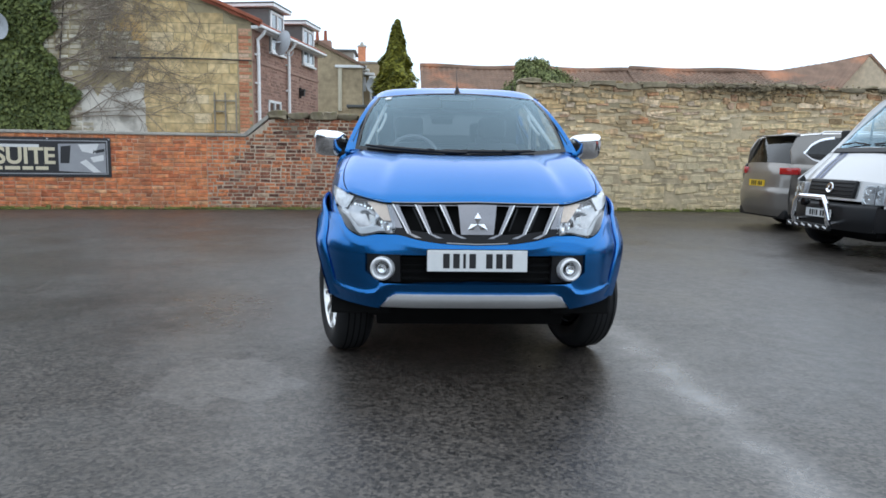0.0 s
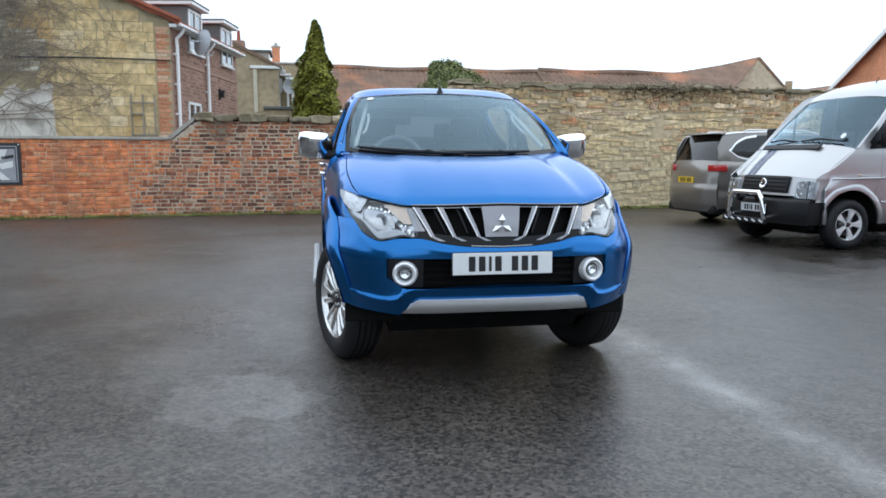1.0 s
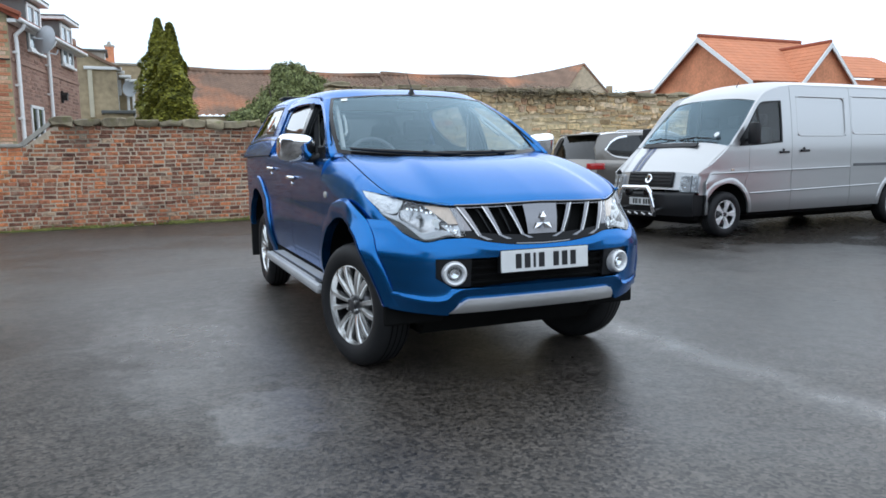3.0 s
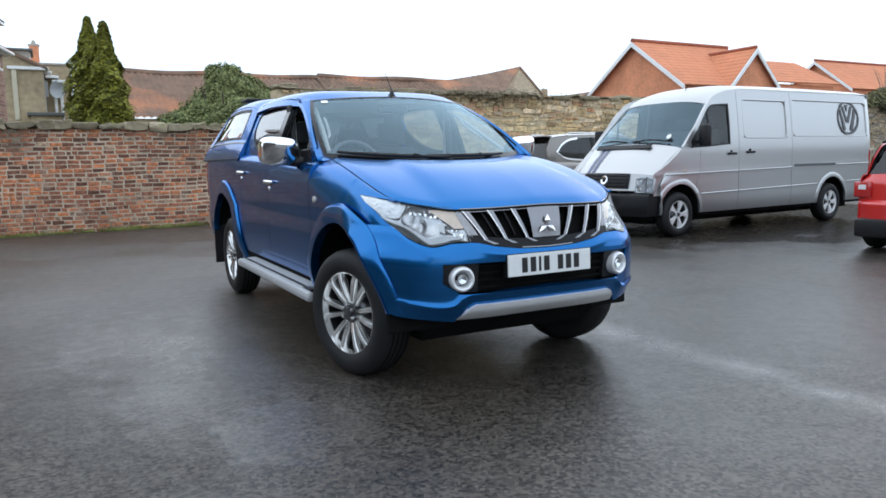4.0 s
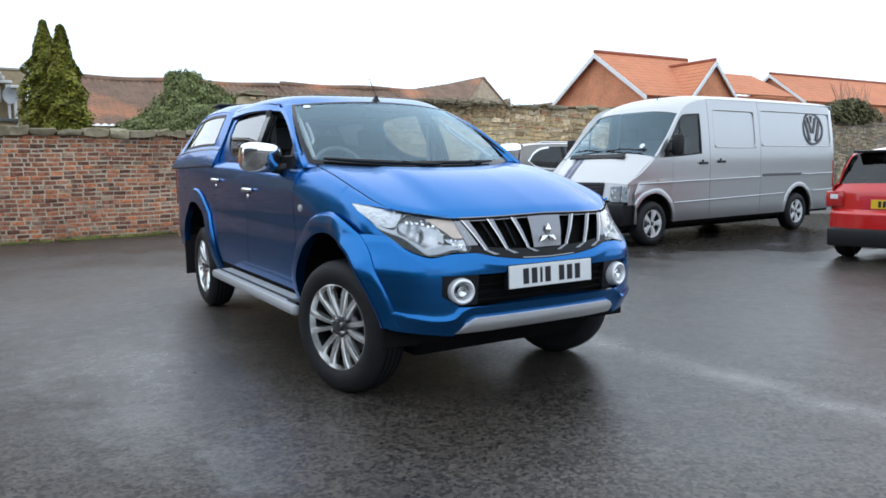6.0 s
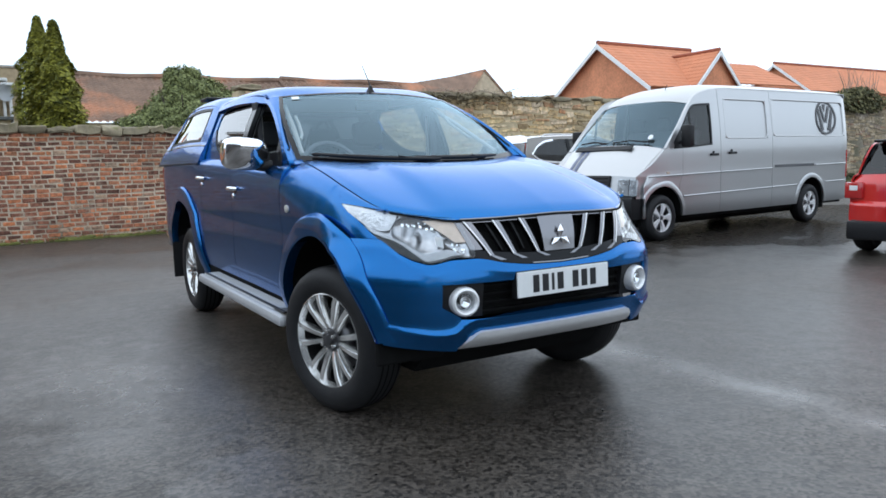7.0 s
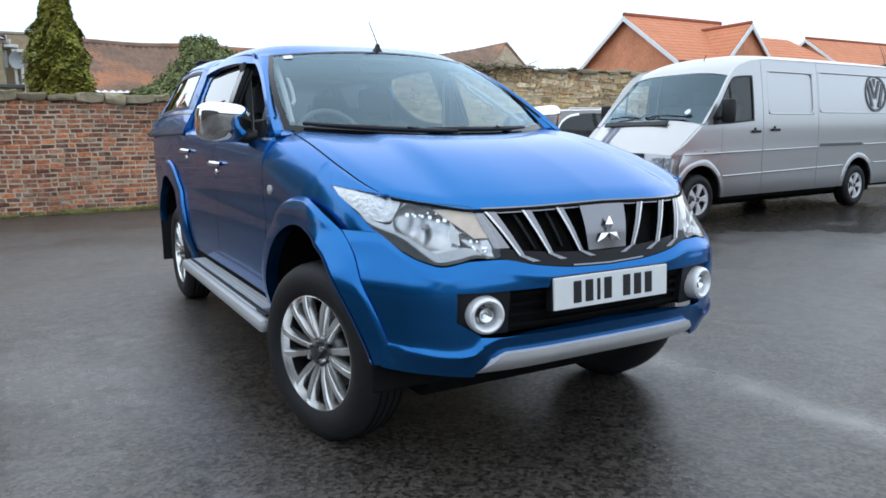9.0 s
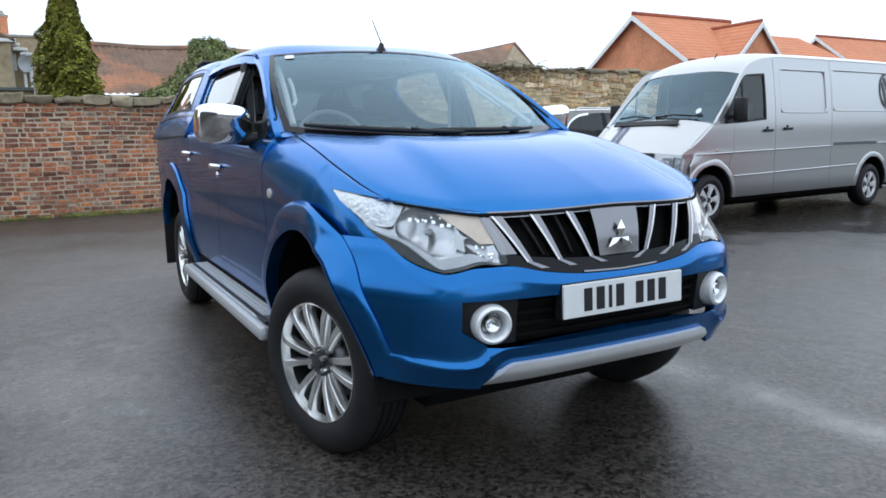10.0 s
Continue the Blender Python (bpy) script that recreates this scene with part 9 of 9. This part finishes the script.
DAMP_M = [masonry("damp_rubble", DAMP_RAMP, island=True, noise_scale=9, noise_amt=.45, bump=.9, stain=(.12, .115, .07, 1.0, .52, .6))] * 2
lay(STONE, wall_4, "stone", [(a_, b_, c_ * 1.1, d_ * 1.15) for a_, b_, c_, d_ in bands[3]], (1, 0), DAMP_M, r3, depth=.05, jit=.02, bev=.016, bulge=.026, rest="rubble")
s = 0.0
while s < STONE.length:
    w = r3.uniform(.3, .8)
    if s < 12:
        solid("coping_stone", rough_block(w, .58, r3.uniform(.05, .13), .012, .022, r3), COPING, wall_3, "", True, STONE.spot(s + w / 2, 2.82 + r3.uniform(-.03, .05), -.22))
    s += w + .01

r4 = random.Random(34)
gable_rows, pale_rows = [], []
z = 1.2
while z < 6.6:
    h = r4.uniform(.19, .25)
    s = GL - 6.5 + r4.uniform(0, .3)
    while s < GL - .36:
        w = r4.uniform(.28, .62)
        w = min(w, GL - .36 - s)
        top_ok = z + h < verge(s + w / 2 + .35) - .05
        if w > .08 and top_ok:
            if s + w / 2 > GL - 2.7 + .25 * math.sin(z * 4) + (-.4 if z > 3.2 else 0):
                gable_rows.append((s + w / 2, z + h / 2, w, h))
            elif not (z < 2.9 and s > GL - 4.3):
                for q in range(2):
                    for k in range(2):
                        pale_rows.append((s + w * (.25 + .5 * k), z + h * (.25 + .5 * q), w * .47, h * .45))
        s += w + .012
    z += h + .012
FLAT_RAMP = tuple((p_, tuple(1.12 * (0.55 * c_ + .45 * m_) for c_, m_ in zip(col_, (.58, .425, .245)))) for p_, col_ in BUFF_RAMP)
G_M = [masonry("ashlar_block", FLAT_RAMP, island=q, noise_scale=7, noise_amt=.30, stain=(.62, .36, .11, 1.1, .55, .5)) for q in (False, True)]
lay(GABLE, gable_wall, "stone_block", gable_rows, (GL - 2.9, GL - .3), G_M, r4, depth=.03, jit=.004, bev=.004, bulge=.003, rest="stonework")
P_M = [masonry("pale_rubble", PALE_RAMP, island=True, noise_scale=9)] * 2
lay(GABLE, gable_wall, "pale_stone", pale_rows, (1, 0), P_M, r4, depth=.03, jit=.010, bev=.012, bulge=.014, rest="pale_rubble")
Q_M = [masonry("quoin_brick", ((0, (.40, .15, .085)), (.4, (.56, .24, .13)), (.8, (.62, .36, .23)), (1, (.66, .50, .37))), island=q) for q in (False, True)]
lay(GABLE, gable_wall, "quoin_brick", [(GL - .17 - (.03 if int(z_ / .086) % 2 else 0), z_, .30 - (.06 if int(z_ / .086) % 2 else 0), .072) for z_ in np.arange(1.25, 4.2, .086)], (GL - 1, GL), Q_M, r4)
r5 = random.Random(35)
S_M = [masonry("brown_brick_piece", ((0, (.20, .12, .095)), (.5, (.29, .17, .13)), (1, (.37, .22, .165))), island=True)] * 2
lay(SIDE, side_wall, "brick", brick_rows(SIDE.length, 4.1, lambda s, z: z > 1.3 and not (.98 < s < 1.92 and 1.6 < z < 2.6) and not ((1.1 < s < 2.2 or 3.66 < s < 4.82) and z > 3.8), r5, z0=1.3), (1, 0), S_M, r5, rest="brickwork")
